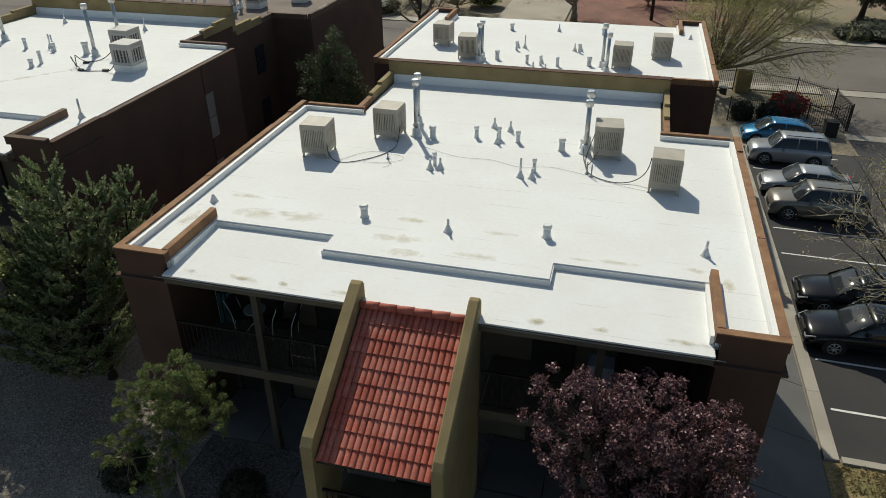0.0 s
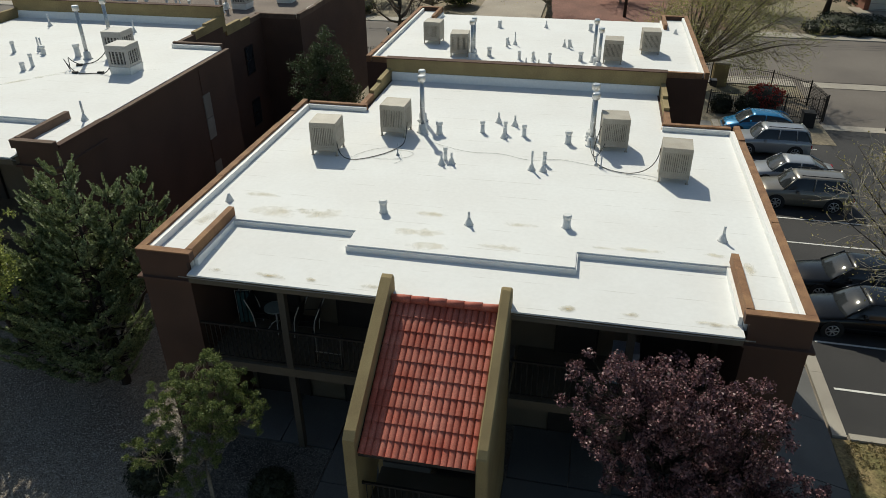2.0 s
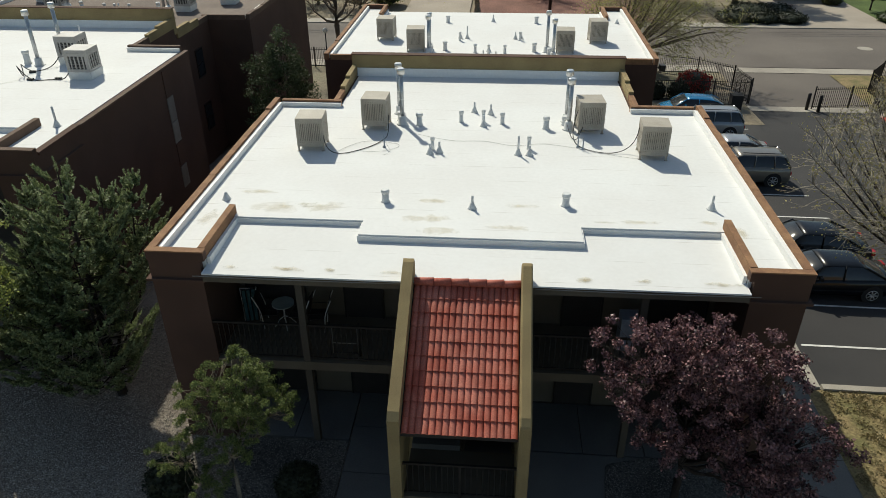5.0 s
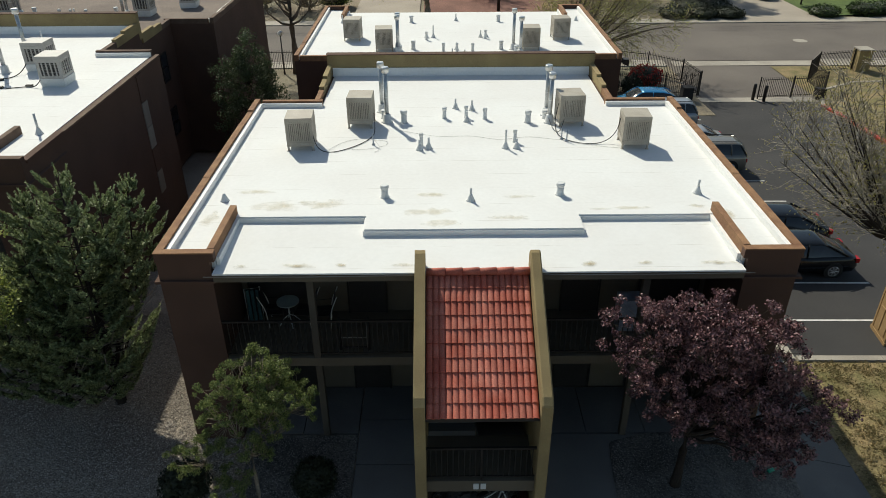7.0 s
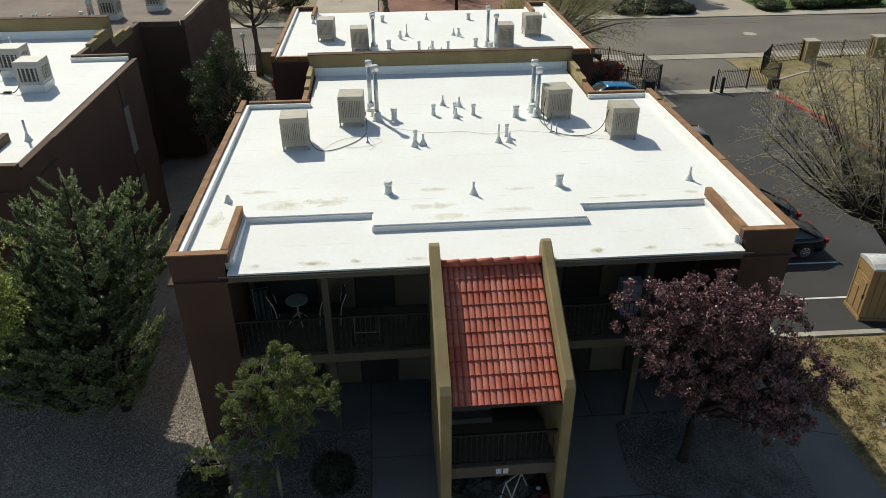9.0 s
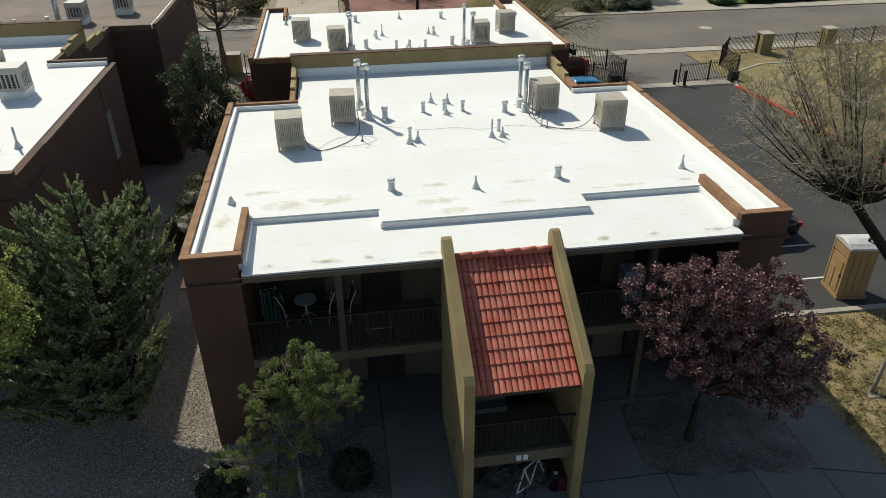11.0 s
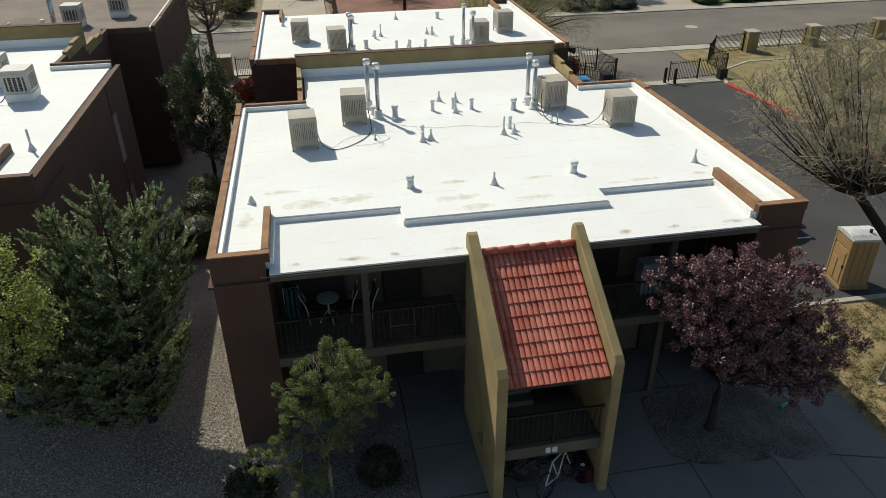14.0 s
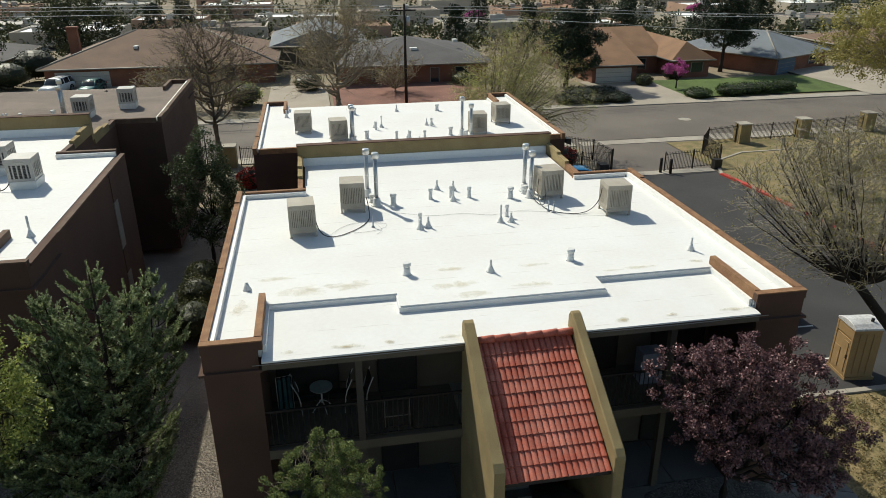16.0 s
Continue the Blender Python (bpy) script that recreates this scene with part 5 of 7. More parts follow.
def soft_stain(name, color, most):
    """Brown dust that thins out to nothing at its rim, for the marks where water stood."""
    m = bpy.data.materials.new(name)
    m.use_nodes = True
    n, l = m.node_tree.nodes, m.node_tree.links
    b = n["Principled BSDF"]
    b.inputs["Base Color"].default_value = (*color, 1)
    b.inputs["Roughness"].default_value = 0.9
    tc = n.new("ShaderNodeTexCoord")
    sub = n.new("ShaderNodeVectorMath")
    sub.operation = "SUBTRACT"
    sub.inputs[1].default_value = (0.5, 0.5, 0)
    l.new(tc.outputs["Generated"], sub.inputs[0])
    mul = n.new("ShaderNodeVectorMath")
    mul.operation = "MULTIPLY"
    mul.inputs[1].default_value = (2, 2, 0)
    l.new(sub.outputs[0], mul.inputs[0])
    ln = n.new("ShaderNodeVectorMath")
    ln.operation = "LENGTH"
    l.new(mul.outputs[0], ln.inputs[0])
    geo = n.new("ShaderNodeNewGeometry")
    no = n.new("ShaderNodeTexNoise")
    no.inputs["Scale"].default_value = 3.5
    no.inputs["Detail"].default_value = 6
    l.new(geo.outputs["Position"], no.inputs["Vector"])
    ad = n.new("ShaderNodeMath")
    ad.operation = "MULTIPLY_ADD"
    ad.inputs[1].default_value = 2.4
    l.new(no.outputs["Fac"], ad.inputs[0])
    l.new(ln.outputs["Value"], ad.inputs[2])
    mr = n.new("ShaderNodeMapRange")
    mr.inputs["From Min"].default_value, mr.inputs["From Max"].default_value = 1.05, 2.0
    mr.inputs["To Min"].default_value, mr.inputs["To Max"].default_value = most, 0.0
    l.new(ad.outputs[0], mr.inputs["Value"])
    tr = n.new("ShaderNodeBsdfTransparent")
    mx = n.new("ShaderNodeMixShader")
    l.new(mr.outputs["Result"], mx.inputs[0])
    l.new(tr.outputs[0], mx.inputs[1])
    l.new(b.outputs[0], mx.inputs[2])
    l.new(mx.outputs[0], n["Material Output"].inputs[0])
    return m


M["dust"] = soft_stain("dust_mark", (0.58, 0.48, 0.27), 0.34)
M["dust2"] = soft_stain("mud_mark", (0.40, 0.32, 0.16), 0.6)
for i, (x, y, rx, ry) in enumerate(((-5.0, 2.75, 1.0, 0.3), (-3.9, 2.85, 0.7, 0.35), (-1.2, 2.35, 0.75, 0.25), (-1.1, 3.35, 0.4, 0.18), (1.1, 3.2, 0.42, 0.17), (0.9, 2.0, 0.6, 0.15), (-0.9, 1.75, 0.8, 0.18),
                                  (4.0, 2.5, 0.6, 0.14), (3.3, 2.45, 0.35, 0.1), (5.7, 2.6, 0.35, 0.14), (-5.9, 3.6, 0.7, 0.14), (-6.7, 2.0, 0.3, 0.5), (6.5, 2.1, 0.15, 0.3))):
    blob("dust_stain", x, y, ROOF, rx, ry, M["dust"], "brown dust stain where water stood on the roof", "stain", i)
for i, (x, rx) in enumerate(((-4.1, 0.4), (-3.2, 0.16), (2.55, 0.3), (3.9, 0.26), (5.6, 0.4), (-1.7, 0.3), (-5.5, 0.2))):
    ob = blob("dust_stain", x, 0.1, 6.81, rx, 0.11, M["dust2"], "dried mud left at the eave of the roof", "stain", 40 + i, 0.008)
    ob.rotation_euler[0] = 0.034
ob = blob("dust_stain", -17.3, 8.6, ROOF + 0.95, 2.9, 0.16, M["dust"], "long dirt streak where water ran across the roof", "stain", 71)
ob.rotation_euler[2] = 0.9
blob("oil_stain", 12.2, 14.9, G(12.2, 14.9), 0.45, 0.2, M["patch"], "dark oil stain on the asphalt", "stain", 77, 0.008)


# ---- cars ----
def car(m, paint_key, label, kind="sedan", length=4.6, width=1.78, height=1.45):
    """Body lofted from cross-sections, glasshouse, roof, wheels with rims, lamps. The nose points to -x."""
    a = thing("car", m, label, "car", "parked cars")
    L, W, H = length, width / 2, height
    if kind == "sedan":
        hood, belt = 0.78, 0.92
        low = [(0.0, 0.62, 0.80), (0.05, 0.72, 0.92), (0.14, 0.80, 0.98), (0.27, 0.90, 1.0), (0.5, 0.93, 1.0), (0.78, 0.96, 1.0), (0.9, 0.97, 0.97), (0.97, 0.92, 0.92), (1.0, 0.7, 0.84)]
        cab = [(0.25, 0.86), (0.40, H - 0.03), (0.62, H), (0.72, H - 0.05), (0.9, 0.95)]
    elif kind == "hatch":
        low = [(0.0, 0.58, 0.80), (0.05, 0.68, 0.92), (0.14, 0.78, 0.98), (0.24, 0.92, 1.0), (0.5, 0.97, 1.0), (0.8, 1.0, 1.0), (0.93, 1.0, 0.96), (0.98, 0.92, 0.92), (1.0, 0.7, 0.86)]
        cab = [(0.2, 0.88), (0.38, H - 0.03), (0.6, H), (0.82, H - 0.1), (0.97, 0.98)]
    else:
        low = [(0.0, 0.75, 0.86), (0.03, 0.92, 0.95), (0.1, 1.0, 0.98), (0.26, 1.06, 1.0), (0.5, 1.08, 1.0), (0.8, 1.08, 1.0), (0.95, 1.08, 0.98), (0.985, 1.02, 0.94), (1.0, 0.72, 0.9)]
        cab = [(0.25, 1.02), (0.37, H - 0.05), (0.6, H), (0.9, H - 0.03), (0.985, 1.06)]
    bm = BM()
    rows = []
    for f, top, wf in low:
        x, w = f * L, W * wf
        zb = 0.34 if f in (0.0, 1.0) else 0.24
        sec = [(-w * 0.9, zb), (-w, zb + 0.14), (-w, top - 0.22), (-w * 0.95, top - 0.07), (-w * 0.82, top), (0, top + 0.025), (w * 0.82, top), (w * 0.95, top - 0.07), (w, top - 0.22), (w, zb + 0.14), (w * 0.9, zb)]
        rows.append([bm.verts.new((x, y, z)) for y, z in sec])
    for r0, r1 in zip(rows, rows[1:]):
        for i in range(len(r0) - 1):
            bm.faces.new((r0[i], r0[i + 1], r1[i + 1], r1[i])).smooth = True
        bm.faces.new((r0[-1], r0[0], r1[0], r1[-1]))
    bm.faces.new(rows[0])
    bm.faces.new(rows[-1][::-1])
    bmesh.ops.recalc_face_normals(bm, faces=bm.faces[:])
    body = part("body", bm, M[paint_key], a)
    # glasshouse: a rounded shell through the side profile, with bowed screens
    line = []
    for i in range(len(cab) - 1):
        p0, p1, p2, p3 = (Vector(cab[max(0, min(len(cab) - 1, i + j))]) for j in (-1, 0, 1, 2))
        for k in range(4):
            t = k / 4
            q = 0.5 * (2 * p1 + (p2 - p0) * t + (2 * p0 - 5 * p1 + 4 * p2 - p3) * t * t + (3 * p1 - p0 - 3 * p2 + p3) * t ** 3)
            line.append((i + t, q.x, min(q.y, H + 0.005)))
    line.append((len(cab) - 1, *cab[-1]))

    def section(f, top, lift=0.0, low=True):
        t = max(0.0, (top - 0.8) / (H - 0.8))
        w = W * (0.93 - 0.2 * t)
        bow = max(0.0, 1 - abs(f - cab[0][0]) / 0.2) * -0.13 + max(0.0, 1 - abs(f - cab[-1][0]) / 0.2) * 0.1
        pts = []
        for c in (-1.0, -0.94, -0.8, -0.45, 0.0, 0.45, 0.8, 0.94, 1.0):
            drop = 0.05 * abs(c) ** 6 + 0.012 * c * c
            pts.append((f * L + bow * (1 - c * c), w * c, top - drop * (0.3 + t) + lift))
        if low:
            pts = [(f * L, -W * 0.93, 0.78)] + pts + [(f * L, W * 0.93, 0.78)]
        return pts
    bm = BM()
    rows = [[bm.verts.new(p) for p in section(f, top)] for _, f, top in line]
    for r0, r1 in zip(rows, rows[1:]):
        for i in range(len(r0) - 1):
            bm.faces.new((r0[i], r0[i + 1], r1[i + 1], r1[i])).smooth = True
    bm.faces.new(rows[0])
    bm.faces.new(rows[-1][::-1])
    bmesh.ops.recalc_face_normals(bm, faces=bm.faces[:])
    part("glasshouse", bm, M["glassd"], a, "dark tinted windows")
    # roof panel over the middle of the shell
    bm = BM()
    over = [(f, top) for i, f, top in line if 1.0 <= i <= len(cab) - 2]
    rows = [[bm.verts.new(p) for p in section(f, top, 0.014, False)] for f, top in over]
    for r0, r1 in zip(rows, rows[1:]):
        for i in range(len(r0) - 1):
            bm.faces.new((r0[i], r0[i + 1], r1[i + 1], r1[i])).smooth = True
    under = bmesh.ops.extrude_face_region(bm, geom=bm.faces[:])["geom"]
    for v in under:
        if isinstance(v, bmesh.types.BMVert):
            v.co.z -= 0.012
    bmesh.ops.recalc_face_normals(bm, faces=bm.faces[:])
    part("roof", bm, M[paint_key], a)
    for s in (-1, 1):
        for (f0, t0), (f1, t1) in ((cab[0], cab[1]), (cab[-1], cab[-2]), ((0.56, 0.85), (0.57, H - 0.02))) + ((((0.8, 0.95), (0.78, H - 0.03)),) if kind == "suv" else ()):
            bm = BM()
            def at(f, t):
                k = max(0.0, (t - 0.8) / (H - 0.8))
                return (f * L, s * (W * (0.93 - 0.2 * k) + 0.006), t)
            ring_tube(bm, [at(f0, t0), at((f0 + f1) / 2, (t0 + t1) / 2), at(f1, t1 - 0.02)], [0.035] * 3, 5)
            part("pillar", bm, M[paint_key], a)
        bm = BM()
        x = cab[0][0] * L + 0.55
        y0, y1 = sorted((s * W * 0.97, s * (W + 0.17)))
        box(bm, x, x + 0.1, y0, y1, 0.96, 1.09)
        part("mirror", bm, M[paint_key], a, "", 0.02)
        bm = BM()
        v = box(bm, -0.012, 0.28, *sorted((s * W * 0.5, s * W * 0.77)), 0.5, 0.57)
        for p in v:
            if p.co.x > 0.2:
                p.co.y += s * W * 0.125
                p.co.z += 0.105
        part("headlight", bm, M["lamp"], a, "clear headlight", 0.02)
        bm = BM()
        y0, y1 = sorted((s * W * 0.6, s * W * 0.93))
        box(bm, L - 0.14, L + 0.005, y0, y1, 0.68, 0.86)
        part("tail_light", bm, M["tail"], a, "red tail light", 0.02)
        if kind == "suv":
            bm = BM()
            ring_tube(bm, [(0.42 * L, s * W * 0.6, H + 0.06), (0.88 * L, s * W * 0.6, H + 0.05)], [0.02, 0.02], 6)
            part("roof_rail", bm, M["rubber"], a, "black roof rail")
        for f in (0.19, 0.80):
            r = 0.33 if kind != "suv" else 0.37
            bm = BM()
            y0, y1 = s * (W - 0.2), s * (W + 0.012)
            ring_tube(bm, [(f * L, y0, r), (f * L, y0 + s * 0.03, r), (f * L, y1 - s * 0.03, r), (f * L, y1, r)], [r * 0.93, r, r, r * 0.93], 20)
            wh = part("wheel", bm, M["rubber"], a, "black tyre")
            bm = BM()
            ring_tube(bm, [(f * L, y1 - s * 0.02, r), (f * L, y1 + s * 0.004, r)], [r * 0.2, r * 0.17], 12)
            for k in range(7):
                an = math.tau * k / 7
                ring_tube(bm, [(f * L, y1 + s * 0.003, r), (f * L + r * 0.63 * math.cos(an), y1 + s * 0.003, r + r * 0.63 * math.sin(an))], [0.03, 0.025], 4)
            n = 20
            ring_tube(bm, [(f * L + r * 0.64 * math.cos(math.tau * k / n), y1 + s * 0.002, r + r * 0.64 * math.sin(math.tau * k / n)) for k in range(n + 1)], [0.016] * (n + 1), 4)
            part("rim", bm, M["rim"], wh, "alloy spoked rim")
            bm = BM()
            ring_tube(bm, [(f * L, s * W * 0.99, r), (f * L, s * (W + 0.004), r)], [r * 1.17, r * 1.15], 20)
            part("wheel_arch", bm, M["rubber"], a, "black wheel arch")
    bm = BM()
    box(bm, -0.02, 0.05, -W * 0.42, W * 0.42, 0.42, 0.66)
    part("grille", bm, M["iron"], a, "dark grille", 0.01)
    bm = BM()
    box(bm, -0.05, 0.2, -W * 0.86, W * 0.86, 0.28, 0.42)
    part("bumper", bm, M[paint_key], a, "", 0.04)
    return a


def park(x, y, turn, *rest, **kw):
    L = kw.get("length", 4.6)
    cx = x + L / 2
    sl = -math.degrees(math.atan2(G(x + 4, y) - G(x, y), 4))
    at = pose(cx, y, G(cx, y) - 0.01, 0, sl, turn) @ pose(-L / 2, 0, 0)
    return car(at, *rest, **kw)


park(10.75, 10.65, 1, "car_black", "black sedan parked nose to the kerb", "sedan", length=4.8)
park(10.95, 13.15, -1, "car_black", "black sedan with chrome-lined windows parked", "sedan", length=4.75)
park(11.0, 21.4, 0, "car_tan", "champagne sport utility car with roof rails", "suv", length=4.25, width=1.72, height=1.66)
park(11.0, 24.2, 0, "car_silver", "silver sedan with a sunroof", "sedan", length=4.3, width=1.7, height=1.4)
park(10.9, 28.7, 0, "car_silver", "silver sport utility car with roof rails", "suv", length=4.15, width=1.72, height=1.66)
park(10.9, 32.1, 0, "car_blue", "bright blue hatchback beside the fence", "hatch", length=4.0, width=1.7, height=1.4)
car(pose(-34.9, 75.4, -0.9, 0, 0, 75), "car_white", "white pickup-like car in a driveway", "suv", 4.9, 1.9, 1.75)
car(pose(-30.7, 75.3, -0.9, 0, 0, 80), "car_green", "dark green sedan in a driveway", "sedan", 4.5)


# ---- portable toilet ----
def toilet(m):
    a = thing("portable_toilet", m, "tan plastic portable toilet with white roof", "portable toilet")
    bm = BM()
    box(bm, -0.58, 0.58, -0.58, 0.58, 0.0, 0.12)
    part("base", bm, M["toilet"], a, "", 0.02)
    bm = BM()
    box(bm, -0.52, 0.52, -0.52, 0.52, 0.12, 2.1)
    part("cabin", bm, M["toilet"], a, "", 0.03)
    bm = BM()
    prof = [(-0.57, 2.08), (-0.57, 2.16), (-0.35, 2.27), (0, 2.32), (0.35, 2.27), (0.57, 2.16), (0.57, 2.08)]
    prism(bm, prof, 0, -0.57, 0.57)
    part("roof", bm, M["toiletw"], a, "scuffed white domed roof", 0.02)
    bm = BM()
    ring_tube(bm, [(0.25, -0.2, 2.25), (0.25, -0.2, 2.42)], [0.055, 0.055], 10)
    part("vent_pipe", bm, M["rubber"], a, "black vent pipe")
    bm = BM()
    box(bm, -0.555, -0.52, -0.42, 0.42, 0.14, 1.62)
    d = part("door", bm, M["toilet"], a, "", 0.012)
    for y0, y1, z0, z1 in ((-0.36, -0.04, 0.25, 1.5), (0.04, 0.36, 0.25, 1.1)):
        bm = BM()
        box(bm, -0.575, -0.55, y0, y1, z0, z1)
        part("door_panel", bm, M["toilet"], d, "", 0.01)
    bm = BM()
    box(bm, -0.59, -0.555, -0.4, -0.34, 0.85, 1.0)
    part("latch", bm, M["rubber"], d, "dark latch")
    bm = BM()
    box(bm, -0.555, -0.52, -0.46, 0.46, 1.7, 2.05)
    part("header_panel", bm, M["toilet"], a, "", 0.012)
    for y in (-0.49, 0.49):
        bm = BM()
        box(bm, -0.565, -0.5, y - 0.04, y + 0.04, 0.12, 2.08)
        part("jamb", bm, M["toilet"], a, "", 0.012)
    for x in (-0.26, 0.0, 0.26):
        for s in (-1, 1):
            bm = BM()
            box(bm, x - 0.05, x + 0.05, s * 0.53 - 0.012, s * 0.53 + 0.012, 0.25, 1.95)
            part("rib", bm, M["toilet"], a)
    return a


toilet(pose(14.9, 5.85, G(14.9, 5.85), 0, 0, -7))


# ---- fences, gates, pillars ----
def iron_fence(pts, h, label, name="iron_fence", gap=0.13, post_every=2.2):
    """Railing of square pickets with two rails and posts."""
    a = thing(name, pose(0, 0, 0), label, "fence")
    stuff = BM()
    for p, q in zip(pts, pts[1:]):
        p, q = Vector((*p, 0)), Vector((*q, 0))
        n = max(1, int((q - p).length / gap))
        for k in range(n):
            c = p.lerp(q, k / n)
            z = G(c.x, c.y)
            box(stuff, c.x - 0.011, c.x + 0.011, c.y - 0.011, c.y + 0.011, z + 0.08, z + h)
        m = max(1, round((q - p).length / post_every))
        for k in range(m + 1):
            c = p.lerp(q, k / m)
            bm = BM()
            z = G(c.x, c.y)
            box(bm, c.x - 0.035, c.x + 0.035, c.y - 0.035, c.y + 0.035, z - 0.1, z + h + 0.06)
            part("post", bm, M["iron"], a)
        for zz in (0.18, h - 0.16):
            bm = BM()
            ring_tube(bm, [(c.x, c.y, G(c.x, c.y) + zz) for c in (p, p.lerp(q, 0.5), q)], [0.022] * 3, 4)
            part("rail", bm, M["iron"], a)
    tagged(part("fence_panel", stuff, M["iron"], a), kind="stuff")
    return a


def pillar(x, y, w, h, label="square ochre stucco pillar of the perimeter fence"):
    a = thing("pillar", pose(x, y, G(x, y) - 0.1), label, "pillar", "fence pillars")
    bm = BM()
    box(bm, -w / 2, w / 2, -w / 2, w / 2, 0, h)
    part("shaft", bm, M["ochre"], a, "", 0.03)
    bm = BM()
    box(bm, -w / 2 - 0.04, w / 2 + 0.04, -w / 2 - 0.04, w / 2 + 0.04, h, h + 0.1)
    part("cap", bm, M["concrete"], a, "pale concrete cap", 0.015)


iron_fence(((10.4, 35.4), (17.4, 35.2)), 1.6, "black iron picket fence behind the parked cars")
iron_fence(((12.4, 41.9), (15.2, 40.6), (17.2, 38.4), (17.5, 35.2)), 1.7, "black iron fence curving to the entrance")
iron_fence(((-10.5, 42.2), (11.3, 42.2)), 1.6, "black iron fence along the street")
iron_fence(((-40, 42.2), (-12, 42.2)), 1.6, "black iron fence along the street")
iron_fence(((32.6, 41.5), (37.6, 41.9)), 1.5, "black iron fence between pillars")
iron_fence(((38.8, 42.0), (45.0, 42.8)), 1.5, "black iron fence between pillars")
iron_fence(((46.0, 43.0), (62, 43.2)), 1.5, "black iron fence between pillars")
iron_fence(((26.4, 35.2), (26.6, 38.2), (28.4, 40.6), (31.4, 41.3)), 1.6, "black iron fence curving to the entrance")
iron_fence(((21.3, 34.2), (26.2, 34.8)), 1.5, "black iron driveway gate standing open", "driveway_gate")
for x, y in ((31.95, 41.2), (38.2, 41.9), (45.5, 42.9), (62.4, 43.2), (-11.3, 42.3), (11.9, 42.2)):
    pillar(x, y, 1.0, 1.75)
for x, y in ((20.9, 34.0), (21.5, 33.6)):
    a = thing("bollard", pose(x, y, G(x, y) - 0.05), "black steel bollard at the gate", "bollard", "bollards")
    bm = BM()
    ring_tube(bm, [(0, 0, 0), (0, 0, 1.15), (0, 0, 1.2)], [0.11, 0.11, 0.06], 12)
    part("tube", bm, M["iron"], a)
a = thing("gate_motor", pose(25.6, 34.2, G(25.6, 34.2)), "black gate motor box at the kerb", "gate motor")
bm = BM()
box(bm, -0.3, 0.3, -0.25, 0.25, 0, 0.75)
part("housing", bm, M["iron"], a, "", 0.03)
a = thing("trash_bin", pose(16.2, 33.9, G(16.2, 33.9)), "dark rubbish bin beside the fence", "bin")
bm = BM()
v = box(bm, -0.35, 0.35, -0.35, 0.35, 0, 1.0)
part("tub", bm, M["rubber"], a, "", 0.03)


def lamp_post(x, y, h):
    a = thing("street_lamp", pose(x, y, G(x, y)), "thin dark lamp post with a white globe", "street lamp")
    bm = BM()
    ring_tube(bm, [(0, 0, 0), (0, 0, 0.3), (0, 0, h)], [0.09, 0.05, 0.045], 10)
    part("pole", bm, M["iron"], a)
    bm = BM()
    bmesh.ops.create_uvsphere(bm, u_segments=14, v_segments=8, radius=0.2, matrix=Matrix.Translation((0, 0, h + 0.15)))
    part("globe", bm, M["ventw"], a, "white glass globe")


lamp_post(-12.9, 41.2, 3.0)
a = thing("sign_post", pose(12.1, 0.35, G(12.1, 0.35)), "pale leaning wooden post on the lawn", "post")
bm = BM()
ring_tube(bm, [(0, 0, -0.1), (0.25, 0.2, 1.2)], [0.07, 0.06], 8)
part("shaft", bm, M["palebark"], a)
bm = BM()
box(bm, -0.2, 0.2, -0.2, 0.2, -0.05, 0.06)
part("footing", bm, M["concrete"], a, "", 0.02)


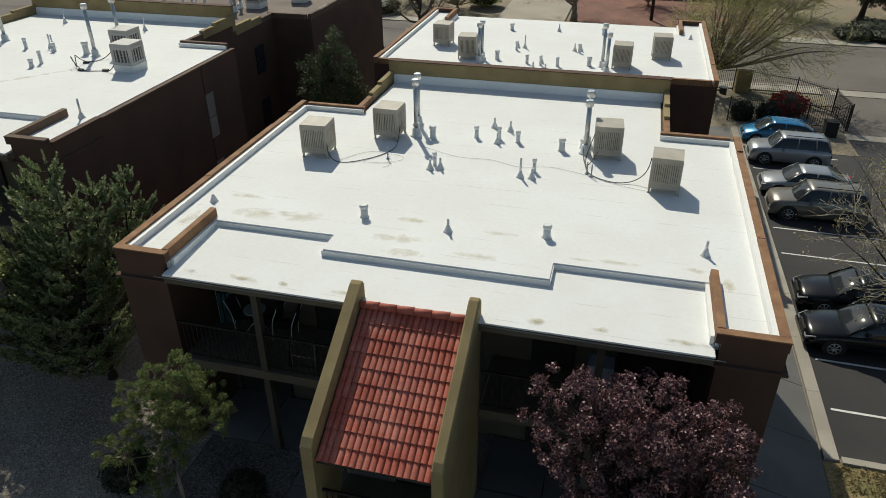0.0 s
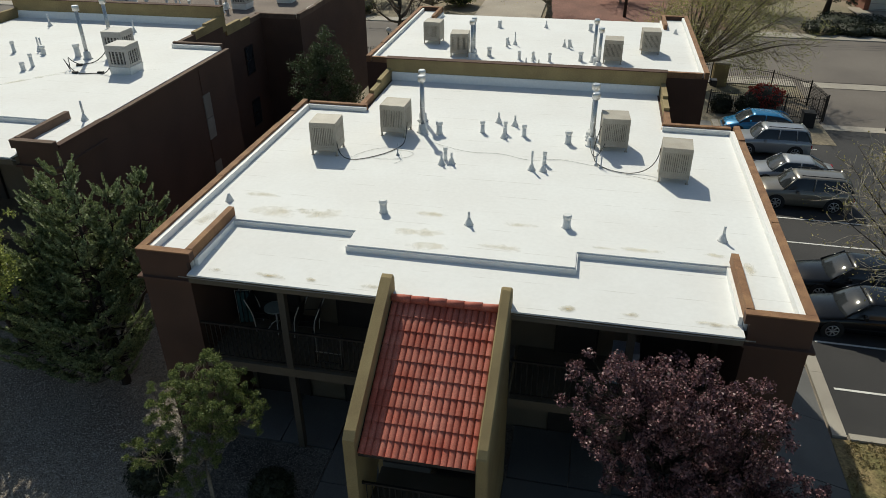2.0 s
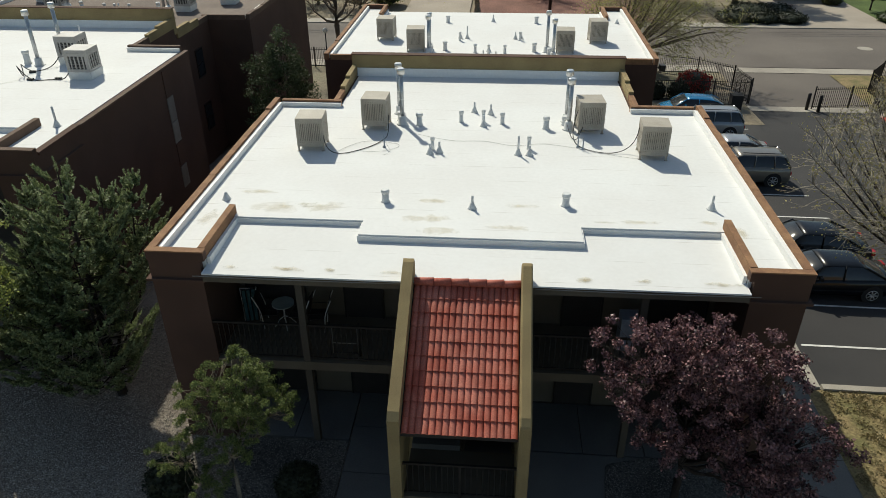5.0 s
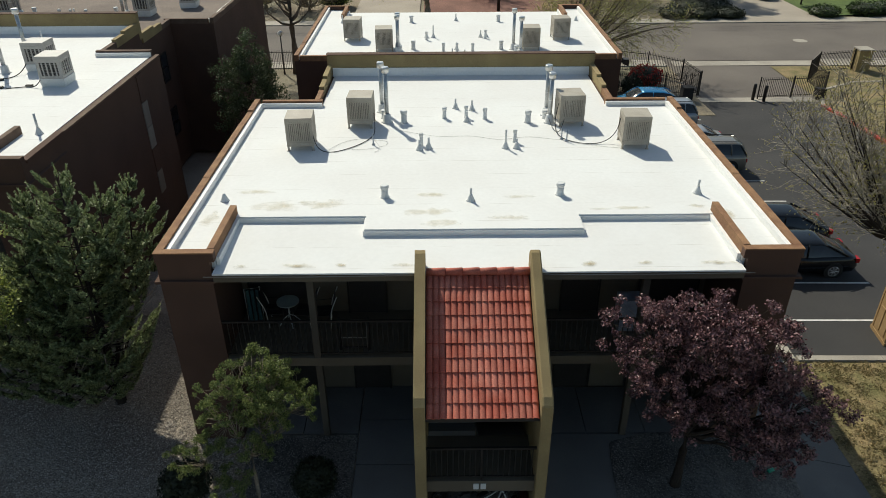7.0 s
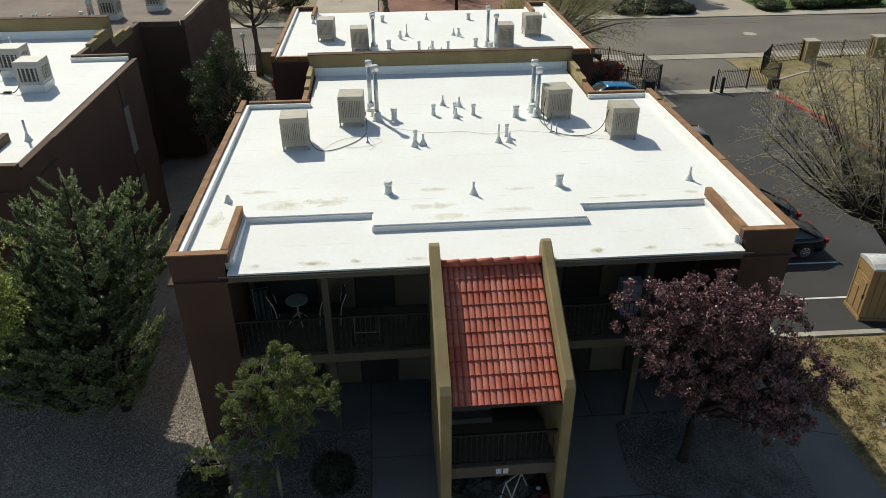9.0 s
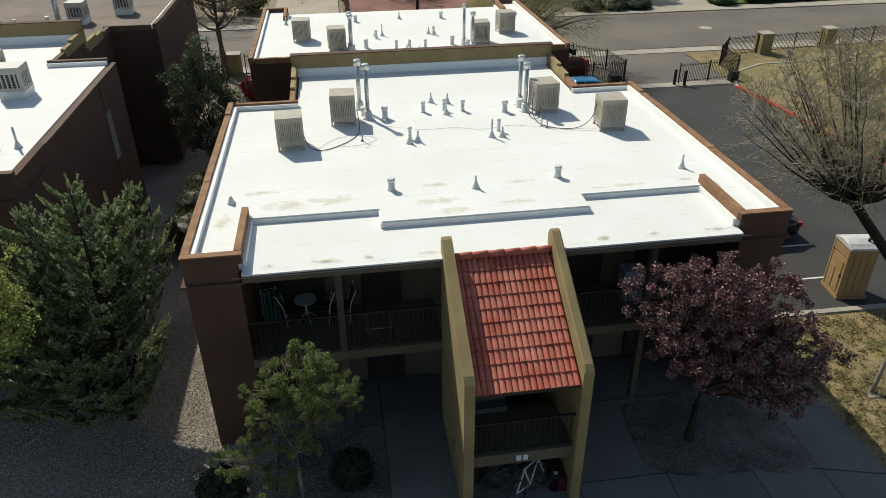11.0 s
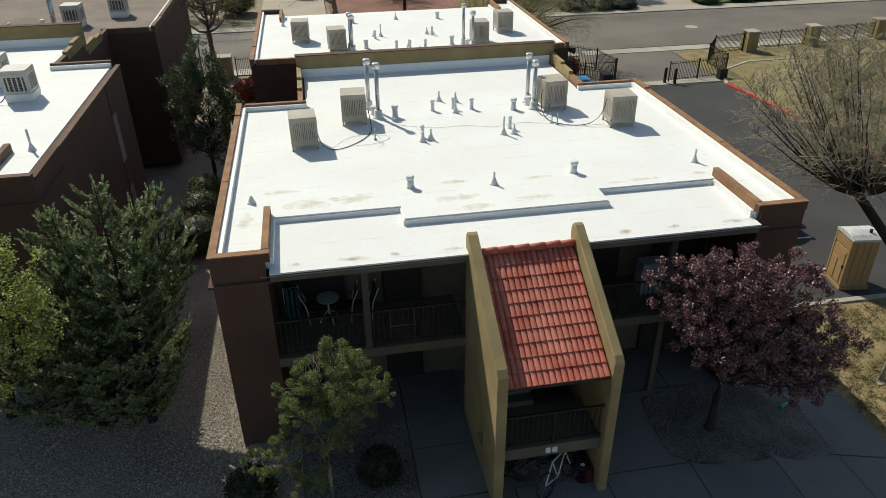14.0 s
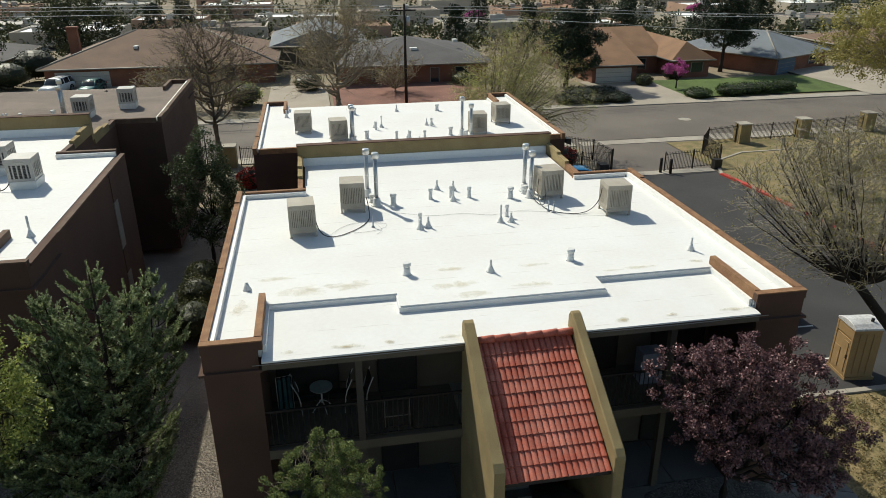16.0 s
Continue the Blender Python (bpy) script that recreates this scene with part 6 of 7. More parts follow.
# ---- houses across the street ----
def house(x0, x1, y0, y1, z, wall_h, rise, roof_key, wall_key, label, garages=(), windows=(), chimney=None, hip=True, vents=(), yaw=0, along=False, garage_key="garage"):
    a = thing("house", pose((x0 + x1) / 2, y0, z, 0, 0, yaw), label, "house", "houses across the street")
    w, d = (x1 - x0) / 2, y1 - y0
    bm = BM()
    box(bm, -w, w, 0, d, -0.6, wall_h)
    part("wall", bm, M[wall_key], a)
    o = 0.6
    bm = BM()
    e = [(-w - o, -o), (w + o, -o), (w + o, d + o), (-w - o, d + o)]
    if 2 * w >= d or along:
        k = d / 2 if hip else 0
        ridge = [(-w - (0 if hip else o) + k, d / 2), (w + (0 if hip else o) - k, d / 2)]
        fs = ((0, 1, 5, 4), (1, 2, 5), (2, 3, 4, 5), (3, 0, 4))
    else:
        k = w if hip else 0
        ridge = [(0, -o + k if hip else -o), (0, d + o - k if hip else d + o)]
        fs = ((0, 1, 4), (1, 2, 5, 4), (2, 3, 5), (3, 0, 4, 5))
    lo = [bm.verts.new((x, y, wall_h - 0.05)) for x, y in e]
    hi = [bm.verts.new((x, y, wall_h - 0.05 + rise)) for x, y in ridge]
    vs = lo + hi
    vs_at = [v.co.copy() for v in vs]
    for f in fs:
        bm.faces.new([vs[i] for i in f])
    bm.faces.new(lo[::-1])
    roof = part("roof", bm, M[roof_key], a)
    bm = BM()
    for (xa, ya), (xb, yb) in zip(e, e[1:] + e[:1]):
        ring_tube(bm, [(xa, ya, wall_h - 0.12), (xb, yb, wall_h - 0.12)], [0.1, 0.1], 4)
    part("fascia", bm, M["trim"], roof)
    if hip and roof_key in ("shingle", "shingleb"):
        for i, j in ((0, 4), (1, 5)) if 2 * w >= d or along else ((0, 4), (1, 4)):
            bm = BM()
            ring_tube(bm, [vs_at[i], vs_at[j]], [0.12, 0.12], 4)
            part("hip_cap", bm, M["trim"], roof, "pale ridge cap")
    for c, gw in garages:
        bm = BM()
        box(bm, c - gw / 2, c + gw / 2, -0.06, 0.02, 0, 2.15)
        g = part("garage_door", bm, M[garage_key], a, "sectional garage door")
        for zz in (0.53, 1.07, 1.6):
            bm = BM()
            box(bm, c - gw / 2, c + gw / 2, -0.075, -0.055, zz - 0.02, zz + 0.02)
            part("panel_joint", bm, M["trim"], g)
    for c, ww, zb, hh in windows:
        bm = BM()
        box(bm, c - ww / 2, c + ww / 2, -0.04, 0.03, zb, zb + hh)
        wi = part("window", bm, M["glassd"], a)
        bm = BM()
        for dx in (-ww / 2, ww / 2):
            box(bm, c + dx - 0.05, c + dx + 0.05, -0.08, 0.02, zb - 0.05, zb + hh + 0.05)
        box(bm, c - ww / 2, c + ww / 2, -0.08, 0.02, zb + hh, zb + hh + 0.06)
        part("frame", bm, M["trim"], wi)
    if chimney:
        cx, cy = chimney
        bm = BM()
        box(bm, cx - 0.6, cx + 0.6, cy - 0.4, cy + 0.4, wall_h, wall_h + rise + 0.5)
        box(bm, cx - 0.7, cx + 0.7, cy - 0.5, cy + 0.5, wall_h + rise + 0.5, wall_h + rise + 0.7)
        part("chimney", bm, M["brick"], a, "red brick chimney")
    for vx, vy, vz, s in vents:
        bm = BM()
        box(bm, vx - s, vx + s, vy - 0.5, vy + 0.5, vz, vz + 0.3)
        part("skylight", bm, M["ventw"], roof, "pale roof skylight", 0.08)
    return a


M["garageb"] = mat("slate_blue_garage_door", (0.08, 0.13, 0.20), 0.7, 0.08, 1, 10, 0.05)
house(29.4, 35.2, 70.3, 92.0, -1.2, 2.6, 3.0, "shingleo", "brick", "brown-roofed house with cream garage door", garages=((-0.1, 4.6),), hip=False, along=True, vents=((2.4, 7.2, 4.05, 0.3),))
house(35.2, 41.4, 77.0, 92.0, -1.2, 2.6, 2.9, "shingleo", "brick", "recessed middle of a brown-roofed brick house", windows=((0.5, 1.4, 0.7, 1.4), (-1.8, 1.0, 0.0, 2.05)), hip=False, along=True, vents=((-1.6, 1.6, 3.0, 0.3),))
house(41.2, 46.2, 72.6, 90.0, -1.2, 2.55, 2.0, "shingleo", "brick", "brown-roofed wing of a brick house", windows=((0.8, 1.6, 0.9, 1.2),), vents=((-0.9, 3.6, 3.2, 0.4),))
house(54.6, 67.4, 74.6, 90.0, -1.2, 2.5, 2.5, "shingleb", "brick", "brick house with blue-grey shingle roof", garages=((-3.9, 4.2),), windows=((2.5, 1.8, 0.9, 1.2),), vents=((-1.5, 6.5, 4.2, 0.35), (2.5, 5.2, 4.0, 0.3)), yaw=26, garage_key="garageb")
house(-36.2, -9.2, 80.2, 99.0, -1.1, 2.65, 3.4, "shingle", "brick", "long house with brown shingle hip roof", garages=((-9.2, 6.2),), windows=((2.0, 2.0, 0.8, 1.3), (8.0, 1.6, 0.8, 1.3)), chimney=(-11.4, 7), vents=((-3.5, 4.5, 4.2, 0.25),))
house(-1.0, 17.5, 75.5, 94.0, -1.2, 2.7, 2.3, "shingleg", "brick", "house with dark grey shingle roof", windows=((-4.5, 1.8, 0.8, 1.3), (5.8, 1.6, 0.8, 1.3), (2.4, 1.1, 0.0, 2.1)), vents=((0.4, 4.5, 3.7, 0.45), (6.5, 8, 4.2, 0.3)))
house(-9.5, 3.2, 91.0, 108.0, -1.5, 3.6, 2.2, "shingleb", "tan", "tall garage with pale metal gable roof", hip=False)
house(-66.0, -43.5, 86.0, 102.0, -0.8, 2.5, 2.2, "shingleg", "tan", "house with grey shingle roof", windows=((5, 1.8, 0.8, 1.3),))
house(72.0, 92.0, 74.0, 92.0, -1.3, 2.6, 2.3, "shingle", "tan", "house with brown shingle roof", windows=((-4, 1.8, 0.8, 1.3),))

M["adobe"] = mat("pink_adobe_stucco", (0.46, 0.30, 0.22), 0.9, 0.12, 0.3, 5, 0.1)
M["palewall"] = mat("pale_stucco", (0.52, 0.46, 0.38), 0.9, 0.12, 0.3, 5, 0.1)


def flat_house(x, y, w, d, h, wall_key, roof_key, label, seed):
    """Far flat-roofed house with parapet, windows and a garage."""
    rnd = random.Random(seed)
    a = thing("house", pose(x, y, -3.4), label, "house", "far houses")
    bm = BM()
    box(bm, -w / 2, w / 2, 0, d, -1, h)
    part("wall", bm, M[wall_key], a)
    bm = BM()
    box(bm, -w / 2 + 0.3, w / 2 - 0.3, 0.3, d - 0.3, h, h + 0.06)
    part("roof", bm, M[roof_key], a)
    for (xa, xb, ya, yb) in ((-w / 2, w / 2, 0, 0.3), (-w / 2, w / 2, d - 0.3, d), (-w / 2, -w / 2 + 0.3, 0.3, d - 0.3), (w / 2 - 0.3, w / 2, 0.3, d - 0.3)):
        bm = BM()
        box(bm, xa, xb, ya, yb, h, h + 0.4)
        part("parapet", bm, M[wall_key], a)
    n = max(2, int(w / 4))
    for k in range(n):
        bm = BM()
        cx = -w / 2 + w * (k + 0.5) / n
        if k == n - 1:
            box(bm, cx - 1.4, cx + 1.4, -0.05, 0.02, 0, 2.2)
            part("garage_door", bm, M["garage"], a)
        else:
            box(bm, cx - 0.7, cx + 0.7, -0.05, 0.02, 0.9, 2.1)
            part("window", bm, M["glassd"], a)
    for k in range(3):
        bm = BM()
        cx, cy = rnd.uniform(-w / 3, w / 3), rnd.uniform(d * 0.2, d * 0.8)
        box(bm, cx - 0.6, cx + 0.6, cy - 0.6, cy + 0.6, h + 0.06, h + 1.1)
        part("rooftop_unit", bm, M["coolerw"], a, "pale rooftop cooler")


rnd = random.Random(99)
keys = (("adobe", "pocket"), ("palewall", "pocket"), ("palewall", "gravelroof"), ("adobe", "shingleo"), ("palewall", "trim"))
i = 0
for row, (y, n, span) in enumerate(((128, 8, 24), (158, 9, 26), (192, 10, 30), (235, 10, 38), (290, 11, 46))):
    for k in range(n):
        x = (k - n / 2 + 0.5) * span + rnd.uniform(-5, 5) + y * 0.12
        wk, rk = keys[i % 5]
        i += 1
        flat_house(x, y + rnd.uniform(-6, 6), rnd.uniform(13, 20), rnd.uniform(10, 14), rnd.uniform(3.0, 4.2), wk, rk, "far flat-roofed stucco house among trees", i)


# ---- trees behind and beside ----
vase_tree("bare_tree", -12.0, 41.4, 13.2, 4.3, 30, "bare winter tree with dark spreading limbs", "bud", 1800, 0.1, 61, 0.24, "darktwig", 0.014, 0.3, tall=0.62)
vase_tree("bare_tree", -2.0, 61.0, 14.5, 6.6, 40, "large bare tree with many fine branches", "bud", 3500, 0.12, 62, 0.34, "twig", 0.018, 0.1, tall=0.5)
vase_tree("budding_tree", 9.7, 41.2, 12.4, 5.7, 42, "spreading tree with drooping twigs and yellow-green spring buds", "budgreen", 22000, 0.09, 63, 0.24, "twig", 0.012, 0.16, skew=(2.6, 0.6), droop=2.3, limb="darktwig")
vase_tree("bare_tree", 5.0, 70.0, 5.5, 4.0, 22, "small bare tree in a front yard", "bud", 900, 0.1, 64, 0.14, "twig", 0.02, 0.1)
vase_tree("bare_tree", -14.5, 64.0, 6.0, 5.0, 26, "bare shrub-like tree before a brown house", "bud", 1500, 0.12, 65, 0.16, "twig", 0.022, 0.08)
vase_tree("bare_tree", -19.5, 66.0, 5.5, 4.0, 24, "bare shrub-like tree before a brown house", "bud", 1500, 0.12, 75, 0.2, "twig", 0.022, 0.08)
vase_tree("bare_tree", 19.0, 68.0, 8.0, 5.0, 24, "bare tree in a front yard", "bud", 5000, 0.14, 76, 0.2, "twig", 0.022, 0.08)
crown_tree("lime_tree", (51.0, 45.5), (51.0, 45.5, 3.2), (((49.0, 46.0, 6.8), (6.6, 4.5, 3.8)), ((54, 45.5, 6.5), (4, 4, 3))), 700, "broad street tree with light spring foliage", "bud", 30000, 0.19, 66, 0.3, "twig", 0.7, 0.2, 0.02)
vase_tree("leaning_tree", 16.0, 1.4, 5.6, 3.7, 44, "leaning tree with bare twigs and first leaves", "bud", 8500, 0.06, 67, 0.17, "ashtwig", 0.0095, 0.1, "", (-3.1, 2.9, 4.7), (-0.3, 2.2), droop=0.4, twigs=24, limb="bark")
vase_tree("bare_tree", 29.8, 26.5, 5.4, 3.6, 30, "bare grey shrub-like tree on the dry lawn", "bud", 3500, 0.09, 68, 0.14, "palebark", 0.014, 0.05)
vase_tree("bare_tree", 35.0, 27.5, 5.6, 3.6, 30, "bare grey shrub-like tree on the dry lawn", "bud", 3000, 0.09, 69, 0.14, "palebark", 0.014, 0.05)
crown_tree("alley_tree", (-9.9, 19.3), (-9.9, 19.3, 2.0), (((-9.85, 19.3, 4.4), (1.5, 1.5, 2.8)),), 260, "slender dark green tree between the blocks", "alleyleaf", 26000, 0.085, 70, 0.1, "bark", 0.3, 0.1)
crown_tree("shade_tree", (25.4, 68.5), (25.8, 68.8, 2.6), (((26.6, 69.6, 5.0), (3.6, 3.2, 3.4)), ((26.4, 69.4, 2.4), (3.2, 2.8, 2.2)), ((27.4, 69.8, 7.6), (2.4, 2.2, 2.0)), ((24.6, 69.0, 4.4), (2.2, 2.2, 2.0))), 300, "dense dark green tree beside a garage", "conifer", 36000, 0.2, 77, 0.25, "bark", 0.6, 0.1, 0.02)
crown_tree("pine_tree", (49.8, 75.8), (49.9, 75.8, 2.2), (((49.2, 75.5, 4.2), (3.4, 3.0, 1.8)), ((50.4, 75.8, 6.0), (3.4, 3.0, 1.7)), ((49.6, 75.6, 8.2), (2.3, 2.1, 1.7)), ((52.2, 75.6, 3.4), (2.0, 2.0, 1.2))), 300, "dark pine with open layered boughs between two houses", "conifer", 26000, 0.2, 83, 0.24, "bark", 0.6, 0.3, 0.02)
crown_tree("shade_tree", (-47.0, 84.0), (-47.0, 84.0, 2.0), (((-47.0, 84.0, 3.6), (4.5, 4.0, 3.4)),), 240, "dense dark green tree beside a house", "farleaf", 9000, 0.32, 78, 0.25, "bark", 0.9, 0.1, 0.02)
crown_tree("shade_tree", (-38.0, 104.0), (-38.0, 104.0, 2.0), (((-38.0, 104.0, 4.4), (6.5, 5.0, 4.2)),), 240, "dense dark green tree beside a house", "farleaf", 9000, 0.36, 79, 0.25, "bark", 0.9, 0.1, 0.02)
tree("redbud_tree", 38.0, 65.2, 3.6, 0.09, 1.9, "redbud covered in pink blossom on a lawn", "pink", 6000, 0.13, 71, 0.3, "bark", 4, 3, 0.8, 0.15, clump=0.3)
tree("redbud_tree", 32.0, 150.0, 5.0, 0.12, 3.0, "pink flowering tree far behind the houses", "pink", 3500, 0.3, 72, 0.3, "bark", 3, 3, 0.8, 0.15, clump=0.6, z=-3.2)
tree("redbud_tree", 86.0, 150.0, 5.0, 0.12, 3.0, "pink flowering tree far behind the houses", "pink", 3500, 0.3, 73, 0.3, "bark", 3, 3, 0.8, 0.15, clump=0.6, z=-3.2)


def conifer(x, y, h, r, z, seed, label="dark conifer behind the houses"):
    rnd = random.Random(seed)
    a = thing("conifer_tree", pose(x, y, z), label, "tree", "far conifers")
    bm = BM()
    ring_tube(bm, [(0, 0, 0), (0, 0, h)], [0.2, 0.03], 6)
    part("trunk", bm, M["bark"], a)
    cl = []
    for k in range(150):
        f = rnd.random() ** 0.8
        rr = r * (1 - f * 0.75) * rnd.uniform(0.4, 1)
        an = rnd.uniform(0, math.tau)
        cl.append((rr * math.cos(an), rr * math.sin(an), h * (0.12 + 0.88 * f), rnd.uniform(0.25, 0.6)))
    leaf_cloud("crown", cl, 5000, 0.28, M["conifer"], a, seed)


for k, (x, y, h, r, z) in enumerate(((28.5, 95, 8.5, 3.0, -1.6), (55.0, 91.0, 9.0, 4.2, -1.6), (62.0, 52.0, 7.0, 2.0, -1.0), (-52, 105, 9, 4, -1.6), (-42, 110, 8, 4, -1.6), (26, 118, 11, 2.4, -2), (-58, 112, 10, 4, -2), (-24, 112, 9, 3.5, -2), (19, 104, 8, 3, -2), (46, 100, 8, 4, -2), (-66, 84, 7, 3.5, -1), (60, 130, 9, 3.5, -2), (78, 112, 8, 3.5, -2), (-30, 118, 8, 4.5, -2), (100, 100, 9, 4, -2))):
    conifer(x, y, h, r, z, 200 + k)
# far woods in one sheet of clumps
rs = np.random.RandomState(4)
cl = []
for k in range(1500):
    y = 105 + 260 * rs.rand() ** 1.4
    x = rs.uniform(-0.75, 0.95) * (y + 15)
    cl.append((x, y, -2.6 + rs.uniform(0.5, 2.6) + (y - 100) * 0.002, rs.uniform(1.2, 3.0)))
woods = thing("far_woods", pose(0, 0, 0), "far garden trees between the houses", "trees", kind="stuff")
leaf_cloud("foliage", cl, 110000, 0.75, M["farleaf"], woods, 9, 0.15)

for k, (x, y, r, h, leaf, z) in enumerate(((22.9, 59.9, 1.7, 1.0, "darkbush", None), (25.6, 59.8, 1.7, 1.0, "darkbush", None), (28.3, 59.7, 1.6, 0.95, "darkbush", None), (25.0, 62.5, 2.2, 1.2, "darkbush", None), (28.0, 63.0, 1.8, 1.0, "darkbush", None), (38.1, 60.1, 1.6, 1.0, "box", None), (42.4, 60.8, 1.7, 1.2, "box", None), (44.9, 61.2, 1.7, 1.2, "box", None), (47.4, 61.6, 1.7, 1.2, "box", None), (49.8, 62.0, 1.6, 1.2, "box", None),
                                         (14.3, 37.6, 1.3, 1.5, "redleaf", None), (-9.4, 36.0, 0.9, 1.5, "redleaf", None), (11.3, 35.9, 0.7, 1.2, "darkbush", None), (12.9, 35.9, 0.75, 1.2, "darkbush", None), (-8.6, 38.0, 1.0, 1.3, "hedge", None), (35.2, 68.0, 1.1, 1.4, "hedge", None), (41.0, 72.0, 1.3, 1.4, "darkbush", None),
                                         (-22, 60.5, 2.4, 1.6, "hedge", None), (-12, 66, 2.2, 2.4, "lime", None), (-45, 72, 4.0, 3.5, "darkbush", None), (-41.0, 82.0, 2.6, 3.2, "hedge", None), (-39.5, 88.0, 2.8, 4.0, "darkbush", None), (-52, 78, 4.5, 4.0, "hedge", None), (14, 73.5, 1.6, 1.5, "hedge", None), (-5, 73, 1.8, 2.0, "hedge", None), (46, 30, 1.7, 1.7, "darkbush", None))):
    round_bush("garden_bush", x, y, r, h, leaf, "leafy garden bush beside a lawn" if leaf != "redleaf" else "bush with bright red spring leaves", 300 + k, 2600, z, 0.16)


# ---- utility pole and wires ----
def utility_pole(x, y, h):
    a = thing("utility_pole", pose(x, y, G(x, y)), "brown wooden utility pole with crossarm and transformer", "utility pole")
    bm = BM()
    ring_tube(bm, [(0, 0, -0.3), (0, 0, h)], [0.17, 0.12], 9)
    part("pole", bm, M["bark"], a)
    bm = BM()
    box(bm, -1.2, 1.2, -0.07, 0.07, h - 0.75, h - 0.6)
    part("crossarm", bm, M["bark"], a)
    bm = BM()
    ring_tube(bm, [(0.35, 0, h - 2.2), (0.35, 0, h - 1.3)], [0.25, 0.25], 12)
    part("transformer", bm, M["galv"], a, "grey transformer can")
    return a


utility_pole(5.4, 63.0, 10.4)
for z0, z1, y in ((9.7, 6.6, 63.0), (9.35, 6.3, 63.4), (8.9, 4.3, 63.2)):
    cu = bpy.data.curves.new("power_line", "CURVE")
    cu.dimensions, cu.bevel_depth, cu.resolution_u = "3D", 0.03, 8
    sp = cu.splines.new("NURBS")
    pts = [(-120, y, z0 + 1.0), (-60, y, z0 + 0.1), (5.4, y, z0), (60, y, z1), (130, y, z1 + 0.8)]
    sp.points.add(len(pts) - 1)
    for p, q in zip(sp.points, pts):
        p.co = (*q, 1)
    sp.order_u, sp.use_endpoint_u = 3, True
    cu.materials.append(M["cablew"])
    tagged(new("power_line", cu), "sagging overhead power line along the street", "power line", "overhead lines")


# ---- balconies ----
def chair(m):
    a = thing("patio_chair", m, "dark mesh patio chair with back posts coloured white as lit", "chair", "balcony chairs")
    for s in (-1, 1):
        bm = BM()
        ring_tube(bm, [(s * 0.26, -0.25, 0), (s * 0.26, -0.24, 0.6), (s * 0.26, 0.2, 0.62)], [0.011] * 3, 6)
        part("arm", bm, M["iron"], a, "dark tubular arm and front leg")
        # back posts are white to put the light they catch into the colour
        bm = BM()
        ring_tube(bm, [(s * 0.25, 0.16, 0), (s * 0.25, 0.2, 0.5), (s * 0.25, 0.24, 0.66), (s * 0.25, 0.38, 1.0)], [0.014] * 4, 6)
        part("back_post", bm, M["steelw"], a, "tubular post coloured white as lit")
    bm = BM()
    box(bm, -0.24, 0.24, -0.24, 0.22, 0.41, 0.43)
    part("seat", bm, M["dark"], a, "dark mesh seat")
    bm = BM()
    v = box(bm, -0.23, 0.23, 0.2, 0.22, 0.45, 0.98)
    for k in (4, 5, 6, 7):
        v[k].co.y += 0.12
    part("backrest", bm, M["dark"], a, "dark mesh back")
    return a


c0 = chair(pose(-5.25, 1.5, 4.2, 0, 0, 95))
for x, y, r in ((-4.45, 1.45, -95), (-3.95, 1.4, -85)):
    copy_thing(c0, pose(x, y, 4.2, 0, 0, r))
M["tealtop"] = mat("grey_green_table_top", (0.30, 0.36, 0.34), 0.35, 0.15, 4, 40, 0.05)
a = thing("patio_table", pose(-4.88, 1.45, 4.2), "small round patio table with a grey-green top", "table")
bm = BM()
ring_tube(bm, [(0, 0, 0.68), (0, 0, 0.71)], [0.29, 0.29], 24)
part("tabletop", bm, M["tealtop"], a)
bm = BM()
ring_tube(bm, [(0, 0, 0.2), (0, 0, 0.69)], [0.022] * 2, 8)
part("column", bm, M["steelw"], a)
for k in range(4):
    an = math.tau * k / 4 + 0.4
    bm = BM()
    ring_tube(bm, [(0, 0, 0.3), (0.14 * math.cos(an), 0.14 * math.sin(an), 0.2), (0.28 * math.cos(an), 0.28 * math.sin(an), 0)], [0.014] * 3, 6)
    part("leg", bm, M["steelw"], a)
M["teal"] = mat("teal_cloth", (0.05, 0.12, 0.125), 0.9, 0.3, 4, 40, 0.1)
a = thing("folded_lounger", pose(-5.8, 1.55, 4.2, 0, 0, 10), "folded lounge chair with teal striped cloth", "chair")
for dx in (-0.12, 0.0, 0.12):
    bm = BM()
    box(bm, dx - 0.04, dx + 0.04, -0.04, 0.04, 0.05, 1.0)
    part("slat", bm, M["teal"], a, "teal cloth strip")
bm = BM()
ring_tube(bm, [(-0.2, 0, 0), (-0.2, 0, 1.05), (0.2, 0, 1.05), (0.2, 0, 0)], [0.011] * 4, 6)
part("frame", bm, M["steelw"], a)
M["foil"] = mat("blue_white_box", (0.32, 0.36, 0.44), 0.6, 0.15, 3, 20, 0.05)
a = thing("storage_box", pose(4.0, 1.2, 4.2), "pale blue storage box on the balcony", "box")
bm = BM()
box(bm, -0.3, 0.3, -0.22, 0.22, 0, 0.95)
part("carton", bm, M["foil"], a, "", 0.02)


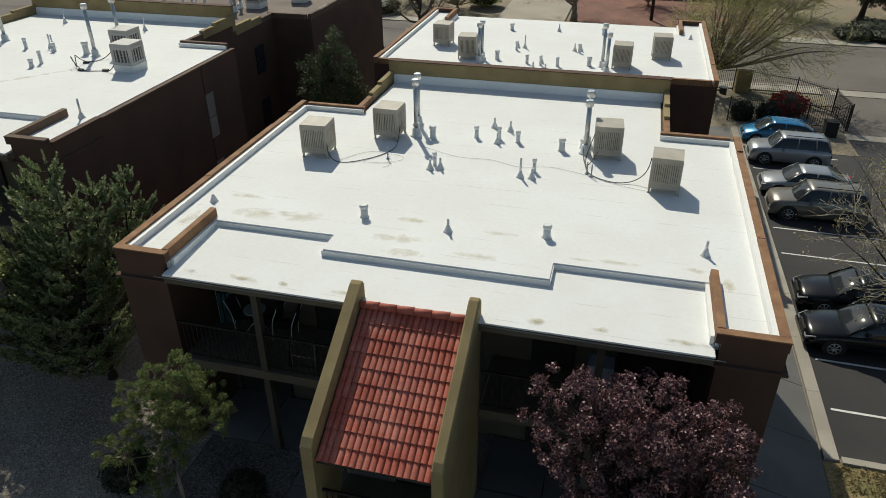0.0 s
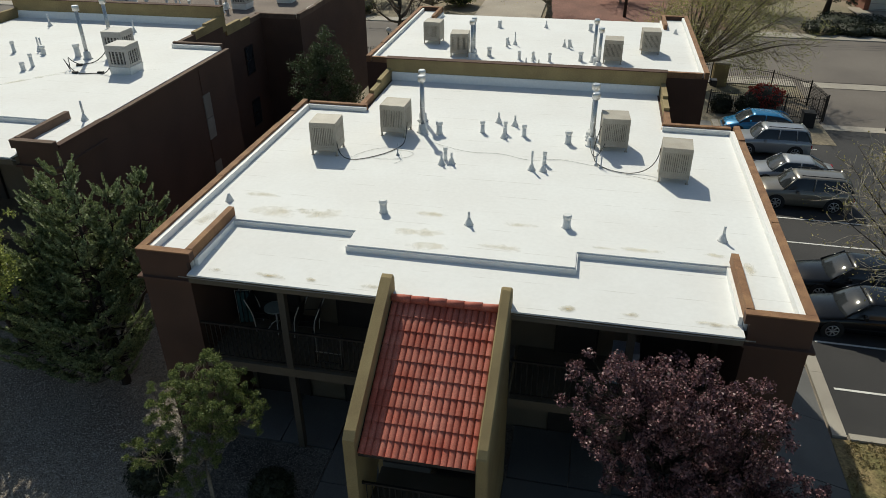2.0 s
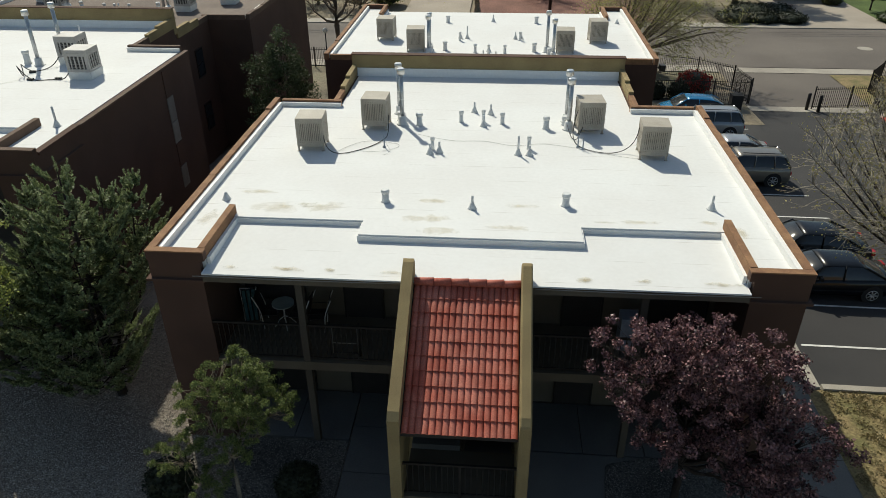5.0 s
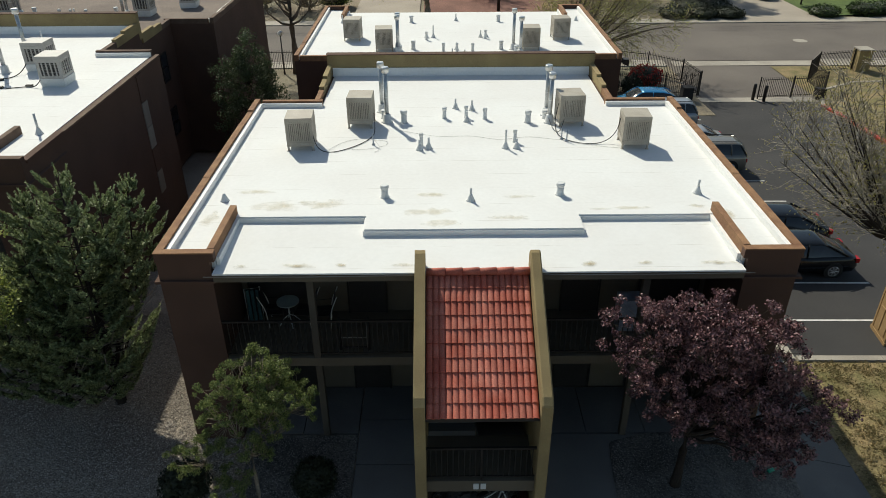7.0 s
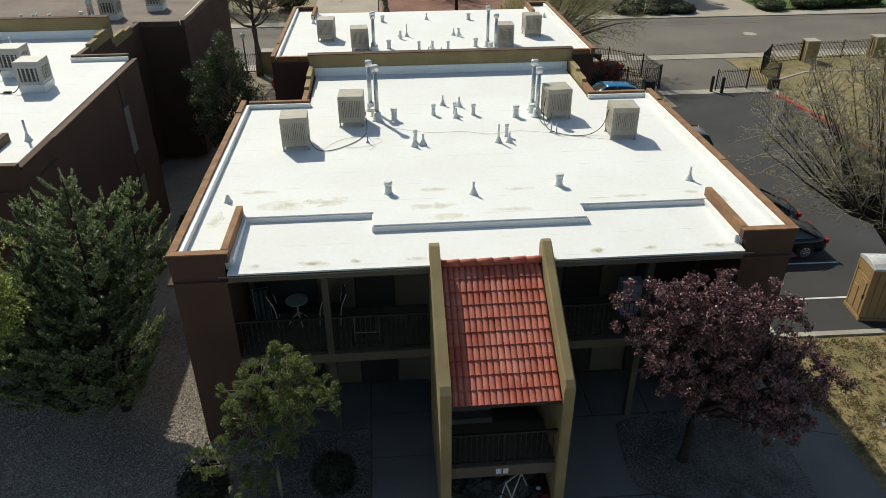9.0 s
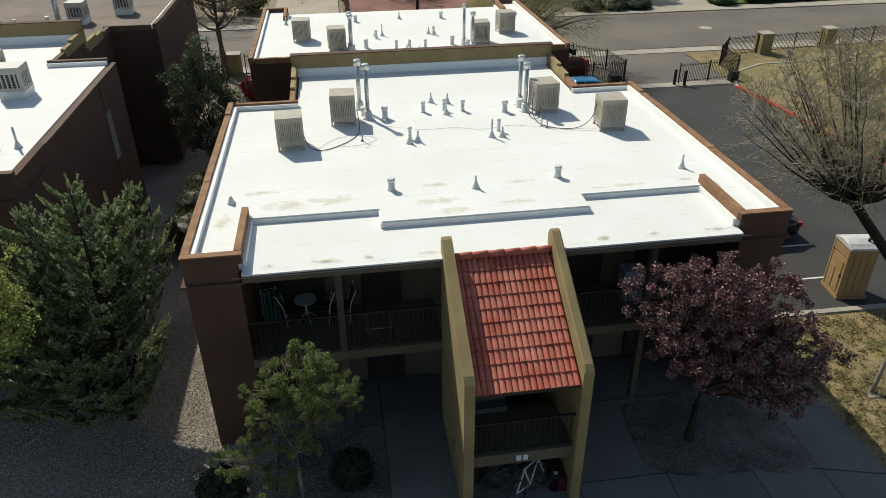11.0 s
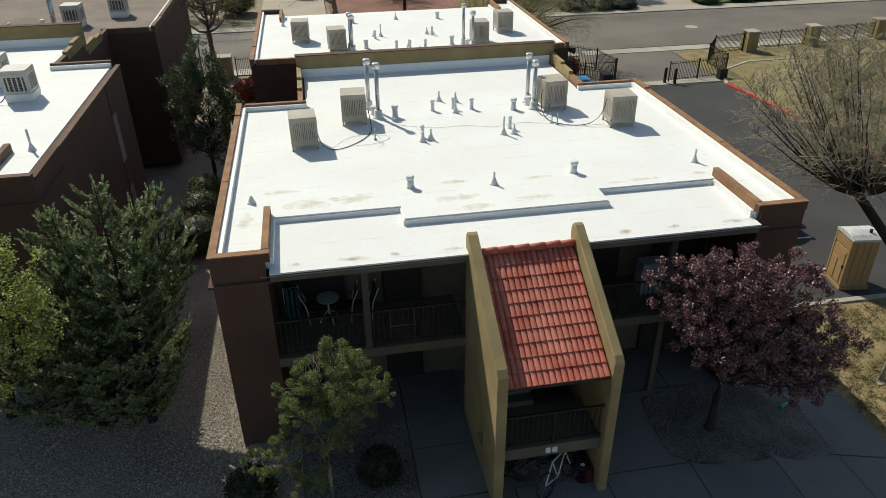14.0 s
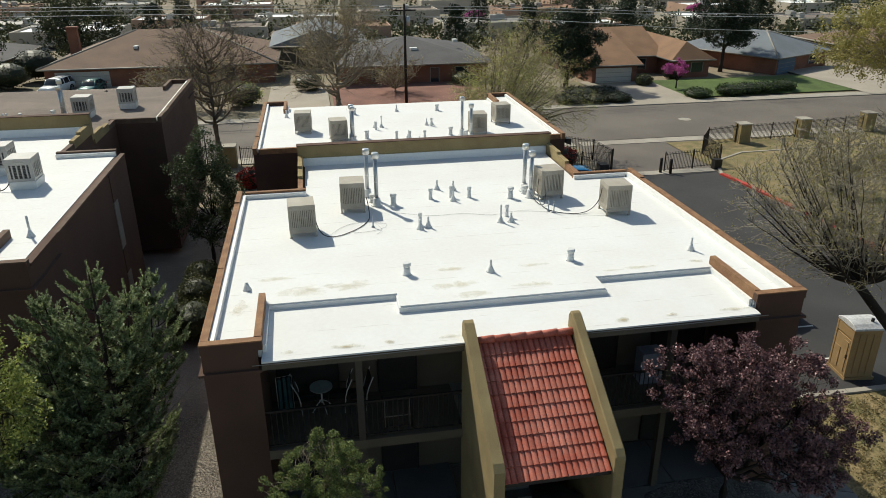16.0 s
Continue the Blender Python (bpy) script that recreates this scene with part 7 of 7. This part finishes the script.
def bicycle(m, key, label):
    a = thing("bicycle", m, label, "bicycle", "bicycles")
    for x in (-0.5, 0.5):
        bm = BM()
        n = 22
        ring_tube(bm, [(x + 0.32 * math.cos(math.tau * k / n), 0, 0.34 + 0.32 * math.sin(math.tau * k / n)) for k in range(n + 1)], [0.022] * (n + 1), 6)
        w = part("wheel", bm, M["rubber"], a, "black tyre")
        bm = BM()
        for k in range(8):
            an = math.tau * k / 8
            ring_tube(bm, [(x, 0, 0.34), (x + 0.3 * math.cos(an), 0, 0.34 + 0.3 * math.sin(an))], [0.004] * 2, 4)
        part("spokes", bm, M["galv"], w)
    bm = BM()
    for p, q in (((-0.5, 0.34), (-0.12, 0.8)), ((-0.5, 0.34), (-0.02, 0.3)), ((-0.02, 0.3), (-0.15, 0.9)), ((-0.02, 0.3), (0.36, 0.75)), ((-0.12, 0.8), (0.34, 0.82)), ((0.5, 0.34), (0.32, 0.98))):
        ring_tube(bm, [(p[0], 0, p[1]), (q[0], 0, q[1])], [0.02] * 2, 6)
    part("frame", bm, M[key], a)
    bm = BM()
    ring_tube(bm, [(0.25, -0.28, 1.0), (0.33, 0, 0.98), (0.25, 0.28, 1.0)], [0.014] * 3, 6)
    part("handlebar", bm, M["galv"], a)
    bm = BM()
    box(bm, -0.29, -0.03, -0.07, 0.07, 0.9, 0.96)
    part("saddle", bm, M["rubber"], a, "", 0.02)
    return a


gz = G(0, -2) + 0.06
bicycle(pose(0.3, -2.85, gz, -14, 0, 35), "steelw", "small white bicycle under the stair landing")
bicycle(pose(-0.35, -2.2, gz, 6, 0, 12), "iron", "dark bicycle under the stair landing")
a = thing("tarpaulin_bundle", pose(-0.5, -2.35, gz), "black tarpaulin bundle beside the bicycles", "tarpaulin")
bm = BM()
bmesh.ops.create_icosphere(bm, subdivisions=4, radius=1.0)
for v in bm.verts:
    k = 1 + 0.25 * noise.noise(v.co * 2.1) + 0.1 * noise.noise(v.co * 6.0)
    v.co = Vector((v.co.x * 0.42 * k, v.co.y * 0.3 * k, max(0.0, 0.33 + v.co.z * 0.4 * k)))
part("cover", bm, M["cable"], a)
a = thing("drying_rack", pose(-3.05, 0.3, 4.2), "dark folded rack with pale bars behind the railing", "rack")
for s in (-1, 1):
    bm = BM()
    ring_tube(bm, [(s * 0.36, 0, 0), (s * 0.36, 0.06, 0.95)], [0.028, 0.028], 6)
    part("upright", bm, M["iron"], a)
    bm = BM()
    ring_tube(bm, [(s * 0.31, 0.02, 0.05), (s * 0.31, 0.07, 0.9)], [0.011, 0.011], 6)
    part("rod", bm, M["trim"], a, "pale metal rod")
for zz, key in ((0.36, "trim"), (0.92, "iron"), (0.06, "iron")):
    bm = BM()
    ring_tube(bm, [(-0.36, 0.03, zz), (0.36, 0.03, zz)], [0.015, 0.015], 6)
    part("crossbar", bm, M[key], a)
a = thing("hand_cart", pose(0.74, -2.45, gz + 0.23, 90, 0, 90), "dark red hand cart stood on its side against the wall", "cart")
M["darkred"] = mat("dark_red_paint", (0.09, 0.014, 0.018), 0.5, 0.15, 3, 30, 0.05)
bm = BM()
box(bm, -0.45, 0.45, -0.22, 0.22, 0.2, 0.38)
part("tub", bm, M["darkred"], a, "", 0.04)
for x in (-0.3, 0.3):
    for s in (-1, 1):
        bm = BM()
        ring_tube(bm, [(x, s * 0.22, 0.14), (x, s * 0.28, 0.14)], [0.14, 0.14], 16)
        w = part("wheel", bm, M["rubber"], a)
        bm = BM()
        ring_tube(bm, [(x, s * 0.275, 0.14), (x, s * 0.29, 0.14)], [0.06, 0.05], 12)
        part("hub", bm, M["ventw"], w, "white hub")


# ---- grass tufts on the dry lawn ----
rs = np.random.RandomState(8)
cl = []
for k in range(1600):
    x, y = rs.uniform(10.6, 20), rs.uniform(-6, 4.4)
    cl.append((x, y, G(x, y) + 0.06, rs.uniform(0.1, 0.32)))
g = thing("grass_tufts", pose(0, 0, 0), "short straw and green grass of the lawn", "grass", kind="stuff")
leaf_cloud("blades", cl, 48000, 0.055, M["grass"], g, 12, 0.8, long=1.4)


# ---- loose stones on the gravel ----
def stones(name, count, area, size, up, material, label, seed, keep):
    """Many small uneven stones lying on the ground, in one mesh."""
    rs = np.random.RandomState(seed)
    x, y = rs.uniform(area[0], area[1], count), rs.uniform(area[2], area[3], count)
    ok = [keep(u, v) for u, v in zip(x, y)]
    x, y = x[ok], y[ok]
    n = len(x)
    z = np.array([G(u, v) for u, v in zip(x, y)]) + up
    s = size * rs.uniform(0.5, 1.3, n)
    an = rs.uniform(0, math.tau, n)
    e = rs.uniform(0.6, 1.0, n)
    ca, sa = np.cos(an), np.sin(an)
    ring = []
    for k in range(4):
        u, v = math.cos(math.tau * k / 4), math.sin(math.tau * k / 4)
        ring.append(np.stack((x + s * (u * ca - v * e * sa), y + s * (u * sa + v * e * ca), z), 1))
    top = np.stack((x + s * 0.2 * ca, y + s * 0.2 * sa, z + s * rs.uniform(0.4, 0.8, n)), 1)
    verts = np.stack(ring + [top], 1).reshape(-1, 3)
    faces = []
    for k in range(n):
        b = 5 * k
        faces += [(b, b + 1, b + 4), (b + 1, b + 2, b + 4), (b + 2, b + 3, b + 4), (b + 3, b, b + 4)]
    me = bpy.data.meshes.new(name)
    me.from_pydata(verts.tolist(), [], faces)
    me.materials.append(material)
    return tagged(new(name, me), label, "gravel", "", "stuff")


def stone_mat(name, dark, pale):
    """Stones that differ one from another."""
    m = mat(name, pale, 0.85, 0.3, 3, 40, 0.3)
    n, l = m.node_tree.nodes, m.node_tree.links
    geo = n.new("ShaderNodeNewGeometry")
    ramp = n.new("ShaderNodeValToRGB")
    ramp.color_ramp.elements[0].color, ramp.color_ramp.elements[1].color = (*dark, 1), (*pale, 1)
    l.new(geo.outputs["Random Per Island"], ramp.inputs["Fac"])
    l.new(ramp.outputs["Color"], n["Principled BSDF"].inputs["Base Color"])
    return m


M["pebble"] = stone_mat("mixed_tan_pebbles", (0.09, 0.077, 0.068), (0.56, 0.50, 0.43))
M["pebbled"] = stone_mat("dark_mixed_pebbles", (0.06, 0.055, 0.05), (0.25, 0.23, 0.21))
stones("loose_gravel", 110000, (-15, -5.9, -8, 5.5), 0.022, 0.0, M["pebble"], "loose tan gravel stones on the ground", 91, lambda u, v: not (u > -7.45 and v > 0))
stones("loose_gravel", 12000, (3.45, 8.25, -2.9, 0.0), 0.02, 0.078, M["pebbled"], "dark loose gravel stones in the bed", 92, lambda u, v: abs((u - 5.85) / 2.4) ** 4 + abs((v + 1.45) / 1.45) ** 4 < 1)
stones("loose_gravel", 6500, (-5.85, -3.15, -3.55, 0.0), 0.02, 0.05, M["pebbled"], "dark loose gravel stones beside the path", 93, lambda u, v: True)


# ---- a bottle dropped in the bed ----
M["greenp"] = mat("green_plastic", (0.03, 0.30, 0.19), 0.35, 0.1, 5, 50, 0.03)
a = thing("plastic_bottle", pose(7.7, -0.9, G(7.7, -0.9) + 0.14, 0, 90, 25), "green plastic bottle lying on the gravel bed", "bottle")
bm = BM()
ring_tube(bm, [(0, 0, -0.15), (0, 0, -0.14), (0, 0, 0.06), (0, 0, 0.12), (0, 0, 0.15)], [0.04, 0.05, 0.05, 0.022, 0.02], 14)
part("body", bm, M["greenp"], a)
bm = BM()
ring_tube(bm, [(0, 0, 0.15), (0, 0, 0.18)], [0.024, 0.024], 12)
part("cap", bm, M["ventw"], a, "white cap")
